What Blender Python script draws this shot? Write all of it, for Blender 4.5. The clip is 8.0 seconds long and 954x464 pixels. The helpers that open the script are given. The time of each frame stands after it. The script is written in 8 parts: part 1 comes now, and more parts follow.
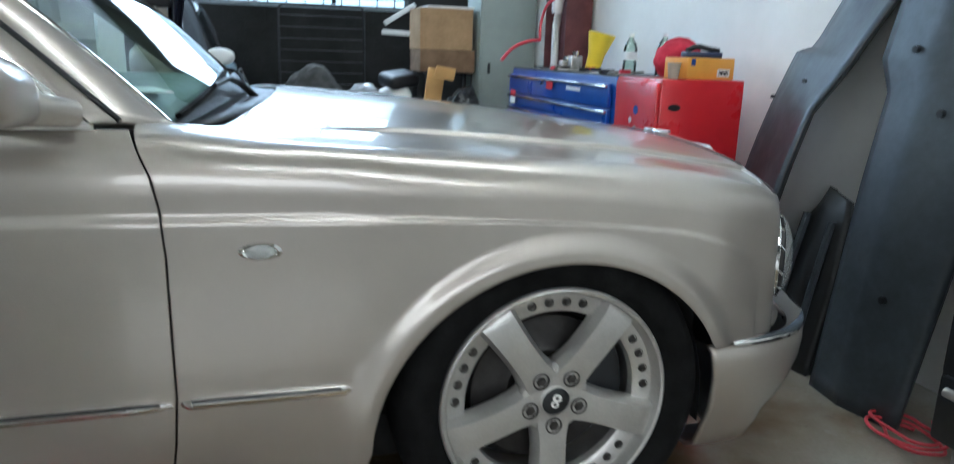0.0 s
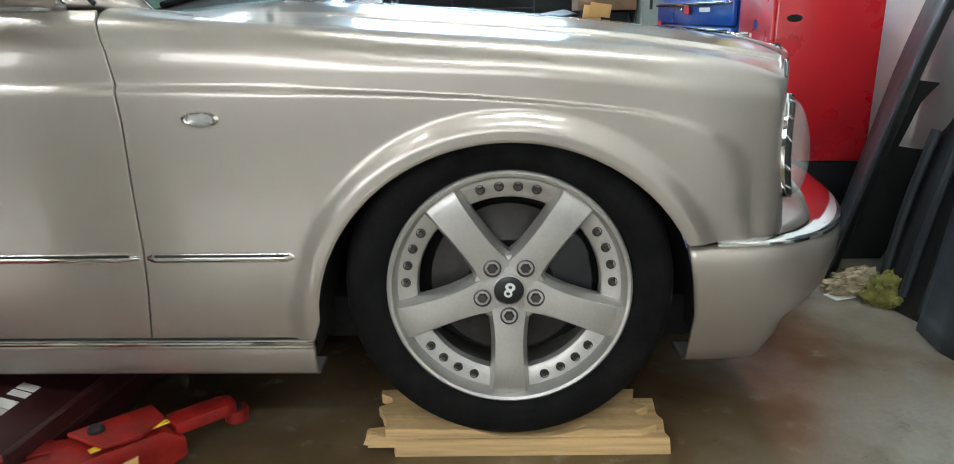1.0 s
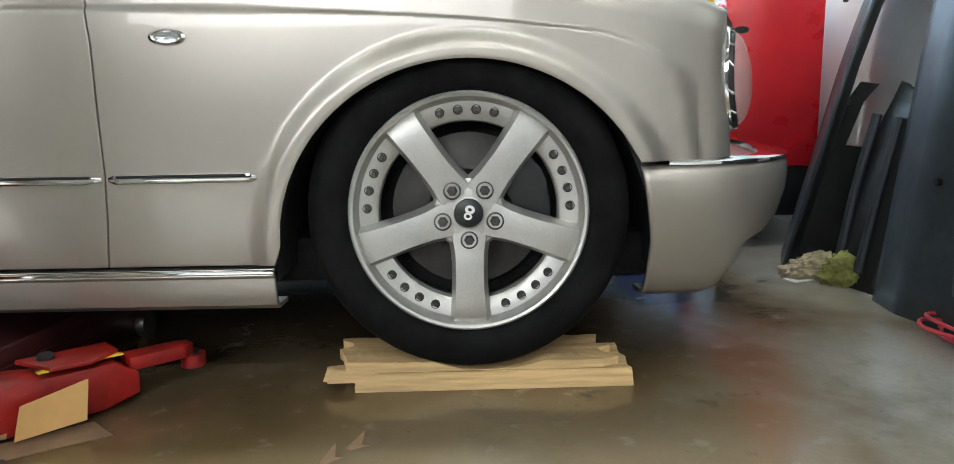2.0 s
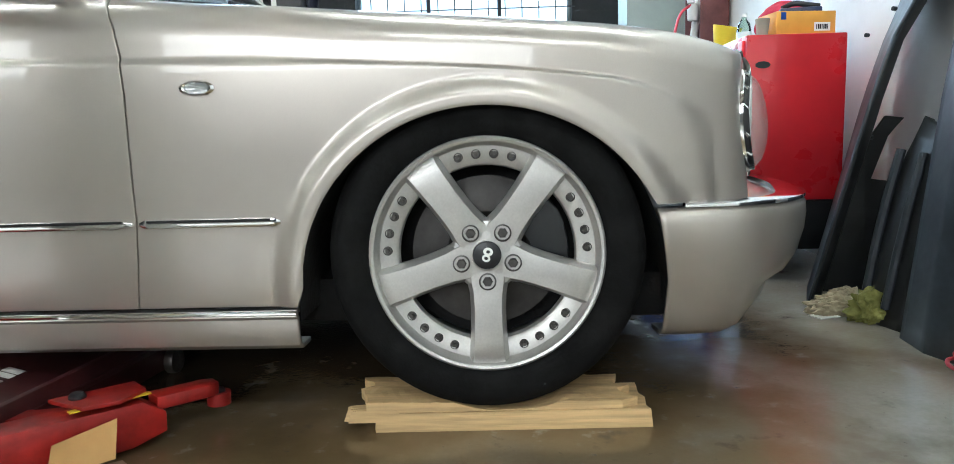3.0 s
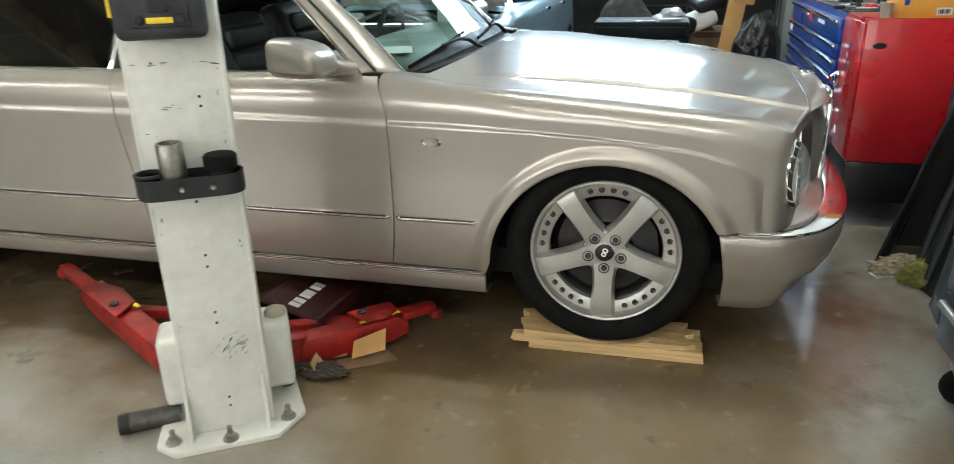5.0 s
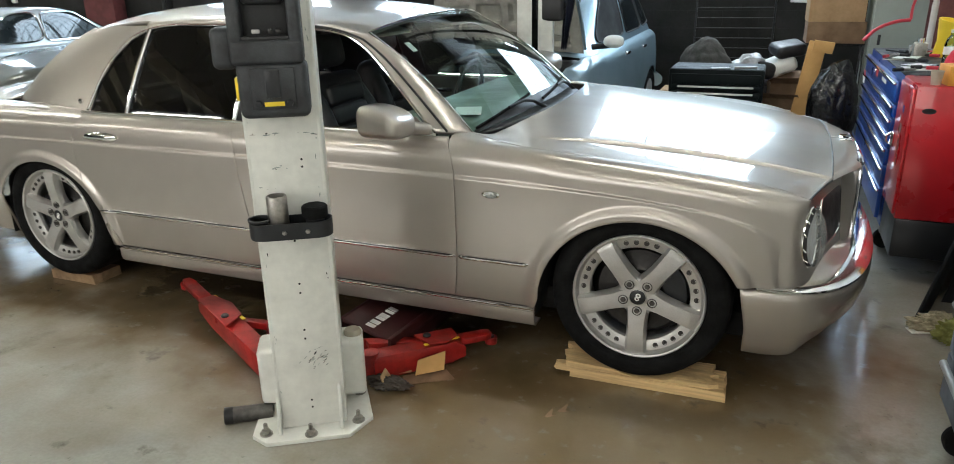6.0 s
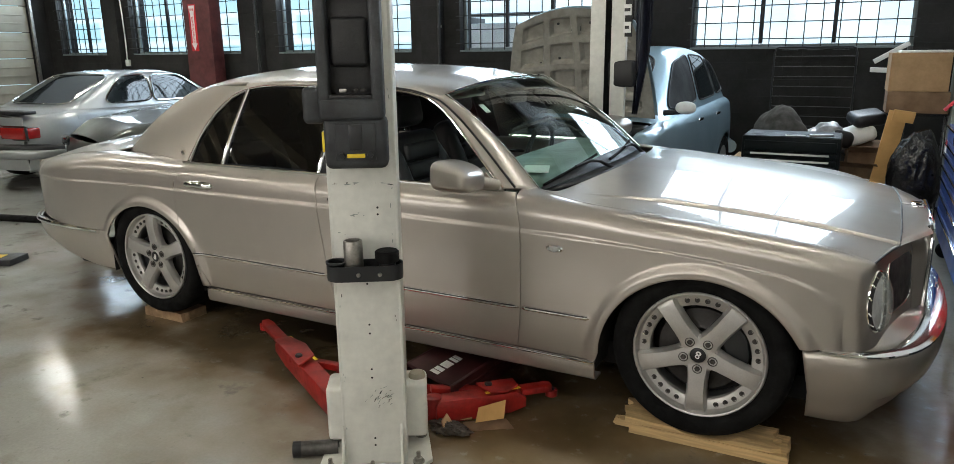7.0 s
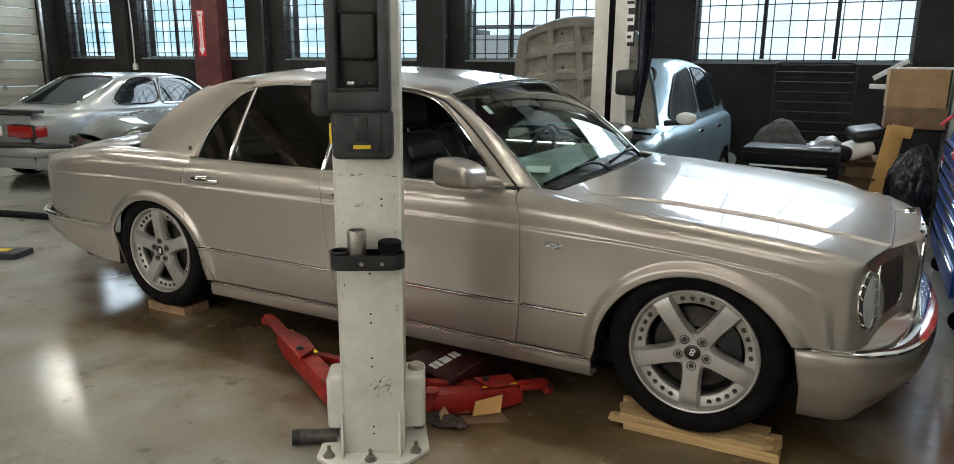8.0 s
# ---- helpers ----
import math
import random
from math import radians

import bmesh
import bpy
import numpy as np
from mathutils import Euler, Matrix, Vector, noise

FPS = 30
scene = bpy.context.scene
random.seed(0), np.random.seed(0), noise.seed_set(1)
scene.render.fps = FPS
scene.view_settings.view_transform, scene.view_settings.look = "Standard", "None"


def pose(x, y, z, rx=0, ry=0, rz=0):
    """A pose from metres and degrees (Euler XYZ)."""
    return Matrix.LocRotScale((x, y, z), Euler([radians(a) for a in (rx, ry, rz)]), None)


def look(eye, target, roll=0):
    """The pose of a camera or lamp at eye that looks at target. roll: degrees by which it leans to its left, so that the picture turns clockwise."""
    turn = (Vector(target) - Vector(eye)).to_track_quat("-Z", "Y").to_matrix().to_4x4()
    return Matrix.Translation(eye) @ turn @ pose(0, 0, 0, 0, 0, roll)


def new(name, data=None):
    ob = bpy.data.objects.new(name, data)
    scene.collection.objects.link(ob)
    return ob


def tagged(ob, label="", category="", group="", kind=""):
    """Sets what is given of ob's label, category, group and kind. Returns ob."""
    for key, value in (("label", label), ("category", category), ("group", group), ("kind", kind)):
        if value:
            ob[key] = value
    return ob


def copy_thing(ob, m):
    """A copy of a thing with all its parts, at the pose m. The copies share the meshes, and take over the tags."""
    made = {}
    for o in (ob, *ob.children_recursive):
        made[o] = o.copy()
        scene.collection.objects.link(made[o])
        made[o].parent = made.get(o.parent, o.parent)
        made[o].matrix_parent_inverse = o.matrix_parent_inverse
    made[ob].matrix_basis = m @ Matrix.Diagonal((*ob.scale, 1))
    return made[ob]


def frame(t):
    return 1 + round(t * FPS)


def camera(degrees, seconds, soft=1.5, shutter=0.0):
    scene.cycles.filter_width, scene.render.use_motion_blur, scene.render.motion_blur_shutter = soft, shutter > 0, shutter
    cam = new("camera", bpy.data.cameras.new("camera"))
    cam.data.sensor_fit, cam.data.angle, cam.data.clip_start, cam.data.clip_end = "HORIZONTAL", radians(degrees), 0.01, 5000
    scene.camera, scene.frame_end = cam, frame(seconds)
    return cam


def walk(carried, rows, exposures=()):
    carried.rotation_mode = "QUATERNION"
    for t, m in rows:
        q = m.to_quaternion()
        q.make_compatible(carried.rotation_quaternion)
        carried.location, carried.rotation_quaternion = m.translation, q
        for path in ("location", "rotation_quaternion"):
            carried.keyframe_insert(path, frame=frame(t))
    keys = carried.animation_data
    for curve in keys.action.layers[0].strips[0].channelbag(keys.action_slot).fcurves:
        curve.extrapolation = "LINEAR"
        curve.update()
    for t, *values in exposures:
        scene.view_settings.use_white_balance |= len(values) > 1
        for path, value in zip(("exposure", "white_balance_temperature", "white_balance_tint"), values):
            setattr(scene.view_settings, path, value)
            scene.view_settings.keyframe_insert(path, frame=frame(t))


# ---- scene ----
cam = camera(67.0, 8.0, 0.8, 0.4)
PATH = [
    (0, (-0.575, -1.338, 1.13), (-0.039, 0.529, 0.653), 1.8),
    (0.5, (-0.265, -1.40, 1.095), (-0.017, 0.475, 0.439), 1.2),
    (1, (-0.022, -1.435, 0.965), (-0.081, 0.479, 0.385), -1.0),
    (2.3, (0.022, -1.559, 0.594), (0.052, 0.427, 0.342), -1.0),
    (2.5, (0.039, -1.55, 0.606), (0.007, 0.439, 0.399), -0.9),
    (3, (0.025, -1.568, 0.660), (-0.033, 0.414, 0.397), -1.5),
    (3.5, (0.058, -1.685, 1.026), (-0.068, 0.264, 0.598), -1.5),
    (4, (0.09, -1.908, 1.190), (-0.116, -0.02, 0.564), -5.1),
    (4.3, (0.085, -2.019, 1.228), (-0.147, -0.143, 0.574), -3.2),
    (4.5, (0.110, -2.126, 1.286), (-0.207, -0.306, 0.523), -1.7),
    (4.7, (0.112, -2.214, 1.342), (-0.267, -0.4, 0.592), -1.45),
    (5.8, (0.368, -2.625, 1.522), (-0.313, -0.868, 0.847), -0.6),
    (6, (0.396, -2.643, 1.601), (-0.315, -0.896, 0.937), -1.1),
    (6.5, (0.443, -2.725, 1.578), (-0.393, -0.984, 1.058), -1.2),
    (7, (0.476, -2.752, 1.593), (-0.434, -1.042, 1.099), -0.7),
    (7.5, (0.502, -2.796, 1.567), (-0.402, -1.078, 1.085), -0.5),
    (8, (0.512, -2.822, 1.535), (-0.404, -1.104, 1.077), 0.5),
]
walk(cam, [(t, look(eye, target, roll)) for t, eye, target, roll in PATH],
     [(0.0, 0.42, 5250, 5.5), (1.0, 0.80, 5600, 5.5), (2.5, 0.92, 5500, 4.5), (3.3, 1.03, 5400, 4.5), (4.0, 0.56, 5500, 3.5), (4.7, 0.66, 5900, 4.5), (5.9, 0.45, 5950, 7), (6.6, 0.18, 6050, 9), (8.0, -0.05, 6300, 10)])

# ---- light ----
world = bpy.data.worlds.new("sky")
scene.world = world
world.use_nodes = True
_n = world.node_tree.nodes
_sky = _n.new("ShaderNodeTexSky")
_sky.sky_type, _sky.sun_disc = "NISHITA", False
_sky.sun_elevation, _sky.sun_rotation = radians(48), radians(20)
world.node_tree.links.new(_sky.outputs[0], _n["Background"].inputs[0])
_n["Background"].inputs[1].default_value = 0.12


def lamp(name, kind, m, energy, colour, size=1.0, size_y=1.0, angle=0.0):
    data = bpy.data.lights.new(name, kind)
    data.energy, data.color = energy, colour
    if kind == "AREA":
        data.shape, data.size, data.size_y = "RECTANGLE", size, size_y
    else:
        data.angle = angle
    ob = new(name, data)
    ob.matrix_world = m
    return ob


lamp("sun", "SUN", look((0, 0, 10), (0.9, -3.2, 6.0)), 1.2, (1.0, 0.95, 0.88), angle=radians(4))
# unseen south opening, added to light the near side; daylight in tall windows
lamp("south_opening_fill", "AREA", look((-3.95, -7.62, 2.75), (-3.6, 0, 1.2)), 195, (1.0, 0.87, 0.70), size=9.2, size_y=1.8)
for wx, ww, watts in ((-13.2, 1.3, 50), (-10.94, 1.6, 60), (-6.87, 2.55, 100), (-3.72, 2.0, 85), (-0.30, 2.32, 100)):
    lamp("window_daylight", "AREA", look((wx, 6.80, 3.02), (wx, 0, 2.4)), watts, (0.80, 0.91, 1.0), size=ww, size_y=1.34)
# ---- materials ----
def material(name, colour, rough=0.5, metal=0.0, coat=0.0, vary=0.12, scale=6.0, bump=0.0, bump_scale=60.0, fine=0.0, spec=0.5, colour2=None, blotch=0.55):
    """A principled surface whose colour and roughness drift at a large and a small scale."""
    m = bpy.data.materials.new(name)
    m.use_nodes = True
    nt = m.node_tree
    N, L = nt.nodes, nt.links
    b = N["Principled BSDF"]
    b.inputs["Metallic"].default_value = metal
    b.inputs["Coat Weight"].default_value = coat
    b.inputs["Coat Roughness"].default_value = 0.04
    b.inputs["Specular IOR Level"].default_value = spec
    co = N.new("ShaderNodeTexCoord")
    n1 = N.new("ShaderNodeTexNoise")
    n1.inputs["Scale"].default_value, n1.inputs["Detail"].default_value, n1.inputs["Roughness"].default_value = scale, 6, 0.62
    n2 = N.new("ShaderNodeTexNoise")
    n2.inputs["Scale"].default_value, n2.inputs["Detail"].default_value = bump_scale, 4
    L.new(co.outputs["Object"], n1.inputs["Vector"])
    L.new(co.outputs["Object"], n2.inputs["Vector"])
    ramp = N.new("ShaderNodeValToRGB")
    c = Vector(colour)
    dark = c * (1 - vary) if colour2 is None else Vector(colour2)
    light = c * (1 + vary * 0.6)
    ramp.color_ramp.elements[0].color = (*dark, 1)
    ramp.color_ramp.elements[0].position = blotch - 0.2
    ramp.color_ramp.elements[1].color = (*[min(v, 0.95) for v in light], 1)
    ramp.color_ramp.elements[1].position = blotch + 0.12
    L.new(n1.outputs[0], ramp.inputs[0])
    mix = N.new("ShaderNodeMix")
    mix.data_type, mix.blend_type = "RGBA", "MULTIPLY"
    mix.inputs[0].default_value = 1.0
    r2 = N.new("ShaderNodeMapRange")
    r2.inputs[1].default_value, r2.inputs[2].default_value = 0.3, 0.7
    r2.inputs[3].default_value, r2.inputs[4].default_value = 1 - fine, 1.0
    L.new(n2.outputs[0], r2.inputs[0])
    L.new(ramp.outputs[0], mix.inputs[6])
    L.new(r2.outputs[0], mix.inputs[7])
    L.new(mix.outputs[2], b.inputs["Base Color"])
    r1 = N.new("ShaderNodeMapRange")
    r1.inputs[1].default_value, r1.inputs[2].default_value = 0.3, 0.7
    r1.inputs[3].default_value, r1.inputs[4].default_value = min(1, rough * 1.25), rough * 0.85
    L.new(n1.outputs[0], r1.inputs[0])
    L.new(r1.outputs[0], b.inputs["Roughness"])
    if bump:
        bp = N.new("ShaderNodeBump")
        bp.inputs["Strength"].default_value, bp.inputs["Distance"].default_value = bump, 0.01
        L.new(n2.outputs[0], bp.inputs["Height"])
        L.new(bp.outputs[0], b.inputs["Normal"])
    return m


def glass(name, tint, gloss_tint=(1, 1, 1)):
    m = bpy.data.materials.new(name)
    m.use_nodes = True
    N, L = m.node_tree.nodes, m.node_tree.links
    N.remove(N["Principled BSDF"])
    t, g, mx, f = N.new("ShaderNodeBsdfTransparent"), N.new("ShaderNodeBsdfGlossy"), N.new("ShaderNodeMixShader"), N.new("ShaderNodeFresnel")
    t.inputs[0].default_value = (*tint, 1)
    g.inputs[0].default_value = (*gloss_tint, 1)
    g.inputs["Roughness"].default_value = 0.015
    f.inputs[0].default_value = 1.5
    L.new(f.outputs[0], mx.inputs[0])
    L.new(t.outputs[0], mx.inputs[1])
    L.new(g.outputs[0], mx.inputs[2])
    L.new(mx.outputs[0], N["Material Output"].inputs[0])
    return m


def glow(name, colour, strength):
    m = bpy.data.materials.new(name)
    m.use_nodes = True
    b = m.node_tree.nodes["Principled BSDF"]
    b.inputs["Base Color"].default_value = (*colour, 1)
    b.inputs["Emission Color"].default_value = (*colour, 1)
    b.inputs["Emission Strength"].default_value = strength
    return m


def car_paint(name, colour, metal=0.55, rough=0.36):
    """Metallic flake under clear lacquer, with faint dust and a slight wave."""
    m = material(name, colour, rough, metal, 0.8, vary=0.05, scale=2.0, fine=0.10, bump_scale=900)
    N, L = m.node_tree.nodes, m.node_tree.links
    b = N["Principled BSDF"]
    w = N.new("ShaderNodeTexNoise")
    w.inputs["Scale"].default_value = 7
    co = N.new("ShaderNodeTexCoord")
    L.new(co.outputs["Object"], w.inputs["Vector"])
    bp = N.new("ShaderNodeBump")
    bp.inputs["Strength"].default_value, bp.inputs["Distance"].default_value = 0.012, 0.02
    L.new(w.outputs[0], bp.inputs["Height"])
    L.new(bp.outputs[0], b.inputs["Coat Normal"])
    d = N.new("ShaderNodeTexNoise")
    d.inputs["Scale"].default_value, d.inputs["Detail"].default_value = 3.5, 8
    L.new(co.outputs["Object"], d.inputs["Vector"])
    mr = N.new("ShaderNodeMapRange")
    mr.inputs[1].default_value, mr.inputs[2].default_value, mr.inputs[3].default_value, mr.inputs[4].default_value = 0.35, 0.75, 0.012, 0.045
    L.new(d.outputs[0], mr.inputs[0])
    L.new(mr.outputs[0], b.inputs["Coat Roughness"])
    return m


PAINT = car_paint("champagne_silver_paint", (0.47, 0.432, 0.388), 0.66, 0.34)
BMW_PAINT = car_paint("silver_paint", (0.36, 0.38, 0.385))
SUV_PAINT = car_paint("pale_blue_paint", (0.38, 0.52, 0.60))
DARK_PAINT = car_paint("dark_grey_green_paint", (0.085, 0.092, 0.085))
CHROME = material("chrome", (0.82, 0.82, 0.82), 0.07, 1.0, vary=0.04)
ALLOY = material("silver_alloy", (0.54, 0.53, 0.51), 0.40, 0.7, 0.3, vary=0.06, scale=12, fine=0.1, bump_scale=200)
STEEL = material("worn_steel", (0.40, 0.38, 0.35), 0.38, 1.0, vary=0.35, scale=22, bump=0.1)
DULL_STEEL = material("dull_brake_steel", (0.055, 0.052, 0.050), 0.45, 0.8, vary=0.2, scale=14)
DARK_BOLT = material("dark_bolt_steel", (0.10, 0.095, 0.09), 0.4, 0.8, vary=0.3, scale=30)
RUBBER = material("tyre_rubber", (0.006, 0.006, 0.006), 0.8, spec=0.15, vary=0.25, scale=14, bump=0.12, bump_scale=120)
BLACK_PLASTIC = material("black_plastic", (0.011, 0.011, 0.012), 0.45, vary=0.3, scale=10, bump=0.15, bump_scale=220)
BLACK_METAL = material("black_painted_metal", (0.015, 0.016, 0.018), 0.35, vary=0.3, scale=5)
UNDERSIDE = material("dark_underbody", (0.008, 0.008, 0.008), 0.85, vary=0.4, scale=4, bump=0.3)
LEATHER = material("black_leather", (0.012, 0.012, 0.014), 0.42, vary=0.2, scale=9, bump=0.2, bump_scale=140)
TAN_TRIM = material("pale_trim", (0.42, 0.38, 0.30), 0.7, vary=0.15)
DASH = material("grey_green_dash", (0.20, 0.25, 0.21), 0.5, vary=0.2)
WINDSCREEN = glass("windscreen_glass", (0.72, 0.92, 0.87))
CAR_GLASS = glass("side_glass", (0.86, 0.9, 0.88))
DARK_GLASS = glass("privacy_glass", (0.05, 0.055, 0.08))
REFLECTOR = material("ribbed_reflector", (0.68, 0.69, 0.70), 0.42, 0.35, vary=0.2, scale=30)
DARK_LAMP = material("smoked_lamp_cover", (0.04, 0.04, 0.042), 0.5, spec=0.2, vary=0.2, scale=20)
RIBBED_GLASS = material("ribbed_lamp_glass", (0.58, 0.61, 0.60), 0.10, vary=0.06, scale=30, bump=0.10, bump_scale=220)
RIBBED_GLASS.node_tree.nodes["Principled BSDF"].inputs["Alpha"].default_value = 0.28
PANE_GLASS = glass("window_pane_glass", (0.90, 0.95, 0.97))
WOOD = material("pine_plank", (0.72, 0.50, 0.24), 0.6, vary=0.30, scale=16, bump=0.22, bump_scale=70, fine=0.25)
for _t in [n for n in WOOD.node_tree.nodes if n.type == "TEX_NOISE"]:
    # the grain runs along the board
    _m = WOOD.node_tree.nodes.new("ShaderNodeMapping")
    _m.inputs["Scale"].default_value = (0.09, 1.0, 1.6)
    WOOD.node_tree.links.new(_t.inputs["Vector"].links[0].from_socket, _m.inputs["Vector"])
    WOOD.node_tree.links.new(_m.outputs[0], _t.inputs["Vector"])
# darker pine for the rear plank, its shade put into the colour
SHADED_WOOD = material("shaded_pine_plank", (0.34, 0.22, 0.12), 0.7, vary=0.3, scale=9, bump=0.2, bump_scale=50, fine=0.2)
WHITE_STEEL = material("off_white_lift_paint", (0.72, 0.72, 0.67), 0.38, vary=0.12, scale=5, fine=0.1, bump_scale=30, blotch=0.45)
GREY_PLASTIC = material("dusty_dark_moulded_plastic", (0.045, 0.049, 0.055), 0.5, colour2=(0.014, 0.015, 0.017), scale=9, bump=0.2, bump_scale=260, fine=0.3)
RED_PAINT = material("red_lift_paint", (0.336, 0.014, 0.011), 0.4, vary=0.4, scale=8, fine=0.25, bump_scale=45)
RED_BOX = material("red_cabinet_enamel", (0.52, 0.012, 0.02), 0.28, vary=0.12, scale=4, coat=0.4)
BLUE_BOX = material("blue_cabinet_enamel", (0.012, 0.07, 0.36), 0.3, vary=0.15, scale=4, coat=0.4)
CARD = material("brown_cardboard", (0.42, 0.27, 0.14), 0.8, vary=0.12, scale=5, bump=0.1, bump_scale=40, fine=0.08)
OILY = material("oil_soaked_cloth", (0.035, 0.024, 0.015), 0.6, vary=0.3, scale=14)
CARD_DARK = material("dark_kraft_cardboard", (0.20, 0.125, 0.07), 0.85, vary=0.25, scale=8)
FAR_GLASS = material("dark_window_glass", (0.014, 0.018, 0.02), 0.04, vary=0.1)
CARD_ORANGE = material("tan_cardboard", (0.58, 0.34, 0.12), 0.75, vary=0.12, scale=5)
ORANGE_CARD = material("orange_printed_card", (0.75, 0.36, 0.05), 0.5, vary=0.1, scale=6)
YELLOW = material("yellow_plastic", (0.85, 0.62, 0.03), 0.4, vary=0.1)
WHITE_PLASTIC = material("white_plastic", (0.78, 0.78, 0.76), 0.4, vary=0.06)
PAPER = material("white_paper", (0.8, 0.8, 0.78), 0.8, vary=0.05)
RED_CLOTH = material("red_cloth", (0.5, 0.02, 0.05), 0.85, vary=0.25, scale=14, bump=0.3)
RED_HOSE = material("red_hose_rubber", (0.55, 0.04, 0.06), 0.45, vary=0.15)
GREY_CLOTH = material("grey_cloth", (0.085, 0.083, 0.078), 0.9, vary=0.3, scale=12, bump=0.3)
OLIVE_CLOTH = material("olive_cloth", (0.24, 0.24, 0.06), 0.9, vary=0.35, scale=16, bump=0.35)
BEIGE_CLOTH = material("beige_cloth", (0.42, 0.36, 0.24), 0.9, vary=0.3, scale=16, bump=0.35)
NAVY_SHEET = material("dark_navy_plastic_sheet", (0.012, 0.014, 0.026), 0.3, vary=0.3, scale=10, bump=0.5, bump_scale=22)
BIN_BAG = material("black_bin_bag", (0.012, 0.012, 0.013), 0.22, vary=0.3, scale=12, bump=0.8, bump_scale=26)
PANEL_GREY = material("grey_bare_body_panel", (0.056, 0.067, 0.078), 0.42, 0.25, vary=0.35, scale=3.5, fine=0.15, bump_scale=40)
PANEL_BLACK = material("black_body_panel", (0.018, 0.019, 0.02), 0.38, vary=0.3, scale=4)
LOCKER_GREY = material("grey_green_locker_paint", (0.30, 0.34, 0.31), 0.45, vary=0.1, scale=3)
OXIDE_RED = material("dark_red_column_paint", (0.11, 0.028, 0.028), 0.55, vary=0.4, scale=5, bump=0.15)
WALL_DARK = material("charcoal_painted_wall", (0.024, 0.023, 0.022), 0.7, vary=0.3, scale=1.6, bump=0.25, bump_scale=34, fine=0.15, spec=0.2)
_N, _L = WALL_DARK.node_tree.nodes, WALL_DARK.node_tree.links
_c, _m, _b, _p = _N.new("ShaderNodeTexCoord"), _N.new("ShaderNodeMapping"), _N.new("ShaderNodeTexBrick"), _N.new("ShaderNodeBump")
_m.inputs["Rotation"].default_value = (radians(90), 0, 0)
_b.inputs["Scale"].default_value, _b.inputs["Brick Width"].default_value, _b.inputs["Row Height"].default_value, _b.inputs["Mortar Size"].default_value = 1.0, 0.40, 0.20, 0.008
_b.inputs["Color1"].default_value = _b.inputs["Color2"].default_value = (1, 1, 1, 1)
_b.inputs["Mortar"].default_value = (0, 0, 0, 1)
_p.inputs["Strength"].default_value, _p.inputs["Distance"].default_value = 0.5, 0.01
_L.new(_c.outputs["Object"], _m.inputs["Vector"])
_L.new(_m.outputs[0], _b.inputs["Vector"])
_L.new(_b.outputs[0], _p.inputs["Height"])
_L.new(_N["Principled BSDF"].inputs["Normal"].links[0].from_socket, _p.inputs["Normal"])
_L.new(_p.outputs[0], _N["Principled BSDF"].inputs["Normal"])
WALL_WHITE = material("white_painted_wall", (0.86, 0.86, 0.84), 0.6, vary=0.09, scale=1.4, bump=0.1, bump_scale=50)
WALL_PLAIN = material("charcoal_plaster_wall", (0.07, 0.066, 0.06), 0.7, vary=0.2, scale=1.2)
YARD = material("pale_yard_concrete", (0.6, 0.6, 0.58), 0.8, vary=0.15, scale=1.2)
CEILING = material("aged_cream_ceiling", (0.27, 0.25, 0.21), 0.8, vary=0.15, scale=1.0)
JOIST = material("pale_timber_joist", (0.52, 0.46, 0.33), 0.7, vary=0.2, scale=3)
DOOR_WHITE = material("cream_sectional_door", (0.36, 0.335, 0.27), 0.5, vary=0.12, scale=2.5)
BARS = material("dark_window_bar", (0.02, 0.022, 0.025), 0.5, vary=0.2)
FRAME_GREY = material("grey_window_frame", (0.20, 0.24, 0.25), 0.5, vary=0.2)
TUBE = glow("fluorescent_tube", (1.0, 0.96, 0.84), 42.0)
TAIL_RED = material("red_lamp_lens", (0.32, 0.014, 0.012), 0.15, vary=0.1, coat=1)
SIGN_RED = material("red_sign", (0.62, 0.02, 0.03), 0.4, vary=0.05)
SIGN_WHITE = material("white_sign_print", (0.85, 0.85, 0.83), 0.5, vary=0.03)
DARK_RED_TRAY = material("dark_maroon_jack_paint", (0.045, 0.008, 0.009), 0.45, vary=0.4, scale=6)


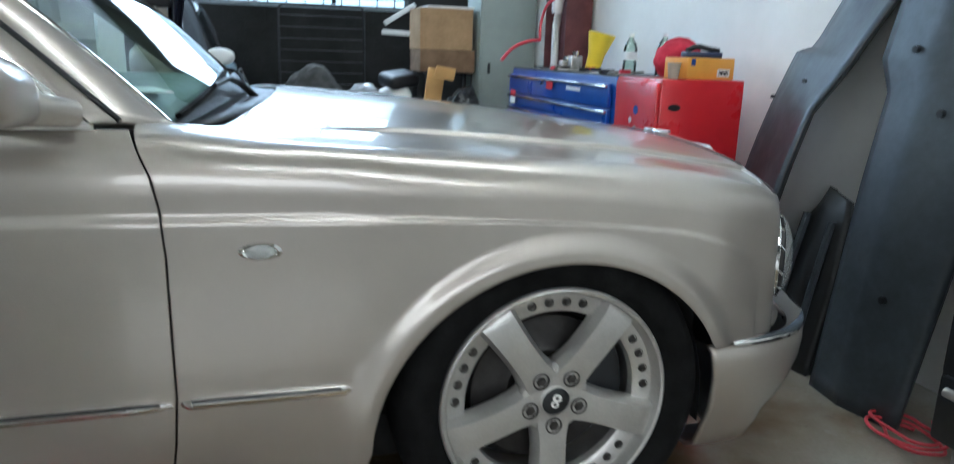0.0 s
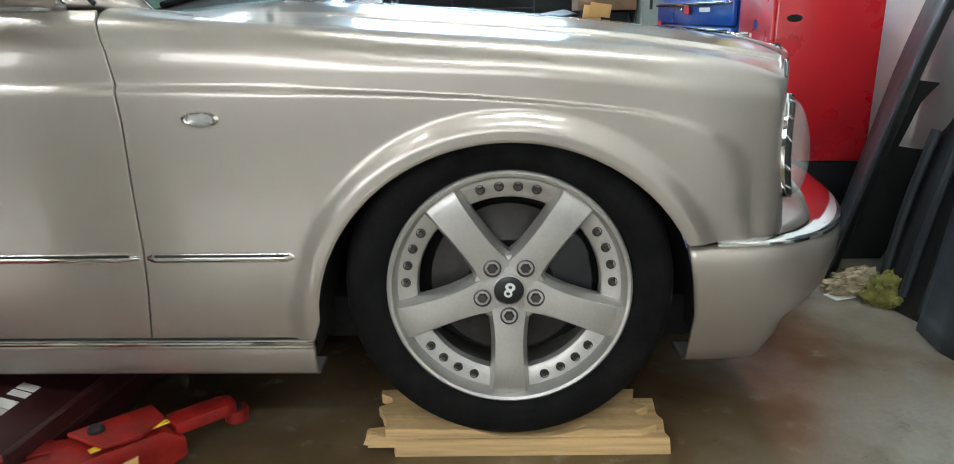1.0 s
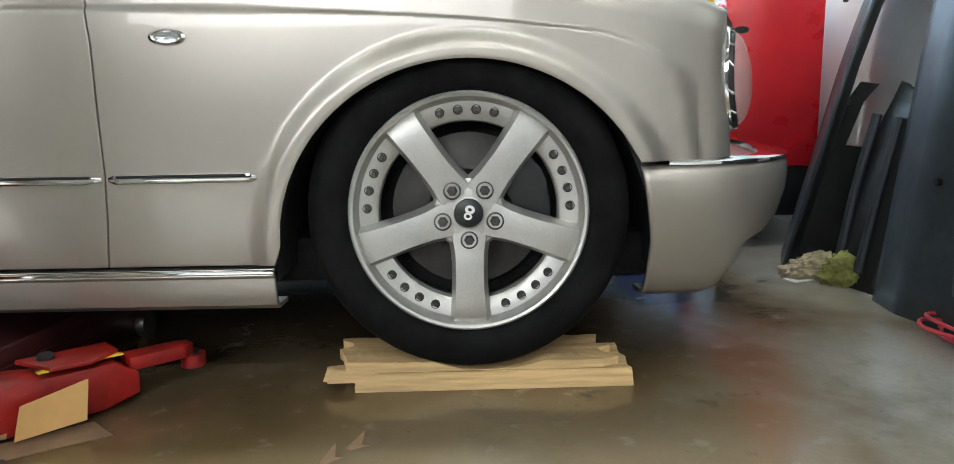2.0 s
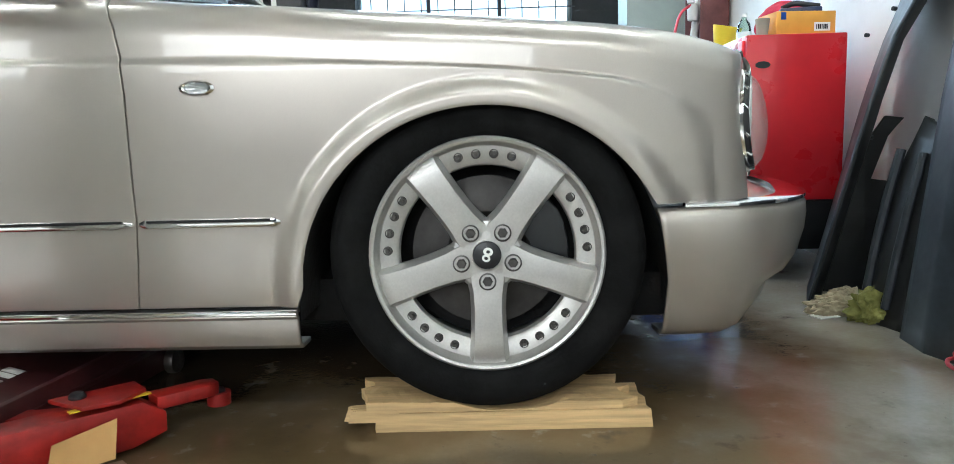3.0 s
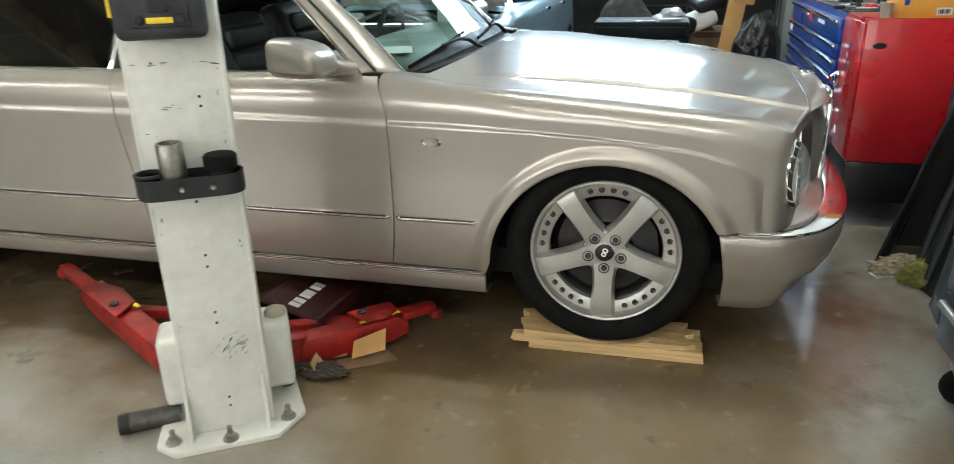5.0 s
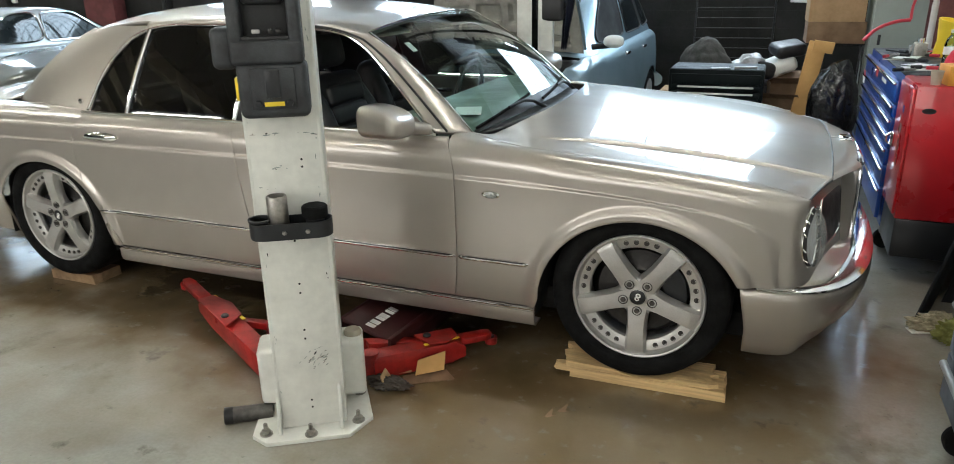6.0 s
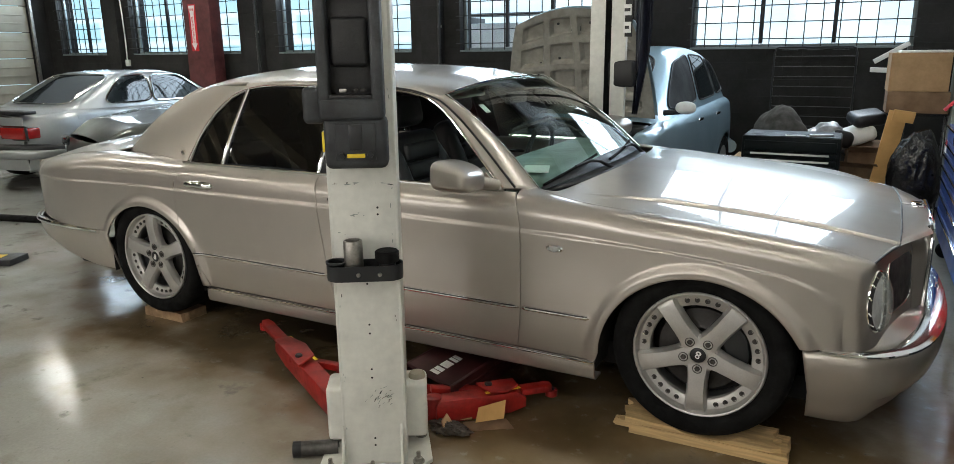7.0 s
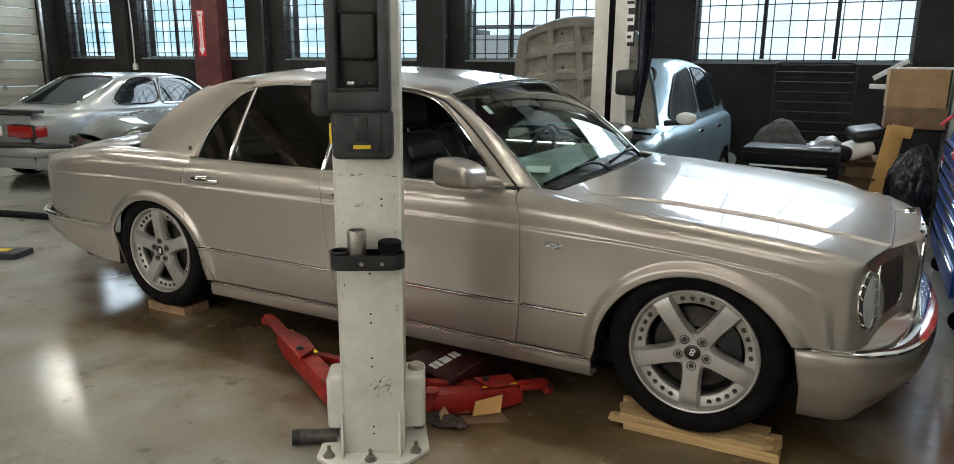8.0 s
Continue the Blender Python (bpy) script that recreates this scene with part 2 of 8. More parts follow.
def floor_material():
    """Sealed concrete: pale grey, with a broad ochre oil stain where cars stand, the saloon's shade painted into its
    core, scuffs and a worn half-gloss.
    """
    m = material("sealed_concrete", (0.42, 0.42, 0.385), 0.10, vary=0.22, scale=0.9, bump=0.05, bump_scale=70, fine=0.12)
    N, L = m.node_tree.nodes, m.node_tree.links
    b = N["Principled BSDF"]
    src = b.inputs["Base Color"].links[0].from_socket
    co = N.new("ShaderNodeTexCoord")
    # one oval for the stain and the car's painted shade, broken up by noise
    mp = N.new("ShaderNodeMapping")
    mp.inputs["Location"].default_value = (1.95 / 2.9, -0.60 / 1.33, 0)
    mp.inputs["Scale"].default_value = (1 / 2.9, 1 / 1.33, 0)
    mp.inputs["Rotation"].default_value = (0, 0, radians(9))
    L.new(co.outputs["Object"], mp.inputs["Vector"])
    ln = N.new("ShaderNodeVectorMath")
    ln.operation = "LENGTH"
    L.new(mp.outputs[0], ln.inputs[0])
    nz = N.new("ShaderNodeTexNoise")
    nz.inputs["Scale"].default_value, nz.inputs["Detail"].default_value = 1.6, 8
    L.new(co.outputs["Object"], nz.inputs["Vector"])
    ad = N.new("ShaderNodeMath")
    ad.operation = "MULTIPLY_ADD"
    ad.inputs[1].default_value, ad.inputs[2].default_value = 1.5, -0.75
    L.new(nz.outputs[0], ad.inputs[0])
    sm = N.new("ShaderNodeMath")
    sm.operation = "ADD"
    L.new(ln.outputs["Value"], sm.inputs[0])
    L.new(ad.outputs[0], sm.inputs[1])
    # a second, lighter patch spread towards the open floor
    mp2 = N.new("ShaderNodeMapping")
    mp2.inputs["Location"].default_value = (-0.15 / 1.05, 0.55 / 0.75, 0)
    mp2.inputs["Scale"].default_value = (1 / 1.05, 1 / 0.75, 0)
    L.new(co.outputs["Object"], mp2.inputs["Vector"])
    ln2 = N.new("ShaderNodeVectorMath")
    ln2.operation = "LENGTH"
    L.new(mp2.outputs[0], ln2.inputs[0])
    sm2 = N.new("ShaderNodeMath")
    sm2.operation = "ADD"
    L.new(ln2.outputs["Value"], sm2.inputs[0])
    L.new(ad.outputs[0], sm2.inputs[1])
    # the last, darkest layer puts the shade under the saloon into the colour
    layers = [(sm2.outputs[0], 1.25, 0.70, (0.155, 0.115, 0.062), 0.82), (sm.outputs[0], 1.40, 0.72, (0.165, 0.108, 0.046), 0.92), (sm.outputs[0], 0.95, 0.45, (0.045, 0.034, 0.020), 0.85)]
    for scale, lo, hi, colour, amount in ((0.7, 0.55, 0.68, (0.24, 0.185, 0.11), 0.55), (1.7, 0.57, 0.70, (0.12, 0.09, 0.055), 0.65), (5.5, 0.62, 0.73, (0.06, 0.05, 0.04), 0.75), (13.0, 0.60, 0.72, (0.30, 0.285, 0.25), 0.45), (26.0, 0.66, 0.74, (0.05, 0.045, 0.04), 0.75), (70.0, 0.68, 0.76, (0.05, 0.045, 0.04), 0.6)):
        n = N.new("ShaderNodeTexNoise")
        n.inputs["Scale"].default_value, n.inputs["Detail"].default_value, n.inputs["Roughness"].default_value = scale, 9, 0.6
        L.new(co.outputs["Object"], n.inputs["Vector"])
        layers.append((n.outputs[0], lo, hi, colour, amount))
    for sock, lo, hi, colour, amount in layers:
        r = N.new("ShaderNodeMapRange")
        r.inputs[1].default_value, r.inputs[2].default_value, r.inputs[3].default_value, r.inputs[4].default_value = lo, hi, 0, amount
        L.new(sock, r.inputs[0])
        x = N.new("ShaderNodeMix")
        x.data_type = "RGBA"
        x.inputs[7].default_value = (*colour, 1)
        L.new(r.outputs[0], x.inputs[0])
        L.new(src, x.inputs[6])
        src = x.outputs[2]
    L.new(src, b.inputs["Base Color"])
    return m


FLOOR = floor_material()


# ---- building helpers ----
def obj(name, verts, faces, mat, parent=None, label="", smooth=True, angle=38):
    me = bpy.data.meshes.new(name)
    me.from_pydata([tuple(v) for v in verts], [], faces)
    me.materials.append(mat)
    if smooth:
        me.shade_smooth()
        me.set_sharp_from_angle(angle=radians(angle))
    ob = new(name, me)
    if parent is not None:
        ob.parent = parent
    if label:
        ob["label"] = label
    return ob


def part(name, bm, mat, parent=None, label="", smooth=True, angle=38):
    me = bpy.data.meshes.new(name)
    bmesh.ops.recalc_face_normals(bm, faces=bm.faces)
    bm.to_mesh(me)
    bm.free()
    me.materials.append(mat)
    if smooth:
        me.shade_smooth()
        me.set_sharp_from_angle(angle=radians(angle))
    ob = new(name, me)
    if parent is not None:
        ob.parent = parent
    if label:
        ob["label"] = label
    return ob


def thing(name, m, label, category, group="", kind=""):
    ob = new(name)
    ob.empty_display_size = 0.1
    ob.matrix_world = m
    return tagged(ob, label, category, group, kind)


def box_bm(size, at=(0, 0, 0), bevel=0.0, m=None, bm=None, seg=2):
    """A box of that size whose centre is at, with rounded edges."""
    tmp = bmesh.new()
    bmesh.ops.create_cube(tmp, size=1)
    bmesh.ops.scale(tmp, vec=size, verts=tmp.verts)
    if bevel:
        bmesh.ops.bevel(tmp, geom=tmp.edges[:] + tmp.verts[:], offset=min(bevel, 0.45 * min(size)), segments=seg, affect="EDGES", profile=0.5)
    bmesh.ops.translate(tmp, vec=at, verts=tmp.verts)
    if m is not None:
        bmesh.ops.transform(tmp, matrix=m, verts=tmp.verts)
    return merge(bm, tmp)


def merge(bm, tmp):
    if bm is None:
        return tmp
    me = bpy.data.meshes.new("tmp")
    tmp.to_mesh(me)
    tmp.free()
    bm.from_mesh(me)
    bpy.data.meshes.remove(me)
    return bm


def lathe(profile, seg=48, m=None, bm=None, axis="Y", close=False):
    """Turns a list of (radius, along) round the axis; closed profiles make rings."""
    tmp = bmesh.new()
    rows = []
    for r, a in profile:
        row = []
        for i in range(seg):
            t = 2 * math.pi * i / seg
            c, s = r * math.cos(t), r * math.sin(t)
            row.append(tmp.verts.new({"Y": (c, a, s), "Z": (c, s, a), "X": (a, c, s)}[axis]))
        rows.append(row)
    pairs = list(zip(rows, rows[1:])) + ([(rows[-1], rows[0])] if close else [])
    for a, b in pairs:
        for i in range(seg):
            j = (i + 1) % seg
            tmp.faces.new((a[i], a[j], b[j], b[i]))
    if not close:
        for row in (rows[0], rows[-1]):
            if (row[0].co - row[seg // 2].co).length > 1e-5:
                tmp.faces.new(row)
    bmesh.ops.remove_doubles(tmp, verts=tmp.verts, dist=1e-6)
    if m is not None:
        bmesh.ops.transform(tmp, matrix=m, verts=tmp.verts)
    return merge(bm, tmp)


def tube(points, radius, seg=10, bm=None, smooth=0, close=False):
    """A round bar along points; radius may be a list."""
    pts = [Vector(p) for p in points]
    for _ in range(smooth):
        fine = [pts[0]]
        for a, b in zip(pts, pts[1:]):
            fine += [a * 0.75 + b * 0.25, a * 0.25 + b * 0.75]
        pts = fine + [pts[-1]]
    rad = radius if isinstance(radius, (list, tuple)) else [radius] * len(pts)
    if len(rad) != len(pts):
        rad = list(np.interp(np.linspace(0, 1, len(pts)), np.linspace(0, 1, len(rad)), rad))
    tmp = bmesh.new()
    rows, ref = [], Vector((0.13, 0.31, 0.94))
    n = len(pts)
    for i, p in enumerate(pts):
        d = (pts[(i + 1) % n] - pts[i - 1]) if close else (pts[min(i + 1, n - 1)] - pts[max(i - 1, 0)])
        d.normalize()
        u = ref - d * ref.dot(d)
        if u.length < 0.05:
            u = d.orthogonal()
        u.normalize()
        ref = u
        v = d.cross(u)
        rows.append([tmp.verts.new(p + (u * math.cos(2 * math.pi * k / seg) + v * math.sin(2 * math.pi * k / seg)) * rad[i]) for k in range(seg)])
    for a, b in list(zip(rows, rows[1:])) + ([(rows[-1], rows[0])] if close else []):
        for k in range(seg):
            l = (k + 1) % seg
            tmp.faces.new((a[k], a[l], b[l], b[k]))
    if not close:
        tmp.faces.new(rows[0]), tmp.faces.new(rows[-1])
    return merge(bm, tmp)


def prism(outline, depth, m=None, bm=None, bevel=0.0):
    """An outline in x, z given thickness from y = 0 to depth."""
    tmp = bmesh.new()
    a = [tmp.verts.new((x, 0, z)) for x, z in outline]
    b = [tmp.verts.new((x, depth, z)) for x, z in outline]
    n = len(a)
    tmp.faces.new(a), tmp.faces.new(b[::-1])
    for i in range(n):
        j = (i + 1) % n
        tmp.faces.new((a[i], b[i], b[j], a[j]))
    if bevel:
        bmesh.ops.bevel(tmp, geom=tmp.edges[:], offset=bevel, segments=2, affect="EDGES", profile=0.5)
    if m is not None:
        bmesh.ops.transform(tmp, matrix=m, verts=tmp.verts)
    return merge(bm, tmp)


def spaced(n, edge=0.012):
    """Steps from 0 to 1 with a close loop at each end."""
    return [0.0, edge * 0.35, edge] + [edge + (1 - 2 * edge) * i / n for i in range(1, n)] + [1 - edge, 1 - edge * 0.35, 1.0]


def sheet(name, fn, us, vs, mat, parent, thick=0.012, label="", angle=50, flip=False, middle=(-1.7, 0.966, 0.6)):
    """A skin fn(u, v) with a thickness behind it."""
    verts = [fn(u, v) for u in us for v in vs]
    k = len(vs)
    faces = []
    for i in range(len(us) - 1):
        for j in range(k - 1):
            faces.append((i * k + j, i * k + j + 1, (i + 1) * k + j + 1, (i + 1) * k + j))
    # the skin faces away from the middle of its thing
    P = np.array(verts)
    Q = np.array(faces)
    n = np.cross(P[Q[:, 2]] - P[Q[:, 0]], P[Q[:, 3]] - P[Q[:, 1]])
    if np.sum(n * (P[Q].mean(axis=1) - np.array(middle))) < 0:
        faces = [q[::-1] for q in faces]
    ob = obj(name, verts, faces, mat, parent, label, True, angle)
    if thick:
        so = ob.modifiers.new("thickness", "SOLIDIFY")
        so.thickness, so.offset = thick, -1
    return ob


def interp(x, table):
    xs, ys = [p[0] for p in table], [p[1] for p in table]
    return float(np.interp(x, xs, ys))


def smooth_interp(x, table):
    """A monotone-ish cubic through (x, value) pairs."""
    xs = [p[0] for p in table]
    ys = [p[1] for p in table]
    if x <= xs[0]:
        return ys[0]
    if x >= xs[-1]:
        return ys[-1]
    i = max(k for k in range(len(xs) - 1) if xs[k] <= x)
    def slope(k):
        if k == 0 or k == len(xs) - 1:
            j = 0 if k == 0 else len(xs) - 2
            return (ys[j + 1] - ys[j]) / (xs[j + 1] - xs[j])
        a, b = (ys[k] - ys[k - 1]) / (xs[k] - xs[k - 1]), (ys[k + 1] - ys[k]) / (xs[k + 1] - xs[k])
        return 0.0 if a * b < 0 else (a + b) / 2
    h = xs[i + 1] - xs[i]
    t = (x - xs[i]) / h
    m0, m1 = slope(i) * h, slope(i + 1) * h
    return (2 * t**3 - 3 * t**2 + 1) * ys[i] + (t**3 - 2 * t**2 + t) * m0 + (-2 * t**3 + 3 * t**2) * ys[i + 1] + (t**3 - t**2) * m1


def ease(a, b, x):
    t = min(1.0, max(0.0, (x - a) / (b - a)))
    return t * t * (3 - 2 * t)

# ---- the setting ----
XL, XR, YB, YF, ZC, SILL, HEAD = -14.3, 1.69, 6.6, -7.6, 4.6, 1.57, 3.7


def slab(name, lo, hi, mat, parent=None, kind="structure", label="", bevel=0.0):
    size = [b - a for a, b in zip(lo, hi)]
    mid = [(a + b) / 2 for a, b in zip(lo, hi)]
    ob = part(name, box_bm(size, mid, bevel), mat, parent, label, smooth=bevel > 0)
    if parent is None:
        ob["kind"] = kind
    return ob


def build_setting():
    tagged(slab("floor", (XL - 0.4, YF - 0.4, -0.2), (XR + 0.4, YB + 0.4, 0), FLOOR), "stained sealed concrete workshop floor with a worn half gloss and painted under-car shade", "floor")
    tagged(slab("ground", (-60, -60, -0.5), (60, 60, -0.21), YARD), "pale concrete yard around the building", "ground")
    tagged(slab("ceiling", (XL - 0.4, YF - 0.4, ZC), (XR + 0.4, YB + 0.4, ZC + 0.2), CEILING), "aged cream boarded workshop ceiling", "ceiling")
    for k in range(13):
        x = XL + 0.7 + 1.2 * k
        tagged(slab("ceiling_joist", (x - 0.05, YF, ZC - 0.26), (x + 0.05, YB, ZC), JOIST), "pale timber joist under the ceiling", "joist")
    for y in (-4.6, 2.6):
        tagged(slab("ceiling_beam", (XL, y - 0.09, ZC - 0.5), (XR, y + 0.09, ZC - 0.262), OXIDE_RED), "dark red steel beam under the joists", "beam")
    # unseen white slab, added so the windscreen mirrors something bright
    tagged(slab("unseen_soffit", (XL, 4.2, ZC - 0.34), (XR, YB, ZC - 0.27), WALL_WHITE), "unseen white soffit added to brighten the windscreen's reflection", "ceiling")
    tagged(slab("wall_east", (XR, YF - 0.4, 0), (XR + 0.3, YB + 0.4, ZC), WALL_WHITE), "white painted plaster wall with faint scuffs", "wall")
    # the far wall with its tall barred windows
    spans = [(-13.93, -12.56, 2), (-11.78, -10.10, 2), (-9.95, -9.03, 1), (-8.17, -5.57, 3), (-4.74, -2.70, 3), (-1.49, 0.89, 3)]
    bm = box_bm((XR - XL, 0.35, SILL), ((XL + XR) / 2, YB + 0.175, SILL / 2))
    box_bm((XR - XL, 0.35, ZC - HEAD), ((XL + XR) / 2, YB + 0.175, (ZC + HEAD) / 2), bm=bm)
    edges = [XL] + [v for s in spans for v in s[:2]] + [XR]
    for a, b in zip(edges[::2], edges[1::2]):
        box_bm((b - a, 0.35, HEAD - SILL), ((a + b) / 2, YB + 0.175, (SILL + HEAD) / 2), bm=bm)
    tagged(part("wall_north", bm, WALL_DARK, smooth=False), "charcoal painted masonry wall below and between barred windows", "wall", kind="structure")
    bar_v = box_bm((0.012, 0.012, HEAD - SILL))
    bar_mesh = part("bar", bar_v, BARS)
    vmesh = bar_mesh.data
    bpy.data.objects.remove(bar_mesh)
    for k, (a, b, n) in enumerate(spans):
        w = thing("window_%d" % (k + 1), pose((a + b) / 2, YB, SILL), "tall steel window with pale glass behind a dark security grille", "window", "barred windows", "structure")
        half = (b - a) / 2
        def wp(name, size, at, mat, bev=0.004):
            return part(name, box_bm(size, at, bev), mat, w)
        wp("window_sill", (b - a, 0.19, 0.025), (0, 0.09, -0.0125), FRAME_GREY)
        for x in (-half + 0.02, half - 0.02):
            wp("jamb", (0.04, 0.05, HEAD - SILL), (x, 0.16, (HEAD - SILL) / 2), FRAME_GREY)
        wp("head", (b - a - 0.08, 0.05, 0.04), (0, 0.16, HEAD - SILL - 0.02), FRAME_GREY)
        wp("bottom_rail", (b - a - 0.08, 0.05, 0.03), (0, 0.16, 0.015), FRAME_GREY)
        step = (b - a) / n
        for i in range(n):
            px, pw, ph = -half + step * (i + 0.5), step / 2 - 0.02, HEAD - SILL - 0.02
            obj("pane", [(px - pw, 0.165, 0.02), (px + pw, 0.165, 0.02), (px + pw, 0.165, ph), (px - pw, 0.165, ph)], [(0, 1, 2, 3)], PANE_GLASS, w, smooth=False).visible_shadow = False
            if i:
                wp("mullion", (0.045, 0.05, HEAD - SILL - 0.075), (-half + step * i, 0.16, (HEAD - SILL) / 2 - 0.002), BARS)
        hm = None
        for i in range(1, 12):
            z = 0.09 + 0.188 * (i - 1)
            if hm is None:
                o = wp("grille_bar", (b - a + 0.06, 0.012, 0.012), (0, 0, 0), BARS, 0)
                hm = o.data
            else:
                o = new("grille_bar", hm)
                o.parent = w
            o.location = (0, -0.055, z)
        m = int(round((b - a) / 0.182))
        for i in range(1, m):
            o = new("grille_bar", vmesh)
            o.parent = w
            o.location = (-half + (b - a) * i / m, -0.064, (HEAD - SILL) / 2)
    # piers, a skirting step and conduit on the far wall
    for x in (-12.17, -8.62, -5.16, -2.2):
        tagged(slab("pilaster", (x - 0.16, YB - 0.12, 0), (x + 0.16, YB, ZC), WALL_DARK), "charcoal painted pier between windows", "pilaster")
    # unseen near wall, its high opening added for light; end wall with sectional door
    bm = box_bm((XR - 0.7, 0.3, ZC), ((XR + 0.7) / 2, YF - 0.15, ZC / 2))
    box_bm((XL * -1 - 8.6, 0.3, ZC), ((XL - 8.6) / 2, YF - 0.15, ZC / 2), bm=bm)
    box_bm((9.3, 0.3, ZC - 3.7), (-3.95, YF - 0.15, (ZC + 3.7) / 2), bm=bm)
    box_bm((9.3, 0.3, 1.8), (-3.95, YF - 0.15, 0.9), bm=bm)
    tagged(part("wall_south", bm, WALL_PLAIN, smooth=False), "unseen charcoal wall with a long high opening added for daylight", "wall", kind="structure")
    bm = box_bm((0.3, YB - 6.25, ZC), (XL - 0.15, (YB + 6.25) / 2, ZC / 2))
    box_bm((0.3, 1.65 - YF, ZC), (XL - 0.15, (1.65 + YF) / 2, ZC / 2), bm=bm)
    box_bm((0.3, 4.6, ZC - 4.0), (XL - 0.15, 3.95, (ZC + 4.0) / 2), bm=bm)
    tagged(part("wall_west", bm, WALL_DARK, smooth=False), "charcoal painted end wall round a sectional door", "wall", kind="structure")
    d = thing("door_1", pose(XL, 3.95, 0), "closed cream sectional vehicle door with ribbed panels and steel hinges", "garage door", kind="structure")
    for i in range(8):
        part("panel", box_bm((0.05, 4.58, 0.49), (-0.06, 0, 0.25 + 0.5 * i), 0.008), DOOR_WHITE, d)
        for z in (0.17, 0.33):
            part("rib", box_bm((0.02, 4.4, 0.03), (-0.03, 0, 0.5 * i + z), 0.006), DOOR_WHITE, d)
        for y in (-1.5, 0, 1.5):
            part("hinge", box_bm((0.02, 0.07, 0.12), (-0.027, y, 0.5 * i + 0.5), 0.004), STEEL, d, "rusty steel hinge")
    part("track", box_bm((0.05, 0.06, 4.2), (0.03, 2.33, 2.1), 0.006), STEEL, d)
    part("track", box_bm((0.05, 0.06, 4.2), (0.03, -2.33, 2.1), 0.006), STEEL, d)
    # flat glowing sheet outside the windows, its overcast distance painted into the emission
    me = material("glowing_overcast_backdrop", (0.8, 0.88, 0.9), 1.0, vary=0.0)
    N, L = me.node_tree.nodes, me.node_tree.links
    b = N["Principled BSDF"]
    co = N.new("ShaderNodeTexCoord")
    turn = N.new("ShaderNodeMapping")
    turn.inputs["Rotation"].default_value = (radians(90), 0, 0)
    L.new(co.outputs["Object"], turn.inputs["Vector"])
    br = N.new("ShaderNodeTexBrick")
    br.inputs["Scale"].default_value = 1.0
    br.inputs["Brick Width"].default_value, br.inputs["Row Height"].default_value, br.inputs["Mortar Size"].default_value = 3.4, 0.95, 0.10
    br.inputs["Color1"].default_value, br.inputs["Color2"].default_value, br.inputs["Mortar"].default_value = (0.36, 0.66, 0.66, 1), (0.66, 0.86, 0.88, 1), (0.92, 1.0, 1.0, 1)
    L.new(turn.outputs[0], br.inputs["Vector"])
    # painted bright haze whitens the fronts towards the east
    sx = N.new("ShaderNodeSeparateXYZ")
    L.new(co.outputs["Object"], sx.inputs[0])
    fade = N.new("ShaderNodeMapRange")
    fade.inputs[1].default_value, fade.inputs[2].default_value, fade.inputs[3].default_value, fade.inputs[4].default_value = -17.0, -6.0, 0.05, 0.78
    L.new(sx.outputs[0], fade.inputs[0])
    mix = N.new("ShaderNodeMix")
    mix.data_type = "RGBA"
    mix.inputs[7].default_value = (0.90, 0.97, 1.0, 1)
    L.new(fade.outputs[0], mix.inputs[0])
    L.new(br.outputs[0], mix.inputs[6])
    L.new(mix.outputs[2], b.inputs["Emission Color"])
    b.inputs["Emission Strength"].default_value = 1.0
    tagged(obj("backdrop", [(-45, 17, -0.2), (25, 17, -0.2), (25, 17, 14), (-45, 17, 14)], [(0, 1, 2, 3)], me, smooth=False), "glowing sheet painted with a bright overcast yard and pale building fronts", "backdrop", kind="structure")
    # a white van with a ladder on its roof, out in the yard
    v = thing("van", pose(-5.1, 10.6, -0.21, 0, 0, 4), "white van with a roof ladder, parked out in the yard", "van")
    side = [(-2.3, 0.45), (-2.3, 2.1), (-2.15, 2.25), (0.9, 2.25), (1.15, 2.15), (1.65, 1.45), (2.35, 1.25), (2.45, 1.0), (2.45, 0.45)]
    part("body", prism(side, 1.8, Matrix.Translation((0, -0.9, 0)), bevel=0.05), WHITE_PLASTIC, v)
    part("cab_window", prism([(0.45, 1.45), (0.45, 2.0), (1.05, 2.0), (1.45, 1.45)], 0.02, Matrix.Translation((0, -0.915, 0)), bevel=0.004), FAR_GLASS, v)
    part("side_stripe", box_bm((2.6, 0.012, 0.12), (-0.9, -0.905, 1.25), 0.003), BMW_PAINT, v)
    for x in (-1.5, 1.55):
        w = part("wheel", lathe([(0.2, 0.0), (0.32, -0.01), (0.35, 0.03), (0.35, 0.2), (0.2, 0.2)], 28, Matrix.Translation((x, -0.93, 0.35)), close=True), RUBBER, v)
        part("rim", lathe([(0.0, 0.02), (0.18, 0.03), (0.21, 0.0), (0.21, 0.1), (0, 0.1)], 28, Matrix.Translation((x, -0.93, 0.35))), STEEL, w)
    lad = part("ladder", tube([(-2.0, -0.5, 2.42), (1.0, -0.5, 2.42)], 0.03, 8), STEEL, v, "aluminium ladder on the roof")
    part("rail", tube([(-2.0, -0.1, 2.42), (1.0, -0.1, 2.42)], 0.03, 8), STEEL, lad)
    for k in range(10):
        part("rung", tube([(-1.9 + 0.31 * k, -0.5, 2.42), (-1.9 + 0.31 * k, -0.1, 2.42)], 0.018, 8), STEEL, lad)
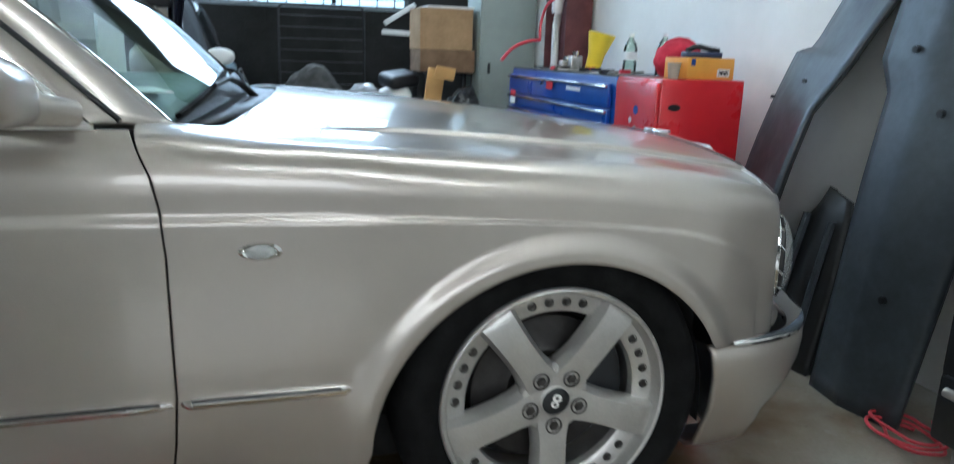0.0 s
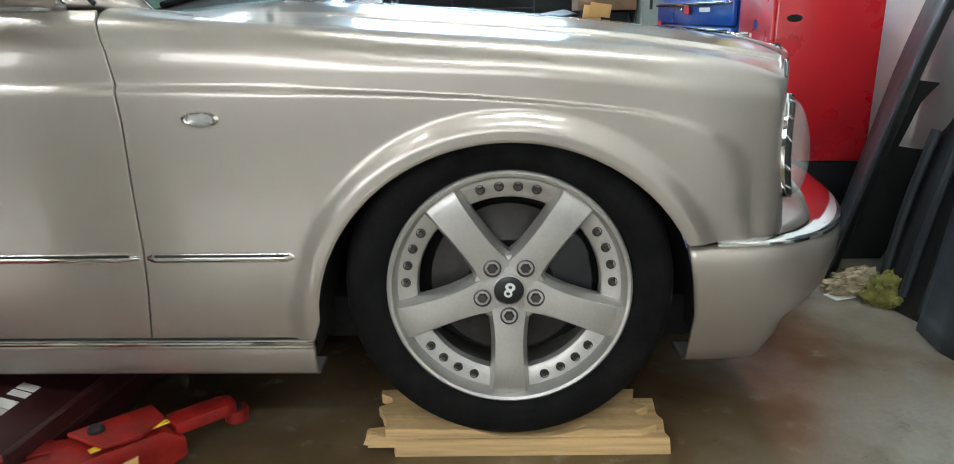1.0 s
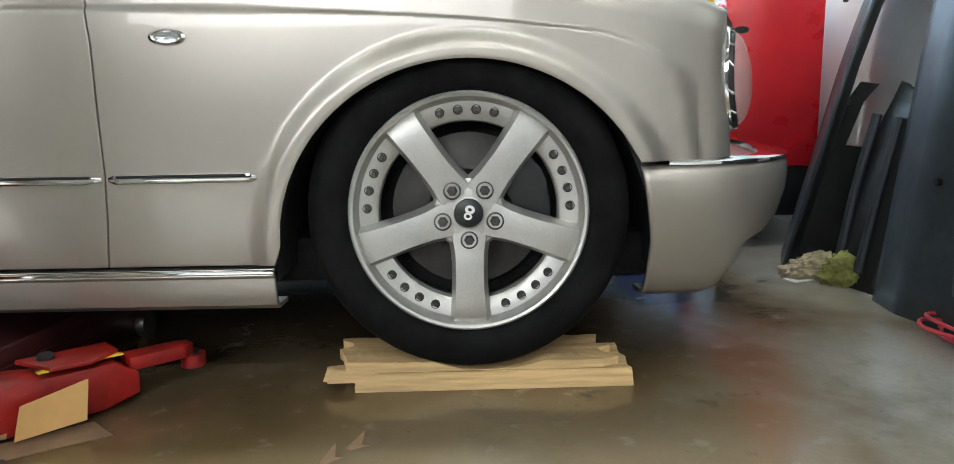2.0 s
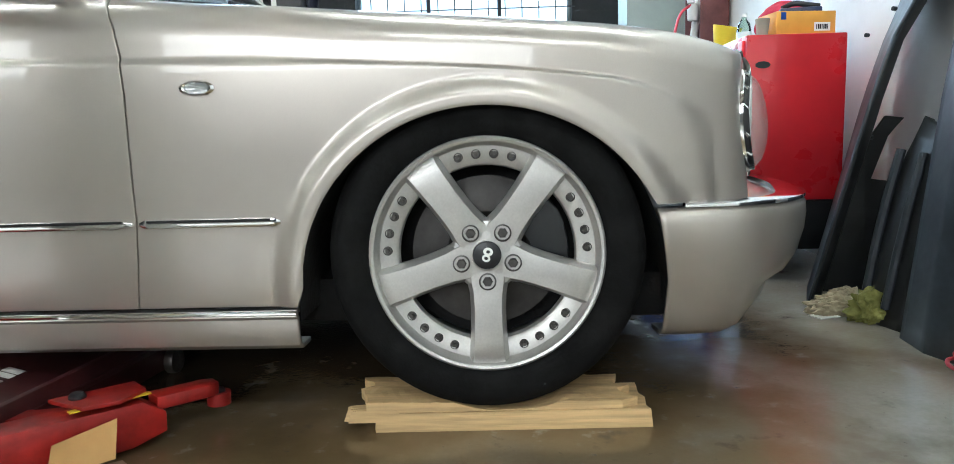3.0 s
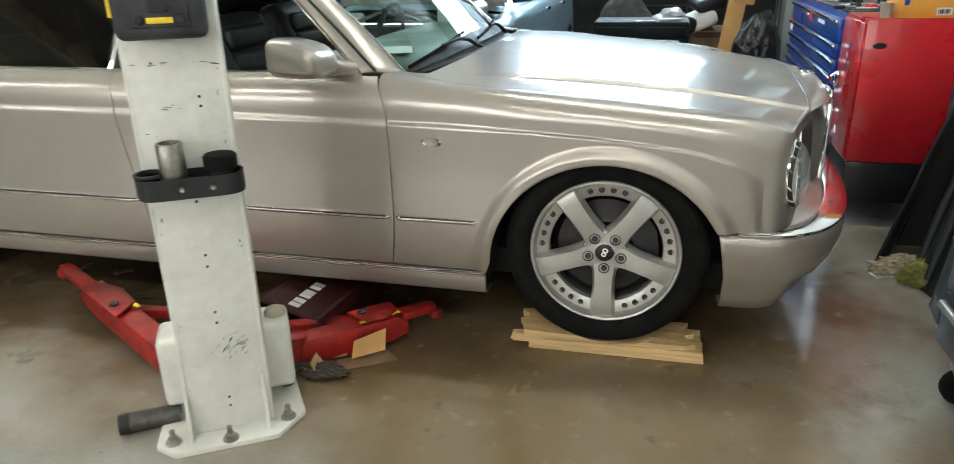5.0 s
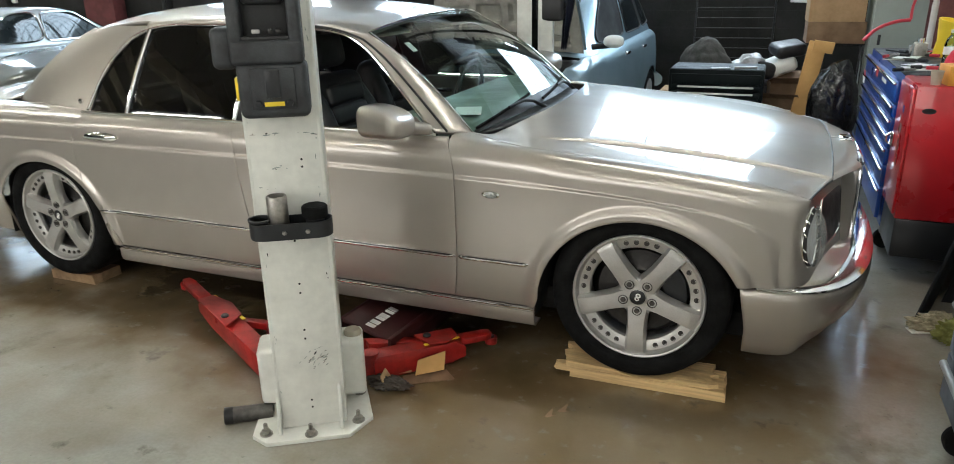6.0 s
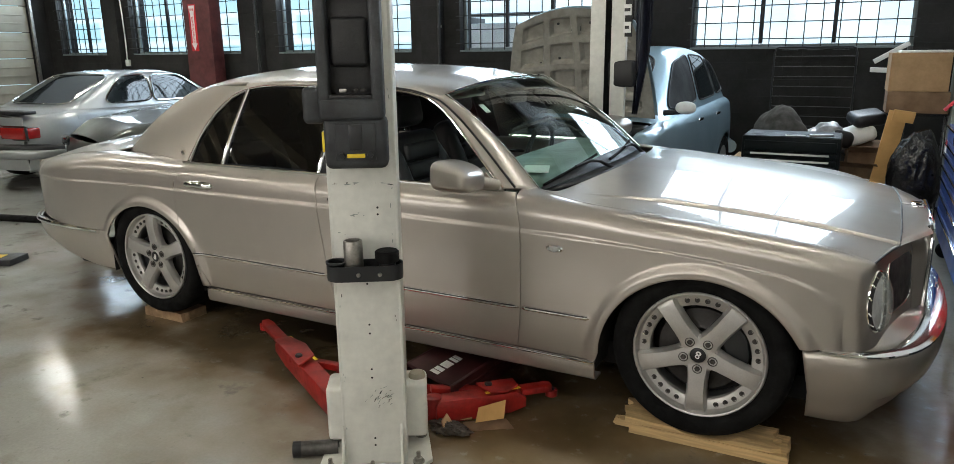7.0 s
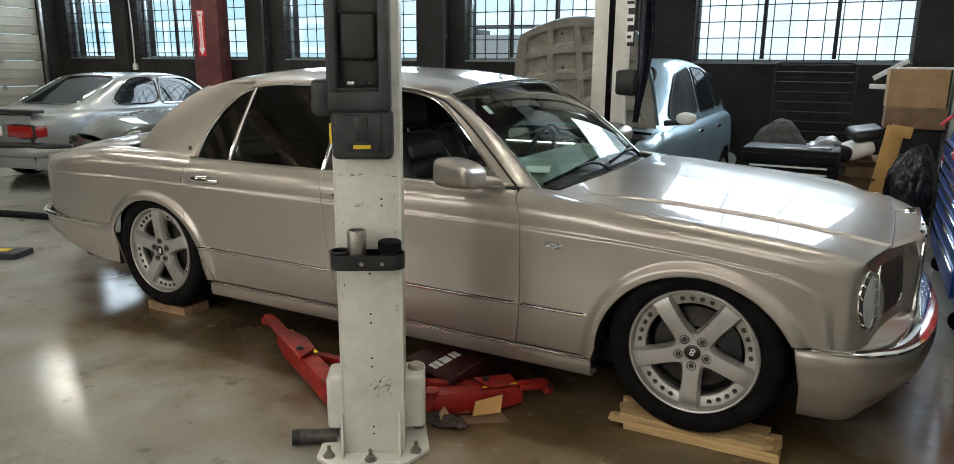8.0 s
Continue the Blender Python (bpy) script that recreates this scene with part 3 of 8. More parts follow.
    for x in (-1.5, 0.5):
        part("rack_bar", box_bm((0.05, 1.3, 0.14), (x, -0.1, 2.32), 0.01), BLACK_METAL, v)


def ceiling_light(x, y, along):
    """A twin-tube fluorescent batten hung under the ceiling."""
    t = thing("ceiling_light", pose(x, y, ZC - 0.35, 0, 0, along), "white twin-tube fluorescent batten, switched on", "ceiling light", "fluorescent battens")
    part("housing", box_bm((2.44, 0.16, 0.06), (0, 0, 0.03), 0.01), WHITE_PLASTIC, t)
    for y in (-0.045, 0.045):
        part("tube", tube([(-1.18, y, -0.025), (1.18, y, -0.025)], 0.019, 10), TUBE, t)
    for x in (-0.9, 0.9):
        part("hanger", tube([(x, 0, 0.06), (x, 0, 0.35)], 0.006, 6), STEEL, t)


build_setting()
# unseen battens; the 0.4 row is set eastward to brighten the white wall
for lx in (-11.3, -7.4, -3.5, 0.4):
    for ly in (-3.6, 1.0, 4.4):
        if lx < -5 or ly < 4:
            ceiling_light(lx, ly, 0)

# ---- the silver saloon ----
CY = 0.966                       # its centre line
HUB_F, HUB_R, HUB_ZF, HUB_ZR = 0.0, -3.165, 0.40, 0.410


def arch(x, z, cx, zc=0.33, a=0.405, b=0.395):
    """Measures a place against a wheel arch: 1 on its lip."""
    return math.hypot((x - cx) / a, max(0.0, z - zc) / b)


def crease_z(x):
    return smooth_interp(x, [(-4.6, 0.80), (-3.2, 0.842), (-0.87, 0.837), (-0.22, 0.818), (0.15, 0.79), (0.32, 0.762), (0.42, 0.715), (0.47, 0.655), (0.49, 0.57), (0.50, 0.50)])


# the front corner in plan: along the side, round the lamps and on to the grille
FRONT = [(0.1, -0.034), (0.25, -0.032), (0.36, -0.026), (0.45, -0.007), (0.52, 0.015), (0.562, 0.039), (0.589, 0.073), (0.610, 0.125), (0.634, 0.21), (0.675, 0.36), (0.745, 0.61)]
SECTION = [(0.16, 0.02), (0.24, 0.004), (0.31, -0.009), (0.40, -0.020), (0.52, -0.029), (0.64, -0.033), (0.76, -0.034), (0.86, -0.032), (0.89, -0.030), (0.92, -0.024), (0.95, -0.008), (0.97, 0.013), (0.985, 0.036), (1.02, 0.09)]


def side_y(x, z):
    """Outer skin of the car's near side."""
    y = smooth_interp(z, SECTION)
    if x > 0.1:
        y = smooth_interp(x, FRONT) + (y + 0.034) * (1 - ease(0.40, 0.60, x))
    if x < -3.7:
        y += ((-3.7 - x) / 0.92) ** 2.4 * 0.30
    steep = min(9.0, abs(crease_z(x + 0.01) - crease_z(x - 0.01)) / 0.02)
    w = 0.005 * min(1.0, steep)
    y += 0.008 * ease(-0.004 - w, 0.006 + w, (z - crease_z(x)) / math.sqrt(1 + steep * steep)) * (1 - ease(0.49, 0.56, x))
    for cx in (HUB_F, HUB_R):
        e = arch(x, z, cx)
        y -= 0.017 * (1 - ease(1.05, 1.17, e)) * (1 - 0.35 * ease(1.02, 0.97, e))
    return y


def low_z(x):
    """Lower edge of the side panels: sill, arches and bumper tops."""
    z = 0.295
    if x > 0.36:
        z = 0.507
    if x < -3.53:
        z = 0.535
    for cx in (HUB_F, HUB_R):
        d = abs(x - cx) / 0.405
        if d < 1:
            z = max(z, 0.33 + 0.395 * math.sqrt(1 - d * d))
    return z


SHUT_Y = [(-0.85, 0.185), (-0.75, 0.148), (-0.6, 0.094), (-0.45, 0.064), (-0.3, 0.066), (0.0, 0.072), (0.4, 0.074), (0.5, 0.08), (0.574, 0.092)]
SHUT_Z = [(-0.85, 0.996), (-0.75, 0.985), (-0.6, 0.966), (-0.4, 0.951), (-0.2, 0.936), (0.0, 0.922), (0.2, 0.905), (0.3, 0.894), (0.4, 0.879), (0.5, 0.855), (0.574, 0.829)]
# the swage along the bonnet
SWAGE_Y = [(-0.85, 0.17), (-0.6, 0.17), (-0.4, 0.195), (-0.2, 0.255), (0.0, 0.281), (0.2, 0.299), (0.3, 0.312), (0.66, 0.33)]
SWAGE_Z = [(-0.85, 1.0), (-0.6, 0.986), (-0.4, 0.969), (-0.2, 0.951), (0.0, 0.934), (0.2, 0.915), (0.3, 0.903), (0.5, 0.873), (0.66, 0.846)]
CROWN_Z = [(-0.85, 1.030), (-0.45, 1.008), (-0.05, 0.977), (0.25, 0.947), (0.46, 0.922), (0.60, 0.903), (0.70, 0.887)]
TRUNK_Z = [(-4.65, 0.79), (-4.61, 0.845), (-4.51, 0.885), (-4.36, 0.912), (-4.05, 0.958), (-3.65, 0.998), (-3.4, 1.0), (-2.9, 1.0)]


def shoulder_z(x):
    return smooth_interp(x, [(-4.6, 0.76), (-4.0, 0.87), (-3.2, 0.90), (-0.8, 0.86), (0.0, 0.845), (0.3, 0.815), (0.5, 0.778), (0.60, 0.752), (0.75, 0.745)])


def lean(x, z):
    """The lamp face leans back towards its top."""
    return 0.10 * max(0.0, z - 0.507) * ease(0.50, 0.64, x)


def wing_point(x, v, k=0.62):
    """v runs from the lower edge over the shoulder to the bonnet's shut line."""
    zs = shoulder_z(x)
    if v <= k:
        z = low_z(x) + (zs - low_z(x)) * v / k
        return (x - lean(x, z), side_y(x, z), z)
    # past the bonnet's corner the upper edge cuts inwards over the lamps
    tx = interp(x, [(-0.9, -0.9), (0.4, 0.4), (0.58, 0.574), (0.745, 0.656)])
    if tx <= 0.574:
        ty, tz = smooth_interp(tx, SHUT_Y), smooth_interp(tx, SHUT_Z)
    else:
        f = (tx - 0.574) / 0.082
        ty, tz = 0.092 + 0.238 * f, 0.829 + 0.017 * f
    f = (v - k) / (1 - k)
    m = 2.0 + ease(-0.2, -0.75, x)
    rise = math.sin(f * math.pi / 2)
    inward = 1 - (1 - min(1.0, rise) ** m) ** (1 / m)
    y0 = side_y(x, zs)
    xs = x - lean(x, zs)
    return (xs + (tx - xs) * inward, y0 + (ty - y0) * inward, zs + (tz - zs) * rise)


def mirrored(fn):
    return lambda u, v: (fn(u, v)[0], 2 * CY - fn(u, v)[1], fn(u, v)[2])


def column_steps(a, b, n):
    """Columns along a panel, closer together round the arches."""
    xs = {round(a + (b - a) * s, 5) for s in spaced(n, 0.006)}
    for cx in (HUB_F, HUB_R):
        for i in range(25):
            x = cx + 0.4049 * math.cos(math.pi * i / 24)
            if min(a, b) < x < max(a, b):
                xs.add(round(x, 5))
    return sorted(xs, reverse=a > b)


def both_sides(name, fn, us, vs, car, label="", mat=None, thick=0.014, angle=50):
    m = PAINT if mat is None else mat
    a = sheet(name, fn, us, vs, m, car, thick, label, angle, flip=False)
    b = sheet(name, mirrored(fn), us, vs, m, car, thick, label, angle, flip=True)
    return a, b


GAP = 0.0019
NOSE_X = [0.45 + 0.005 * i for i in range(60)]


def seam_front(z):
    return interp(z, [(0.29, -0.785), (0.40, -0.770), (0.50, -0.762), (0.77, -0.762), (0.85, -0.768), (0.91, -0.780), (0.985, -0.815)])


def seam_mid(z):
    return interp(z, [(0.29, -1.800), (0.372, -1.808), (0.784, -1.867), (0.9, -1.885), (1.0, -1.905)])


def gh_y(x, z):
    """Side of the cabin above the waist."""
    t = (z - 0.985)
    y = 0.048 + 0.50 * t + 0.25 * t * t
    if x < -2.55:
        y += ((-2.55 - x) / 1.05) ** 1.6 * 0.17
    return y


ROOF_EDGE = [(-3.62, 0.99), (-3.40, 1.16), (-3.20, 1.295), (-3.0, 1.375), (-2.75, 1.418), (-2.3, 1.438), (-1.8, 1.43), (-1.5, 1.41), (-1.30, 1.375), (-1.1, 1.235), (-0.80, 0.99)]
ROOF_TOP = [(-3.15, 1.415), (-3.0, 1.448), (-2.75, 1.482), (-2.3, 1.508), (-1.8, 1.502), (-1.5, 1.478), (-1.3, 1.447), (-1.2, 1.436)]


def rod(name, pts, r, mat, car, label="", smooth=0, seg=8):
    return part(name, tube(pts, r, seg, smooth=smooth), mat, car, label)


def flip_pts(pts):
    return [(x, 2 * CY - y, z) for x, y, z in pts]


def wheel(car_or_none, name="wheel"):
    """A five-spoke alloy wheel with its tyre, standing at its hub, face towards -y."""
    w = new(name)
    w.empty_display_size = 0.1
    prof = [(0.262, 0.0), (0.275, -0.013), (0.30, -0.020), (0.325, -0.017), (0.343, -0.004), (0.352, 0.018), (0.356, 0.05), (0.356, 0.18), (0.350, 0.215), (0.335, 0.235), (0.30, 0.245), (0.262, 0.23)]
    bm = lathe(prof, 72, close=True)
    part("tyre", bm, RUBBER, w)
    rim = lathe([(0.262, 0.0), (0.2605, -0.009), (0.256, -0.0125), (0.250, -0.010), (0.247, -0.003), (0.2445, 0.012), (0.240, 0.0185), (0.205, 0.023), (0.199, 0.028), (0.196, 0.045), (0.222, 0.06), (0.226, 0.21), (0.25, 0.225), (0.262, 0.22), (0.245, 0.20), (0.24, 0.03)], 96, close=True)
    part("rim", rim, ALLOY, w)
    for k in range(5):
        m = pose(0, 0, 0, 0, -72 * k, 0)
        # one spoke along +z: lofted from the hub to the rim
        tmp = bmesh.new()
        rows = []
        for r, half, y, d in ((0.03, 0.050, 0.006, 0.05), (0.060, 0.047, 0.004, 0.05), (0.088, 0.0415, 0.001, 0.047), (0.12, 0.0395, -0.003, 0.045), (0.16, 0.0400, -0.0055, 0.045), (0.20, 0.0425, -0.006, 0.043), (0.225, 0.0445, -0.004, 0.04), (0.2395, 0.047, 0.000, 0.035), (0.2465, 0.049, 0.004, 0.03)):
            f = half * 0.76
            rows.append([tmp.verts.new(p) for p in ((-half, y + d, r), (-half, y + 0.022, r), (-f, y, r), (-f * 0.4, y - 0.0015, r), (f * 0.4, y - 0.0015, r), (f, y, r), (half, y + 0.022, r), (half, y + d, r))])
        for a, b in zip(rows, rows[1:]):
            for i in range(8):
                j = (i + 1) % 8
                tmp.faces.new((a[i], a[j], b[j], b[i]))
        tmp.faces.new(rows[0]), tmp.faces.new(rows[-1])
        bmesh.ops.transform(tmp, matrix=m, verts=tmp.verts)
        part("spoke", tmp, ALLOY, w, angle=24)
        a = math.radians(90 + 72 * k)
        lug = lathe([(0.0195, 0.006), (0.0195, -0.0005), (0.0165, -0.0015), (0.015, 0.006), (0.0, 0.006)], 24, Matrix.Translation((0.060 * math.cos(a), 0, 0.060 * math.sin(a))))
        lathe([(0.0, -0.004), (0.0095, -0.004), (0.0115, -0.001), (0.0115, 0.006)], 6, Matrix.Translation((0.060 * math.cos(a), 0, 0.060 * math.sin(a))), lug)
        part("wheel_nut", lug, DARK_BOLT, w)
        for i in range(4):
            b = math.radians(90 + 72 * k + 36 + (i - 1.5) * 10.2)
            at = Matrix.Translation((0.2225 * math.cos(b), 0, 0.2225 * math.sin(b)))
            bolt = lathe([(0.0105, 0.03), (0.0105, 0.0195), (0.0095, 0.0180), (0.0085, 0.0200), (0.0, 0.0200)], 16, at)
            lathe([(0.0, 0.014), (0.0045, 0.014), (0.0055, 0.016), (0.0055, 0.026)], 8, at, bolt)
            part("rim_bolt", bolt, DARK_BOLT, w)
    part("hub", lathe([(0.0, 0.004), (0.05, 0.004), (0.075, 0.009), (0.082, 0.02), (0.078, 0.06), (0.0, 0.06)], 40), ALLOY, w)
    cap = part("centre_cap", lathe([(0.0, -0.003), (0.029, -0.0025), (0.033, 0.0), (0.033, 0.01), (0.0, 0.01)], 40), BLACK_METAL, w, "glossy black centre cap")
    emblem = bmesh.new()
    for dz, k in ((0.0070, 0.86), (-0.0082, 1.0)):
        lathe([(0.0040, -0.0030), (0.0040, -0.0046), (0.0098 * k, -0.0046), (0.0098 * k, -0.0030)], 24, pose(0, 0, 0, 0, 18, 0) @ Matrix.Translation((0, 0, dz)) @ Matrix.Diagonal((1.1, 1, 0.95, 1)), emblem, close=True)
    part("emblem", emblem, SIGN_WHITE, cap, "two plain white rings")
    part("cap_ring", lathe([(0.0315, -0.0012), (0.0325, -0.004), (0.0345, -0.003), (0.0345, 0.006)], 40, close=True), ALLOY, cap)
    part("brake_disc", lathe([(0.06, 0.085), (0.09, 0.07), (0.10, 0.075), (0.172, 0.075), (0.172, 0.10), (0.10, 0.10), (0.06, 0.12)], 56, close=True), DULL_STEEL, w)
    part("brake_caliper", prism([(0.10 * math.cos(radians(t)), 0.10 * math.sin(radians(t))) for t in range(150, 231, 10)] + [(0.185 * math.cos(radians(t)), 0.185 * math.sin(radians(t))) for t in range(230, 149, -10)], 0.075, Matrix.Translation((0, 0.055, 0)), bevel=0.006), BLACK_METAL, w)
    part("inner_shield", lathe([(0.0, 0.15), (0.215, 0.15), (0.215, 0.155), (0.0, 0.155)], 32), UNDERSIDE, w)
    return w


def build_saloon():
    car = thing("car", Matrix(), "champagne silver luxury saloon on planks, one window wound down", "car")
    # front fenders, from the door seam to the lamps
    us = column_steps(-0.79, 0.50, 60) + [0.515, 0.53, 0.543, 0.553, 0.562, 0.57, 0.577, 0.583, 0.588, 0.593, 0.598, 0.604, 0.61, 0.617, 0.625, 0.635, 0.645, 0.657, 0.67, 0.685, 0.70, 0.715, 0.73, 0.74, 0.745]
    vs = spaced(120, 0.008)
    def fender(x, v):
        p = wing_point(x, v)
        if x < -0.5:
            # the trailing edge follows the door seam
            f = (x + 0.5) / -0.29
            p = wing_point(x + f * (seam_front(p[2]) + GAP + 0.79), v)
        return p
    both_sides("front_fender", fender, us, vs, car, angle=60)
    # doors
    def front_door(u, v):
        z = 0.295 + (0.985 - 0.295) * v
        x0, x1 = seam_mid(z) + GAP, seam_front(z) - GAP
        x = x0 + (x1 - x0) * u
        return (x, side_y(x, z), z)
    both_sides("front_door", front_door, spaced(34, 0.005), spaced(90, 0.008), car)

    def rear_cut(v):
        """x of the rear door's trailing edge, from sill to waist."""
        return interp(v, [(0, -2.705), (0.1, -2.725), (0.2, -2.765), (0.35, -2.83), (0.5, -2.875), (0.62, -2.90), (0.75, -2.912), (0.9, -2.895), (1, -2.87)])
    def rear_door(u, v):
        lo = 0.295
        z = lo + (0.985 - lo) * v
        x1 = seam_mid(z) - GAP
        x = x1 + (rear_cut(v) + GAP - x1) * (1 - u)
        return (x, side_y(x, z), z)
    both_sides("rear_door", rear_door, [0, 0.005, 0.012, 0.02, 0.028, 0.036, 0.045, 0.055, 0.066, 0.08, 0.1, 0.125] + [0.15 + 0.05 * i for i in range(17)] + [0.995, 1], spaced(90, 0.008), car)

    # rear quarter panels behind the door
    def quarter(u, v):
        zt = smooth_interp(-3.4, TRUNK_Z)
        k = 0.66
        xe = -4.60
        if v <= k:
            z = 0.295 + (0.89 - 0.295) * v / k
            xr = rear_cut(min(1, (z - 0.295) / 0.69)) - GAP
            x = xr + (xe - xr) * u
            z = max(z, low_z(x)) if v < 0.001 else low_z(x) + (shoulder_z(x) - low_z(x)) * v / k
            return (x, side_y(x, z), z)
        x = -2.87 - GAP + (xe + 2.87 + GAP) * u
        ty = 0.16 + 0.10 * ease(-3.6, -4.52, x)
        tz = smooth_interp(x, TRUNK_Z)
        zs = shoulder_z(x)
        t = (v - k) / (1 - k) * math.pi / 2
        y0 = side_y(x, zs)
        return (x, y0 + (ty - y0) * (1 - math.cos(t)), zs + (tz - zs) * math.sin(t))
    x0, xe = -2.705 - GAP, -4.60
    uq = {round(1 - s, 5) for s in spaced(80, 0.003)}
    uq |= {round(1 - (HUB_R + 0.4049 * math.cos(math.pi * i / 40) - x0) / (xe - x0), 5) for i in range(41)}
    uq = sorted(q for q in uq if 0 <= q <= 1)
    a = sheet("rear_quarter", lambda u, v: quarter(1 - u, v), uq, spaced(90, 0.006), PAINT, car, 0.014)
    b = sheet("rear_quarter", mirrored(lambda u, v: quarter(1 - u, v)), uq, spaced(60, 0.006), PAINT, car, 0.014, flip=True)

    # bonnet: a flat shelf along each edge, a swage, then the crowned middle
    def bonnet_side(x, h):
        """h: 0 at the shut line, 0.3 at the swage, 1 on the centre line."""
        ys, zs = smooth_interp(x, SHUT_Y) + 0.005, smooth_interp(x, SHUT_Z)
        yc, zc, zt = smooth_interp(x, SWAGE_Y), smooth_interp(x, SWAGE_Z), smooth_interp(x, CROWN_Z)
        y = ys + (yc - ys) * h / 0.3 if h < 0.3 else yc + (CY - yc) * (h - 0.3) / 0.7
        w = (y - ys) / (CY - ys)
        plain = zs + (zt - zs) * (1 - max(0.0, 1 - w) ** 2.2)
        if h < 0.3:
            z = zs + (zc - zs) * (1 - max(0.0, 1 - h / 0.3) ** 1.4)
        else:
            w = (h - 0.3) / 0.7
            z = zc + 0.010 * ease(0.0, 0.016, w) + (zt - zc - 0.010) * (1 - max(0.0, 1 - w) ** 2.1)
        f = ease(-0.62, -0.2, x)
        return y, plain * (1 - f) + z * f
    def bonnet_nose(h):
        return interp(h, [(0, 0.572), (0.3, 0.654), (0.5, 0.664), (1, 0.674)])
    halves = [0, 0.004, 0.012, 0.03, 0.06, 0.1, 0.14, 0.18, 0.22, 0.25, 0.27, 0.285, 0.295, 0.3, 0.304, 0.31, 0.318, 0.326, 0.34, 0.36, 0.39, 0.43, 0.48, 0.54, 0.6, 0.67, 0.74, 0.82, 0.91, 1.0]
    def bonnet(u, v):
        h = v if v <= 1 else 2 - v
        x0 = -0.775 + 0.215 * (1 - (1 - h) ** 2)
        x = x0 + (bonnet_nose(h) - x0) * u
        y, z = bonnet_side(x, h)
        return (x, y if v <= 1 else 2 * CY - y, z)
    sheet("bonnet", bonnet, spaced(56, 0.005), halves + [2 - h for h in reversed(halves[:-1])], PAINT, car, 0.014, flip=True, angle=60)
    # boot lid
    def boot(u, v):
        s = 2 * v - 1
        x = -4.595 + (-3.60 + 4.595) * u
        ys = 0.16 + 0.10 * ease(-3.6, -4.52, x) + 2 * GAP
        zt = smooth_interp(x, TRUNK_Z)
        lift = ease(-4.60, -4.25, x) * (0.4 + 0.6 * ease(-3.60, -3.85, x))
        return (x - 0.03 * (1 - s * s), CY + (CY - ys) * s, zt + 0.012 * (1 - abs(s) ** 2.5) + lift * (0.018 * (1 - abs(s) ** 16) + 0.038 * (1 - abs(s) ** 2.5)))
    sheet("boot_lid", boot, spaced(26, 0.008), spaced(30, 0.006), PAINT, car, 0.014, flip=True)
    def tail(u, v):
        s = 2 * v - 1
        z = 0.50 + 0.375 * u
        return (-4.565 - 0.055 * (1 - s * s) - 0.02 * math.sin(u * math.pi), CY + 0.73 * s, z)
    sheet("tail_panel", tail, spaced(10), spaced(20), PAINT, car, 0.014, flip=False)

    # roof, screens and pillars
    def roof(u, v):
        s = 2 * v - 1
        x0, x1 = -3.07 - 0.05 * (1 - s * s), -1.308 + 0.09 * (1 - s * s)
        x = x0 + (x1 - x0) * u
        ze = interp(min(x, -1.30), ROOF_EDGE)
        y = CY + (CY - gh_y(x, ze)) * s
        zt = smooth_interp(x, ROOF_TOP)
        return (x, y, ze + (zt - ze) * (1 - abs(s) ** 2.6))
    sheet("roof", roof, spaced(40, 0.006), spaced(40, 0.006), PAINT, car, 0.02, flip=True)
    def screen(u, v):
        s = 2 * v - 1
        bx, bz = -0.757 + 0.115 * (1 - s * s), 0.972 + 0.040 * (1 - s * s)
        tx, tz = -1.30 + 0.09 * (1 - s * s), 1.377 + 0.06 * (1 - abs(s) ** 2.6)
        return (bx + (tx - bx) * u, CY + (0.80 + (0.683 - 0.80) * u) * s, bz + (tz - bz) * u + 0.035 * math.sin(u * math.pi))
    sheet("windscreen", screen, [i / 14 for i in range(15)], [i / 20 for i in range(21)], WINDSCREEN, car, 0.0, flip=False).visible_shadow = False
    def back_screen(u, v):
        s = 2 * v - 1
        b = Vector((-3.63 - 0.05 * (1 - s * s), CY + 0.66 * s, 1.0))
        t = Vector((-3.07 - 0.05 * (1 - s * s), CY + 0.61 * s, 1.365 + 0.06 * (1 - abs(s) ** 2.6)))
        p = b.lerp(t, u)
        return (p.x, p.y, p.z + 0.03 * math.sin(u * math.pi))
    sheet("rear_screen", back_screen, [i / 10 for i in range(11)], [i / 16 for i in range(17)], DARK_GLASS, car, 0.0)
    # cabin side: front pillar and cant rail in one sweep over the glass, and the broad rear pillar
    def glass_top(x):
        return smooth_interp(x, [(-2.875, 1.0), (-2.845, 1.12), (-2.78, 1.25), (-2.69, 1.34), (-2.58, 1.387), (-2.3, 1.408), (-1.8, 1.405), (-1.58, 1.393), (-1.46, 1.377), (-1.37, 1.352), (-1.28, 1.305), (-1.2, 1.250), (-1.05, 1.130), (-0.88, 0.99)])
    def side_frame(u, v):
        if u < 0.6:
            x = -2.60 + 1.20 * u / 0.6
            g, r = Vector((x, 0, glass_top(x))), Vector((x, 0, interp(x, ROOF_EDGE)))
            r.y = gh_y(x, r.z)
        elif u < 0.7:
            f = (u - 0.6) / 0.1
            x = -1.40 + 0.085 * f
            r = Vector((x, 0, interp(x, ROOF_EDGE)))
            r.y = gh_y(x, r.z)
            x = -1.40 + 0.06 * f
            g = Vector((x, 0, glass_top(x)))
        else:
            f = (u - 0.7) / 0.3
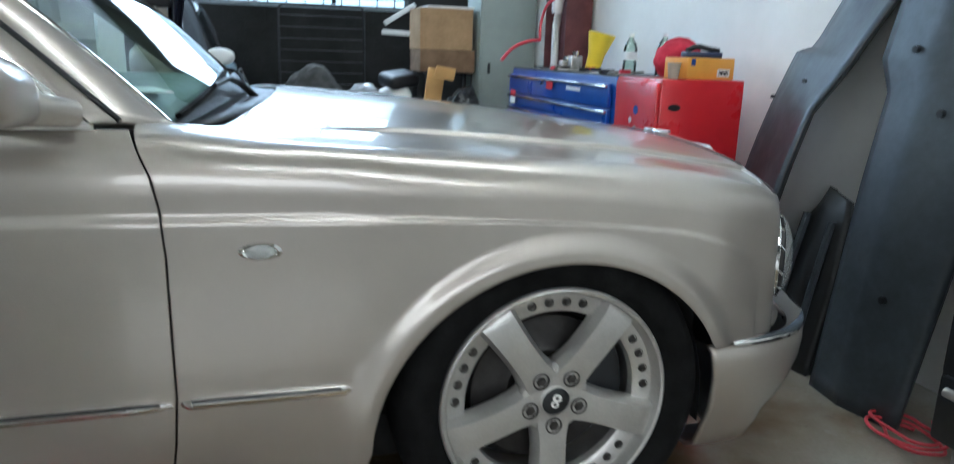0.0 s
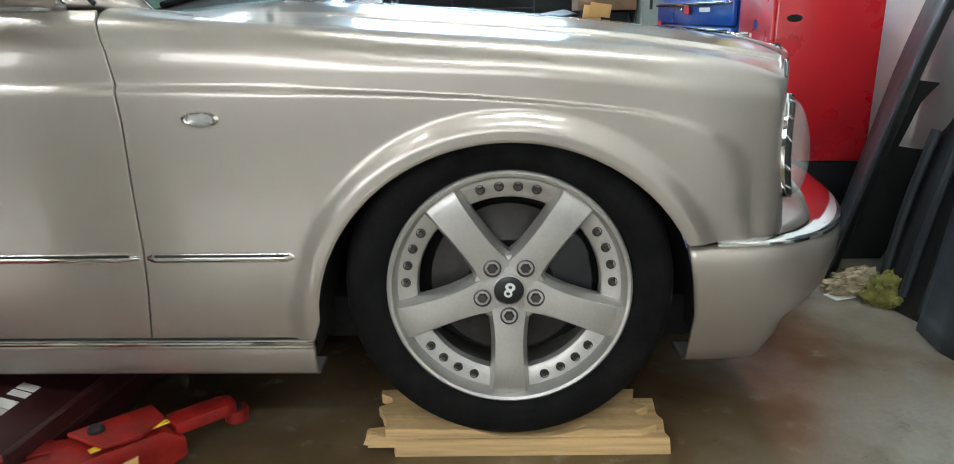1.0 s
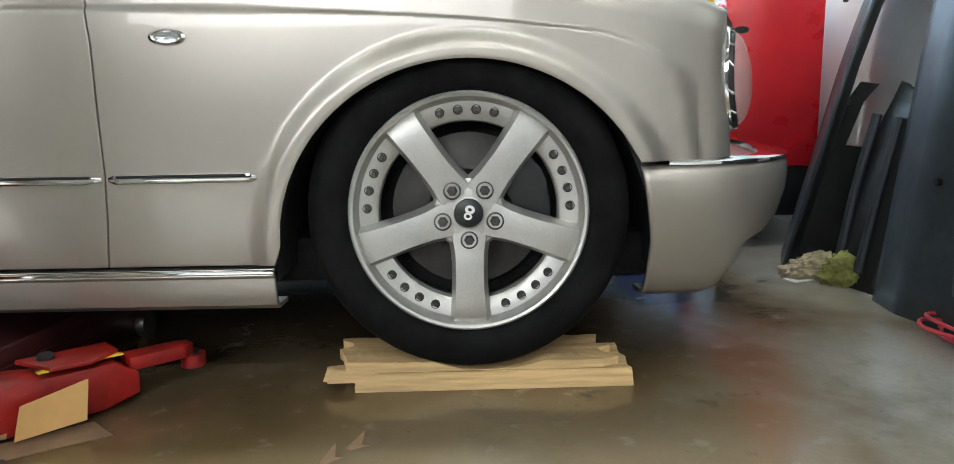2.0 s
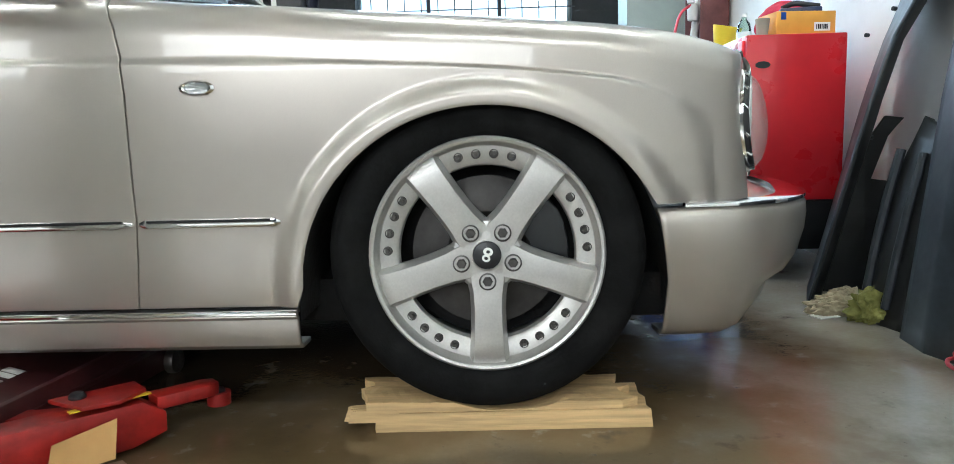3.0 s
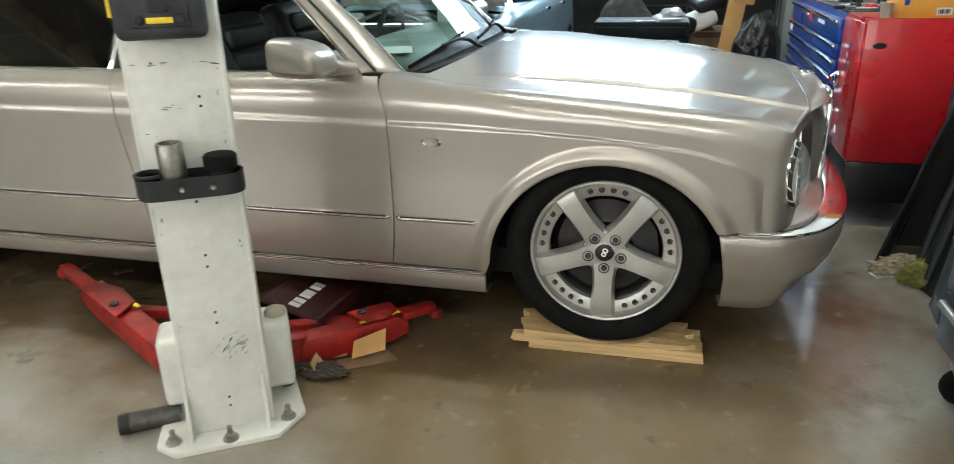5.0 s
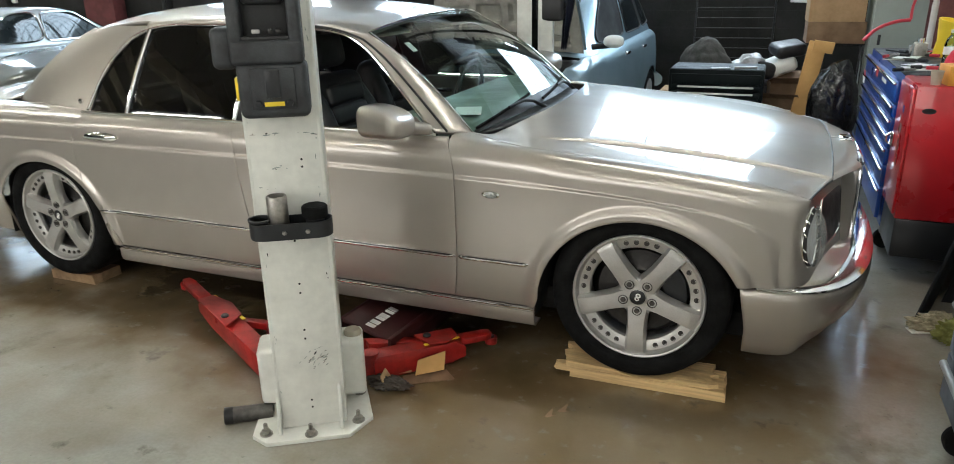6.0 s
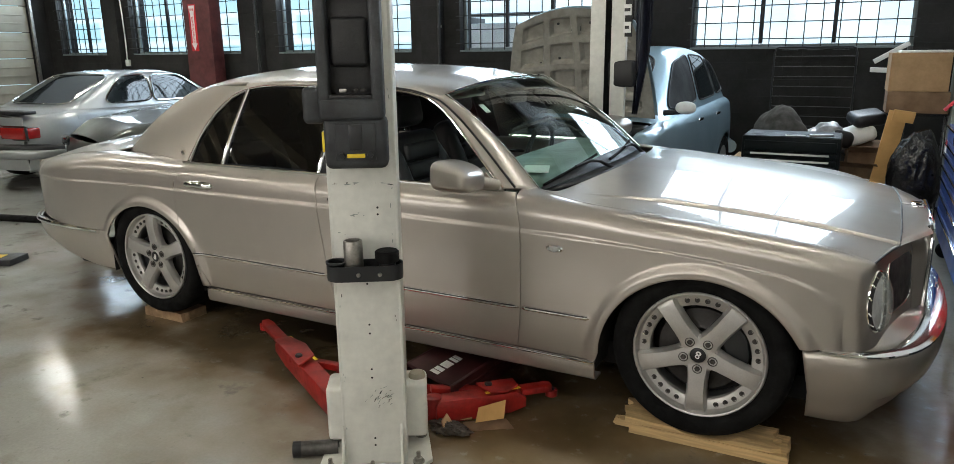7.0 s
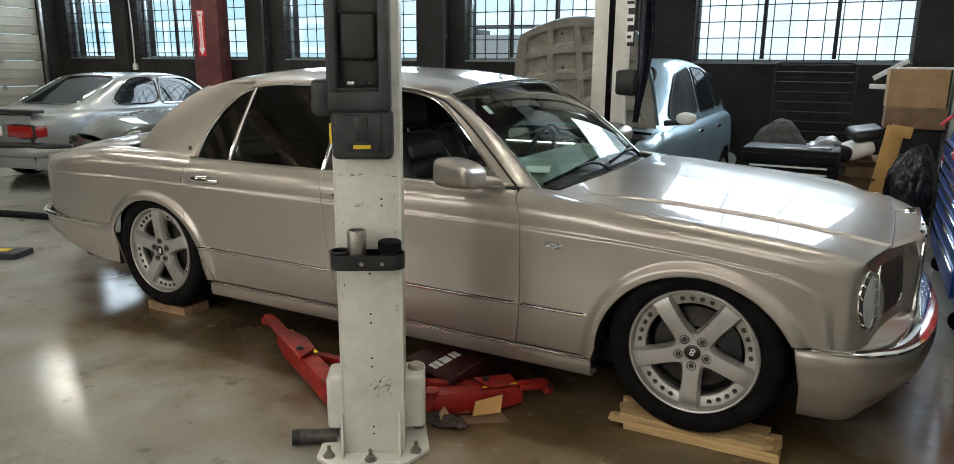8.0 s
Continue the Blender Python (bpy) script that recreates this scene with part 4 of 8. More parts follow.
            r = Vector(screen(1 - f, 0.0)) + Vector((0.003, -0.003, 0.002))
            x = -1.34 + 0.45 * f
            g = Vector((x, 0, glass_top(x)))
        g.y = gh_y(g.x, g.z) - 0.002
        p = g.lerp(r, v)
        bulge = math.sin(v * math.pi) * (0.010 + 0.006 * ease(0.6, 0.8, u))
        return (p.x + bulge * 0.5 * ease(0.62, 0.8, u), p.y - bulge * 0.85, p.z + bulge * 0.5)
    both_sides("side_frame", side_frame, [0, 0.01] + [0.02 * i for i in range(1, 50)] + [0.99, 1], [i / 8 for i in range(9)], car, thick=0.02, angle=60)
    def rear_pillar(u, v):
        z = 0.985 + (1.40 - 0.985) * u
        xa = interp(z, [(0.985, -2.87), (1.12, -2.845), (1.25, -2.78), (1.34, -2.69), (1.387, -2.58), (1.42, -2.55)])
        xb = interp(z, [(0.985, -3.70), (1.16, -3.40), (1.295, -3.20), (1.375, -3.03), (1.40, -2.98)])
        x = xb + (xa - xb) * v
        ze = min(z, interp(x, ROOF_EDGE) + 0.004)
        y = gh_y(x, ze) - 0.010 * math.sin(v * math.pi)
        y += 0.05 * ease(-3.35, -3.7, x)
        return (x, y, ze)
    def screen_shoulder(u, v):
        a, b = Vector(rear_pillar(u, 0.0)), Vector(back_screen(u, 0.0))
        p = a.lerp(b, v)
        return (p.x, p.y, p.z + 0.012 * math.sin(v * math.pi))
    both_sides("screen_shoulder", screen_shoulder, spaced(14, 0.01), [i / 6 for i in range(7)], car, thick=0.012, angle=60)
    both_sides("rear_pillar", rear_pillar, spaced(20, 0.01), spaced(18, 0.01), car, thick=0.02)
    # side glass and its chrome
    def pane(xa, xb, front_slope=None):
        def fn(u, v):
            x = xa + (xb - xa) * u
            top = glass_top(x) if front_slope is None else min(glass_top(x), front_slope(x))
            z = 0.988 + (top - 0.988) * v
            return (x, gh_y(x, z) + 0.008, z)
        return fn
    for name, fn, mt, lab in (("front_door_glass", pane(-1.80, -0.885), CAR_GLASS, "clear side window"), ("rear_door_glass", pane(-2.575, -1.92), DARK_GLASS, "dark tinted side window"), ("quarter_glass", pane(-2.872, -2.60), DARK_GLASS, "dark tinted quarter light")):
        for f, fl in ((fn, False), (mirrored(fn), True)):
            if name == "front_door_glass" and not fl:
                continue  # this window is wound down
            sheet(name, f, [i / 24 for i in range(25)], [i / 10 for i in range(11)], mt, car, 0, lab, flip=fl).visible_shadow = False
    for flip in (False, True):
        fx = flip_pts if flip else (lambda p: p)
        line = [(-2.88, 0.99)] + [(x, glass_top(x)) for x in np.linspace(-2.872, -1.5, 34)] + [(x, glass_top(x)) for x in np.linspace(-1.46, -0.885, 16)]
        rod("window_surround", fx([(x, gh_y(x, z) - 0.004, z) for x, z in line]), 0.007, CHROME, car, "polished chrome window surround", 1)
        rod("waist_strip", fx([(x, side_y(x, 0.985) - 0.002, 0.989) for x in np.linspace(-2.88, -0.87, 24)]), 0.009, CHROME, car, "polished chrome strip under the glass")
        rod("quarter_bar", fx([(-2.588 + 0.0005 * i, gh_y(-2.6, 0.99 + 0.0395 * i) - 0.002, 0.99 + 0.0395 * i) for i in range(11)]), 0.011, CHROME, car, "chrome bar between rear windows")
        def post(u, v):
            x = -1.93 + 0.14 * v
            z = 0.985 + (1.40 - 0.985) * u
            return (x, gh_y(x, z) - 0.003, z)
        sheet("centre_pillar", post if not flip else mirrored(post), [0, .25, .5, .75, 1], [0, .1, .9, 1], BLACK_METAL, car, 0.01, "gloss black pillar", flip=flip)
        for x in (-1.795, -1.915):
            rod("pillar_trim", fx([(x, gh_y(x, z) - 0.006, z) for z in np.linspace(0.99, 1.39, 6)]), 0.012, CHROME, car, "chrome pillar trim")
        # rubbing strips, sill and handles
        for xa, xb in ((-0.445, -0.755), (-0.770, -1.818), (-1.832, -2.79)):
            strip = bmesh.new()
            rows = []
            for i in range(25):
                x = xa + (xb - xa) * i / 24
                taper = min(1.0, (i + 0.6) / 1.6, (24 - i + 0.6) / 1.6)
                row = []
                for dz, dy in ((-0.011, 0.001), (-0.009, -0.007), (0.0, -0.010), (0.009, -0.007), (0.011, 0.001)):
                    z = 0.488 + dz * taper
                    y = side_y(x, z) + dy * taper
                    row.append(strip.verts.new((x, 2 * CY - y if flip else y, z)))
                rows.append(row)
            for p, q in zip(rows, rows[1:]):
                for j in range(4):
                    strip.faces.new((p[j], p[j + 1], q[j + 1], q[j]))
            strip.faces.new(rows[0]), strip.faces.new(rows[-1])
            st = part("side_strip", strip, CHROME, car, "chrome-edged rubbing strip")
            line = [(x, side_y(x, 0.493) - 0.0085, 0.4935) for x in np.linspace(xa - 0.02, xb + 0.02, 25)]
            rod("strip_insert", fx(line), 0.0032, BLACK_PLASTIC, st, "black insert line")
        def sill(u, v):
            x = -2.755 + (-0.428 + 2.755) * u
            z, y = [(0.287, 0.02), (0.284, 0.0), (0.270, -0.004), (0.262, 0.004), (0.225, 0.004), (0.20, 0.012), (0.188, 0.03), (0.186, 0.10)][v]
            return (x, y, z)
        f = lambda u, v, s=sill: s(u, v)
        sheet("sill", f if not flip else (lambda u, v: (sill(u, v)[0], 2 * CY - sill(u, v)[1], sill(u, v)[2])), [0, .002] + [i / 12 for i in range(1, 12)] + [.998, 1], list(range(8)), PAINT, car, 0.01, angle=30, flip=not flip)
        rod("sill_trim", fx([(-2.755, -0.004, 0.278), (-0.43, -0.004, 0.278)]), 0.0055, CHROME, car, "thin chrome sill strip")
        hb = lathe([(0.0, -0.012), (0.018, -0.010), (0.030, -0.004), (0.033, 0.004), (0.0, 0.004)], 28)
        bmesh.ops.scale(hb, vec=(3.6, 1.6, 0.78), verts=hb.verts)
        y = side_y(-2.71, 0.88)
        bmesh.ops.translate(hb, vec=(-2.71, 2 * CY - y if flip else y, 0.88), verts=hb.verts)
        part("door_handle", hb, CHROME, car, "oval chrome door handle")
        y = side_y(-1.70, 0.88)
        hb = lathe([(0.0, -0.012), (0.018, -0.010), (0.030, -0.004), (0.033, 0.004), (0.0, 0.004)], 28)
        bmesh.ops.scale(hb, vec=(3.6, 1.6, 0.78), verts=hb.verts)
        bmesh.ops.translate(hb, vec=(-1.70, 2 * CY - y if flip else y, 0.88), verts=hb.verts)
        part("door_handle", hb, CHROME, car, "oval chrome door handle")
        # oval side repeater
        y = side_y(-0.604, 0.776)
        rp = lathe([(0.0, -0.003), (0.011, -0.0035), (0.0135, -0.007), (0.0165, -0.003), (0.0165, 0.003), (0, 0.003)], 28)
        bmesh.ops.scale(rp, vec=(2.3, 1, 1), verts=rp.verts)
        bmesh.ops.translate(rp, vec=(-0.604, 2 * CY - y if flip else y, 0.776), verts=rp.verts)
        rep = part("side_repeater", rp, CHROME, car, "oval chrome side repeater lamp")
        ln = lathe([(0.0, -0.0105), (0.007, -0.0095), (0.0115, -0.006), (0, -0.004)], 24)
        bmesh.ops.scale(ln, vec=(2.25, 1, 1), verts=ln.verts)
        bmesh.ops.translate(ln, vec=(-0.604, 2 * CY - y if flip else y, 0.776), verts=ln.verts)
        part("lens", ln, RIBBED_GLASS, rep, "clear ribbed lens")
    # badge on the rear pillar
    part("badge", lathe([(0, -0.004), (0.013, -0.003), (0.015, 0.002), (0, 0.002)], 20, Matrix.Translation((-2.94, gh_y(-2.94, 1.03) - 0.012, 1.033))), CHROME, car, "small round chrome badge")

    # lamps let into the wing's front, grille and bumper
    def nose_x(y):
        return float(np.interp(y, [smooth_interp(x, FRONT) for x in NOSE_X], NOSE_X))
    for flip in (False, True):
        def lamp_unit(name, y0, y1, z0, z1, power, proud, glass_mat, lab, bezel=0.05):
            """A rounded lamp that follows the nose: chrome bezel, reflector and lens."""
            def surf(cy, cz, r, lift):
                y = (y0 + y1) / 2 + cy * (y1 - y0) / 2 * r
                z = (z0 + z1) / 2 + cz * (z1 - z0) / 2 * r
                g = (nose_x(y + 0.02) - nose_x(y - 0.02)) / 0.04
                n = Vector((1, -g)).normalized()
                # the wing's top draws back over the lamps
                x = nose_x(y)
                rise = min(1.0, max(0.0, z - shoulder_z(x)) / 0.09)
                back = (x - interp(x, [(0.4, 0.4), (0.58, 0.574), (0.745, 0.656)]) + 0.012) * (1 - math.sqrt(1 - rise * rise))
                x, y = x - lean(x, min(z, shoulder_z(x))) - back + n.x * lift, y + n.y * lift
                return (x, 2 * CY - y if flip else y, z)
            n = 48
            rim = []
            for i in range(n):
                ca, sa = math.cos(2 * math.pi * i / n), math.sin(2 * math.pi * i / n)
                rim.append((math.copysign(abs(ca) ** (2 / power), ca), math.copysign(abs(sa) ** (2 / power), sa)))
            def ring(levels, mt, nm, parent, lab2="", cap=True):
                bm = bmesh.new()
                rows = [[bm.verts.new(surf(cy, cz, r, l)) for cy, cz in rim] for r, l in levels]
                for p, q in zip(rows, rows[1:]):
                    for i in range(n):
                        j = (i + 1) % n
                        bm.faces.new((p[i], p[j], q[j], q[i]))
                if cap:
                    bm.faces.new(rows[-1])
                return part(nm, bm, mt, parent, lab2)
            unit = ring([(1 + bezel, -0.012), (1 + bezel, 0.003), (1 + bezel / 2, 0.007), (0.985, 0.007), (0.965, 0.001)], CHROME, name, car, lab, cap=False)
            ring([(0.96, 0.0025), (0.8, 0.003), (0.5, 0.0035), (0.2, 0.004)], REFLECTOR if proud > 0.02 else DARK_LAMP, "reflector", unit, "ribbed silver reflector" if proud > 0.02 else "dark reflector")
            dome = [(0.955, 0.004), (0.93, 0.006), (0.85, 0.0077), (0.7, 0.009), (0.45, 0.0098), (0.15, 0.010)] if proud < 0.02 else [(0.945, 0.015), (0.90, 0.024), (0.80, 0.034), (0.62, 0.043), (0.4, 0.049), (0.2, 0.052), (0.05, 0.053)]
            ring(dome, glass_mat, "lens", unit, "smooth lamp lens").visible_shadow = False
            if proud > 0.02:
                ring([(0.985, 0.003), (0.978, 0.015), (0.95, 0.018), (0.93, 0.014)], BLACK_PLASTIC, "inner_band", unit, "black band inside the bezel", cap=False)
                for k in range(14):
                    a = 2 * math.pi * (k + 0.5) / 14
                    ends = []
                    for off, r in ((-0.05, 0.984), (0.05, 0.974)):
                        ca, sa = math.cos(a + off), math.sin(a + off)
                        ends.append(surf(math.copysign(abs(ca) ** (2 / power), ca), math.copysign(abs(sa) ** (2 / power), sa), r, 0.016 if r < 0.98 else 0.006))
                    part("bright_slot", tube(ends, 0.0036, 8), CHROME, unit)
        lamp_unit("headlamp", 0.050, 0.205, 0.567, 0.792, 2.3, 0.050, RIBBED_GLASS, "upright oval headlamp with a chrome bezel")
        lamp_unit("headlamp", 0.250, 0.570, 0.580, 0.800, 5.0, 0.006, DARK_LAMP, "dark rounded square headlamp with a thin chrome bezel", 0.022)
        # grille shell: from the wing and the bonnet's front edge forward to the grille
        def shell(w, t):
            if w < 0.5:
                e = Vector(wing_point(0.745, w / 0.5))
                f = Vector((0.774 + 0.006 * w, 0.635 + 0.03 * ease(0.3, 0.5, w), 0.53 + 0.31 * w / 0.5))
                p = e.lerp(f, t)
                return (p.x, p.y, p.z + 0.006 * math.sin(t * math.pi) * ease(0.35, 0.5, w))
            h = 0.3 + 0.7 * (w - 0.5) / 0.5
            x = bonnet_nose(h) + 2 * GAP
            y, z = bonnet_side(x, h)
            g = (w - 0.5) / 0.5
            fy, fz = 0.665 + (CY - 0.665) * g, 0.832 + 0.028 * math.sin(g * math.pi / 2)
            a = t * math.pi / 2
            return (x + (0.788 - x) * math.sin(a), y + (fy - y) * (0.35 * t + 0.65 * math.sin(a)), fz + (z - fz) * max(0.0, math.cos(a)) ** 0.9)
        ws = [0.5 * s for s in spaced(20, 0.01)] + [0.5 + 0.5 * i / 20 for i in range(1, 21)]
        sheet("grille_shell", shell if not flip else mirrored(shell), ws, spaced(14, 0.02), PAINT, car, 0.012, flip=flip, angle=60)
    # grille shell and mesh
    part("grille_mesh", box_bm((0.012, 0.62, 0.33), (0.768, CY, 0.695), 0.003), BLACK_METAL, car, "dark mesh grille")
    for i in range(13):
        rod("grille_bar", [(0.778, CY - 0.27 + 0.045 * i, 0.54), (0.778, CY - 0.27 + 0.045 * i, 0.855)], 0.005, CHROME, car)
    frame_pts = [(0.783, CY + y, z) for y, z in ((-0.32, 0.53), (-0.318, 0.80), (-0.30, 0.84), (-0.26, 0.858), (0.26, 0.858), (0.30, 0.84), (0.318, 0.80), (0.32, 0.53))]
    part("grille_frame", tube(frame_pts, 0.012, 8, close=True), CHROME, car, "chrome grille frame")
    orn = lathe([(0.0, 0.0), (0.035, 0.0), (0.03, 0.012), (0.012, 0.018), (0.0, 0.02)], 20, pose(0.742, CY, 0.872), axis="Z")
    box_bm((0.05, 0.11, 0.012), (0.739, CY, 0.89), 0.005, bm=orn)
    part("bonnet_ornament", orn, CHROME, car, "small chrome bonnet ornament")

    FB = [(0.372, 0.0), (0.50, 0.004), (0.60, 0.028), (0.68, 0.085), (0.745, 0.17), (0.80, 0.30), (0.842, 0.48), (0.868, 0.70), (0.876, CY)]
    RB = [(-3.572, 0.0), (-3.85, 0.0), (-4.13, 0.014), (-4.33, 0.060), (-4.46, 0.14), (-4.55, 0.27), (-4.605, 0.48), (-4.635, 0.72), (-4.64, CY)]
    def plan_curve(pts, inset):
        """Both halves of a bumper's plan, drawn in by inset."""
        half = []
        for i in range(49):
            f = i / 48 * (len(pts) - 1)
            k = min(int(f), len(pts) - 2)
            t = f - k
            p0, p1, p2, p3 = (Vector(pts[max(k - 1, 0)]), Vector(pts[k]), Vector(pts[k + 1]), Vector(pts[min(k + 2, len(pts) - 1)]))
            p = 0.5 * (2 * p1 + (p2 - p0) * t + (2 * p0 - 5 * p1 + 4 * p2 - p3) * t * t + (3 * p1 - p0 - 3 * p2 + p3) * t**3)
            half.append(p)
        out = []
        for i, p in enumerate(half):
            d = (half[min(i + 1, 48)] - half[max(i - 1, 0)]).normalized()
            n = Vector((-d.y, d.x)) if pts is FB else Vector((d.y, -d.x))
            out.append((p.x + n.x * inset, p.y + n.y * inset))
        return out + [(x, 2 * CY - y) for x, y in reversed(out[:-1])]
    def bumper(name, pts, prof, mat, label, flip):
        rings = [(plan_curve(pts, d), z) for z, d, *more in prof]
        deep = [plan_curve(pts, d + (more[0] if more else 0.0)) for z, d, *more in prof]
        n = len(rings[0][0])
        def fn(u, v):
            x, y = rings[v][0][u]
            if pts is FB:
                f = ease(8, 24, min(u, n - 1 - u))
                x, y = x + (deep[v][u][0] - x) * f, y + (deep[v][u][1] - y) * f
            z = rings[v][1](x) if callable(rings[v][1]) else rings[v][1]
            if pts is FB:
                # its rear edge leans back with the wheel arch
                x += 0.03 * max(0.0, 1 - min(u, n - 1 - u) / 7) * min(1.0, max(0.0, 0.5 - z) / 0.17)
            return (x, y, z)
        return sheet(name, fn, list(range(n)), list(range(len(prof))), mat, car, 0.012, label, 40, flip)
    front_prof = [(0.180, 0.18, 0.05), (0.186, 0.095, 0.055), (0.206, 0.062, 0.055), (0.25, 0.042, 0.040), (0.285, 0.030, 0.042), (0.305, 0.022, 0.030), (0.325, 0.014, 0.010), (0.36, 0.004), (0.42, -0.012), (0.46, -0.015), (0.486, -0.012), (0.494, -0.004), (0.498, 0.006)]
    bumper("front_bumper", FB, front_prof, PAINT, "", False)
    for sgn in (0, 1):
        trim = plan_curve(FB, -0.012)
        k = len(trim) // 2 + 1
        seg = trim[3:k] if sgn == 0 else trim[k - 1:-3]
        bm = bmesh.new()
        rows = []
        m = len(seg)
        inner = plan_curve(FB, 0.066)
        inner = inner[3:k] if sgn == 0 else inner[k - 1:-3]
        for i, ((x, y), (xi, yi)) in enumerate(zip(seg, inner)):
            f = (i if sgn == 0 else m - 1 - i) / (m - 1)
            h = 0.009 + 0.010 * f
            w = 0.25 + 0.75 * ease(0.15, 0.6, f)
            px, py = x + (xi - x) * w, y + (yi - y) * w
            rows.append([bm.verts.new(p) for p in ((x, y, 0.497), (x, y, 0.497 + h * 0.6), (x + (px - x) * 0.25, y + (py - y) * 0.25, 0.497 + h), (px, py, 0.499 + h * 1.1), (px, py, 0.494))])
        for p, q in zip(rows, rows[1:]):
            for j in range(5):
                l = (j + 1) % 5
                bm.faces.new((p[j], p[l], q[l], q[j]))
        bm.faces.new(rows[0]), bm.faces.new(rows[-1])
        part("bumper_trim", bm, CHROME, car, "wide polished chrome bumper top")
    # painted shelf behind the chrome, under the lamps
    front_a, front_b = plan_curve(FB, 0.05), plan_curve(FB, 0.20)
    sheet("nose_shelf", lambda u, v: (front_a[u][0] + (front_b[u][0] - front_a[u][0]) * v, front_a[u][1] + (front_b[u][1] - front_a[u][1]) * v, 0.500 + 0.075 * v ** 1.6), list(range(12, len(front_a) - 12)), [i / 5 for i in range(6)], PAINT, car, 0.008)
    part("air_intake", box_bm((0.05, 0.9, 0.09), (0.775, CY, 0.27), 0.01), BLACK_PLASTIC, car)
    rear_prof = [(lambda x: 0.255 + 0.11 * ease(-3.7, -4.52, x), 0.12), (lambda x: 0.262 + 0.11 * ease(-3.7, -4.52, x), 0.05), (0.40, 0.012), (0.46, -0.008), (0.50, -0.012), (0.525, -0.008), (0.53, 0.01)]
    bumper("rear_bumper", RB, rear_prof, PAINT, "", True)
    for sgn in (0, 1):
        line = plan_curve(RB, -0.017)
        k = len(line) // 2 + 1
        seg = line[2:k] if sgn == 0 else line[k - 1:-2]
        rod("bumper_trim", [(x, y, 0.520) for x, y in seg], 0.017, CHROME, car, "chrome strip along the bumper top")
    # tail lamps
    for flip in (False, True):
        lens = box_bm((0.03, 0.16, 0.16), (-4.582, 2 * CY - 0.44 if flip else 0.44, 0.66), 0.012)
        part("tail_lamp", lens, TAIL_RED, car, "red tail lamp")
    # mirrors
    for flip in (False, True):
        bm = bmesh.new()
        bmesh.ops.create_uvsphere(bm, u_segments=32, v_segments=20, radius=1)
        for v in bm.verts:
            x, y, z = v.co
            sx = math.copysign(abs(x) ** 0.42, x)
            sy = math.copysign(abs(y) ** 0.5, y)
            sz = math.copysign(abs(z) ** 0.5, z)
            f = (sx + 1) / 2
            v.co = (sx * 0.105 - 0.03 * sy, sy * 0.125, sz * 0.068 * (1 - 0.36 * f ** 3) - 0.020 * f ** 3 - 0.012 * sy)
        m = Matrix.Translation((-1.02, -0.110, 1.066))
        bmesh.ops.transform(bm, matrix=m @ pose(0, 0, 0, 0, 0, -8), verts=bm.verts)
        if flip:
            bmesh.ops.transform(bm, matrix=Matrix.Translation((0, 2 * CY, 0)) @ Matrix.Diagonal((1, -1, 1, 1)), verts=bm.verts)
        mir = part("door_mirror", bm, PAINT, car, "body-coloured door mirror housing", angle=60)
        arm = bmesh.new()
        tube([(-0.985, -0.05, 1.035), (-0.94, -0.005, 1.022), (-0.90, 0.04, 1.012)], [0.036, 0.028, 0.024], 12, arm)
        if flip:
            bmesh.ops.transform(arm, matrix=Matrix.Translation((0, 2 * CY, 0)) @ Matrix.Diagonal((1, -1, 1, 1)), verts=arm.verts)
        part("mirror_arm", arm, PAINT, mir)
        sail = prism([(-1.06, 0.99), (-0.885, 0.99), (-0.965, 1.062)], 0.012, Matrix.Translation((0, 0.040 if not flip else 2 * CY - 0.052, 0)), bevel=0.003)
        part("mirror_base", sail, PAINT, mir)
        glass_bm = box_bm((0.01, 0.09, 0.05), (-1.108, -0.11 if not flip else 2 * CY + 0.11, 1.07), 0.004)
        part("mirror_glass", glass_bm, CHROME, mir)
    # wipers and cowl
    def cowl(u, v):
        s = 2 * v - 1
        b = Vector(screen(0.0, v)) + Vector((-0.01, 0, -0.004))
        f = Vector((-0.765 + 0.225 * (1 - s * s), CY + 0.79 * s, 0.958 + 0.044 * (1 - s * s)))
        p = b.lerp(f, u)
        return tuple(p)
    sheet("cowl_vent", cowl, [0, .5, 1], [0.03 + 0.94 * i / 20 for i in range(21)], BLACK_PLASTIC, car, 0.012)
    def on_screen(u, v, up):
        p = Vector(screen(u, v))
        return (p.x + up * 0.6, p.y, p.z + up)
    for v0, v1, u1 in ((0.02, 0.36, 0.13), (0.42, 0.80, 0.12)):
        arm = [on_screen(-0.05, v1 + 0.02, 0.012), on_screen(0.045, (v0 + v1) / 2 + 0.12, 0.026), on_screen(0.05, (v0 + v1) / 2, 0.020)]
        wp = part("wiper", tube(arm, [0.010, 0.008, 0.006], 8, smooth=1), BLACK_PLASTIC, car, "black windscreen wiper")
        part("blade", tube([on_screen(0.020 + 0.065 * t, v0 + (v1 - v0) * t, 0.010) for t in np.linspace(0, 1, 9)], 0.007, 6), RUBBER, wp)
    # printed black band along the foot of the screen
    def frit(u, v):
        p = screen(0.062 * u * (1.25 - (2 * v - 1) ** 2), v)
        return (p[0] + 0.004, p[1], p[2] + 0.004)
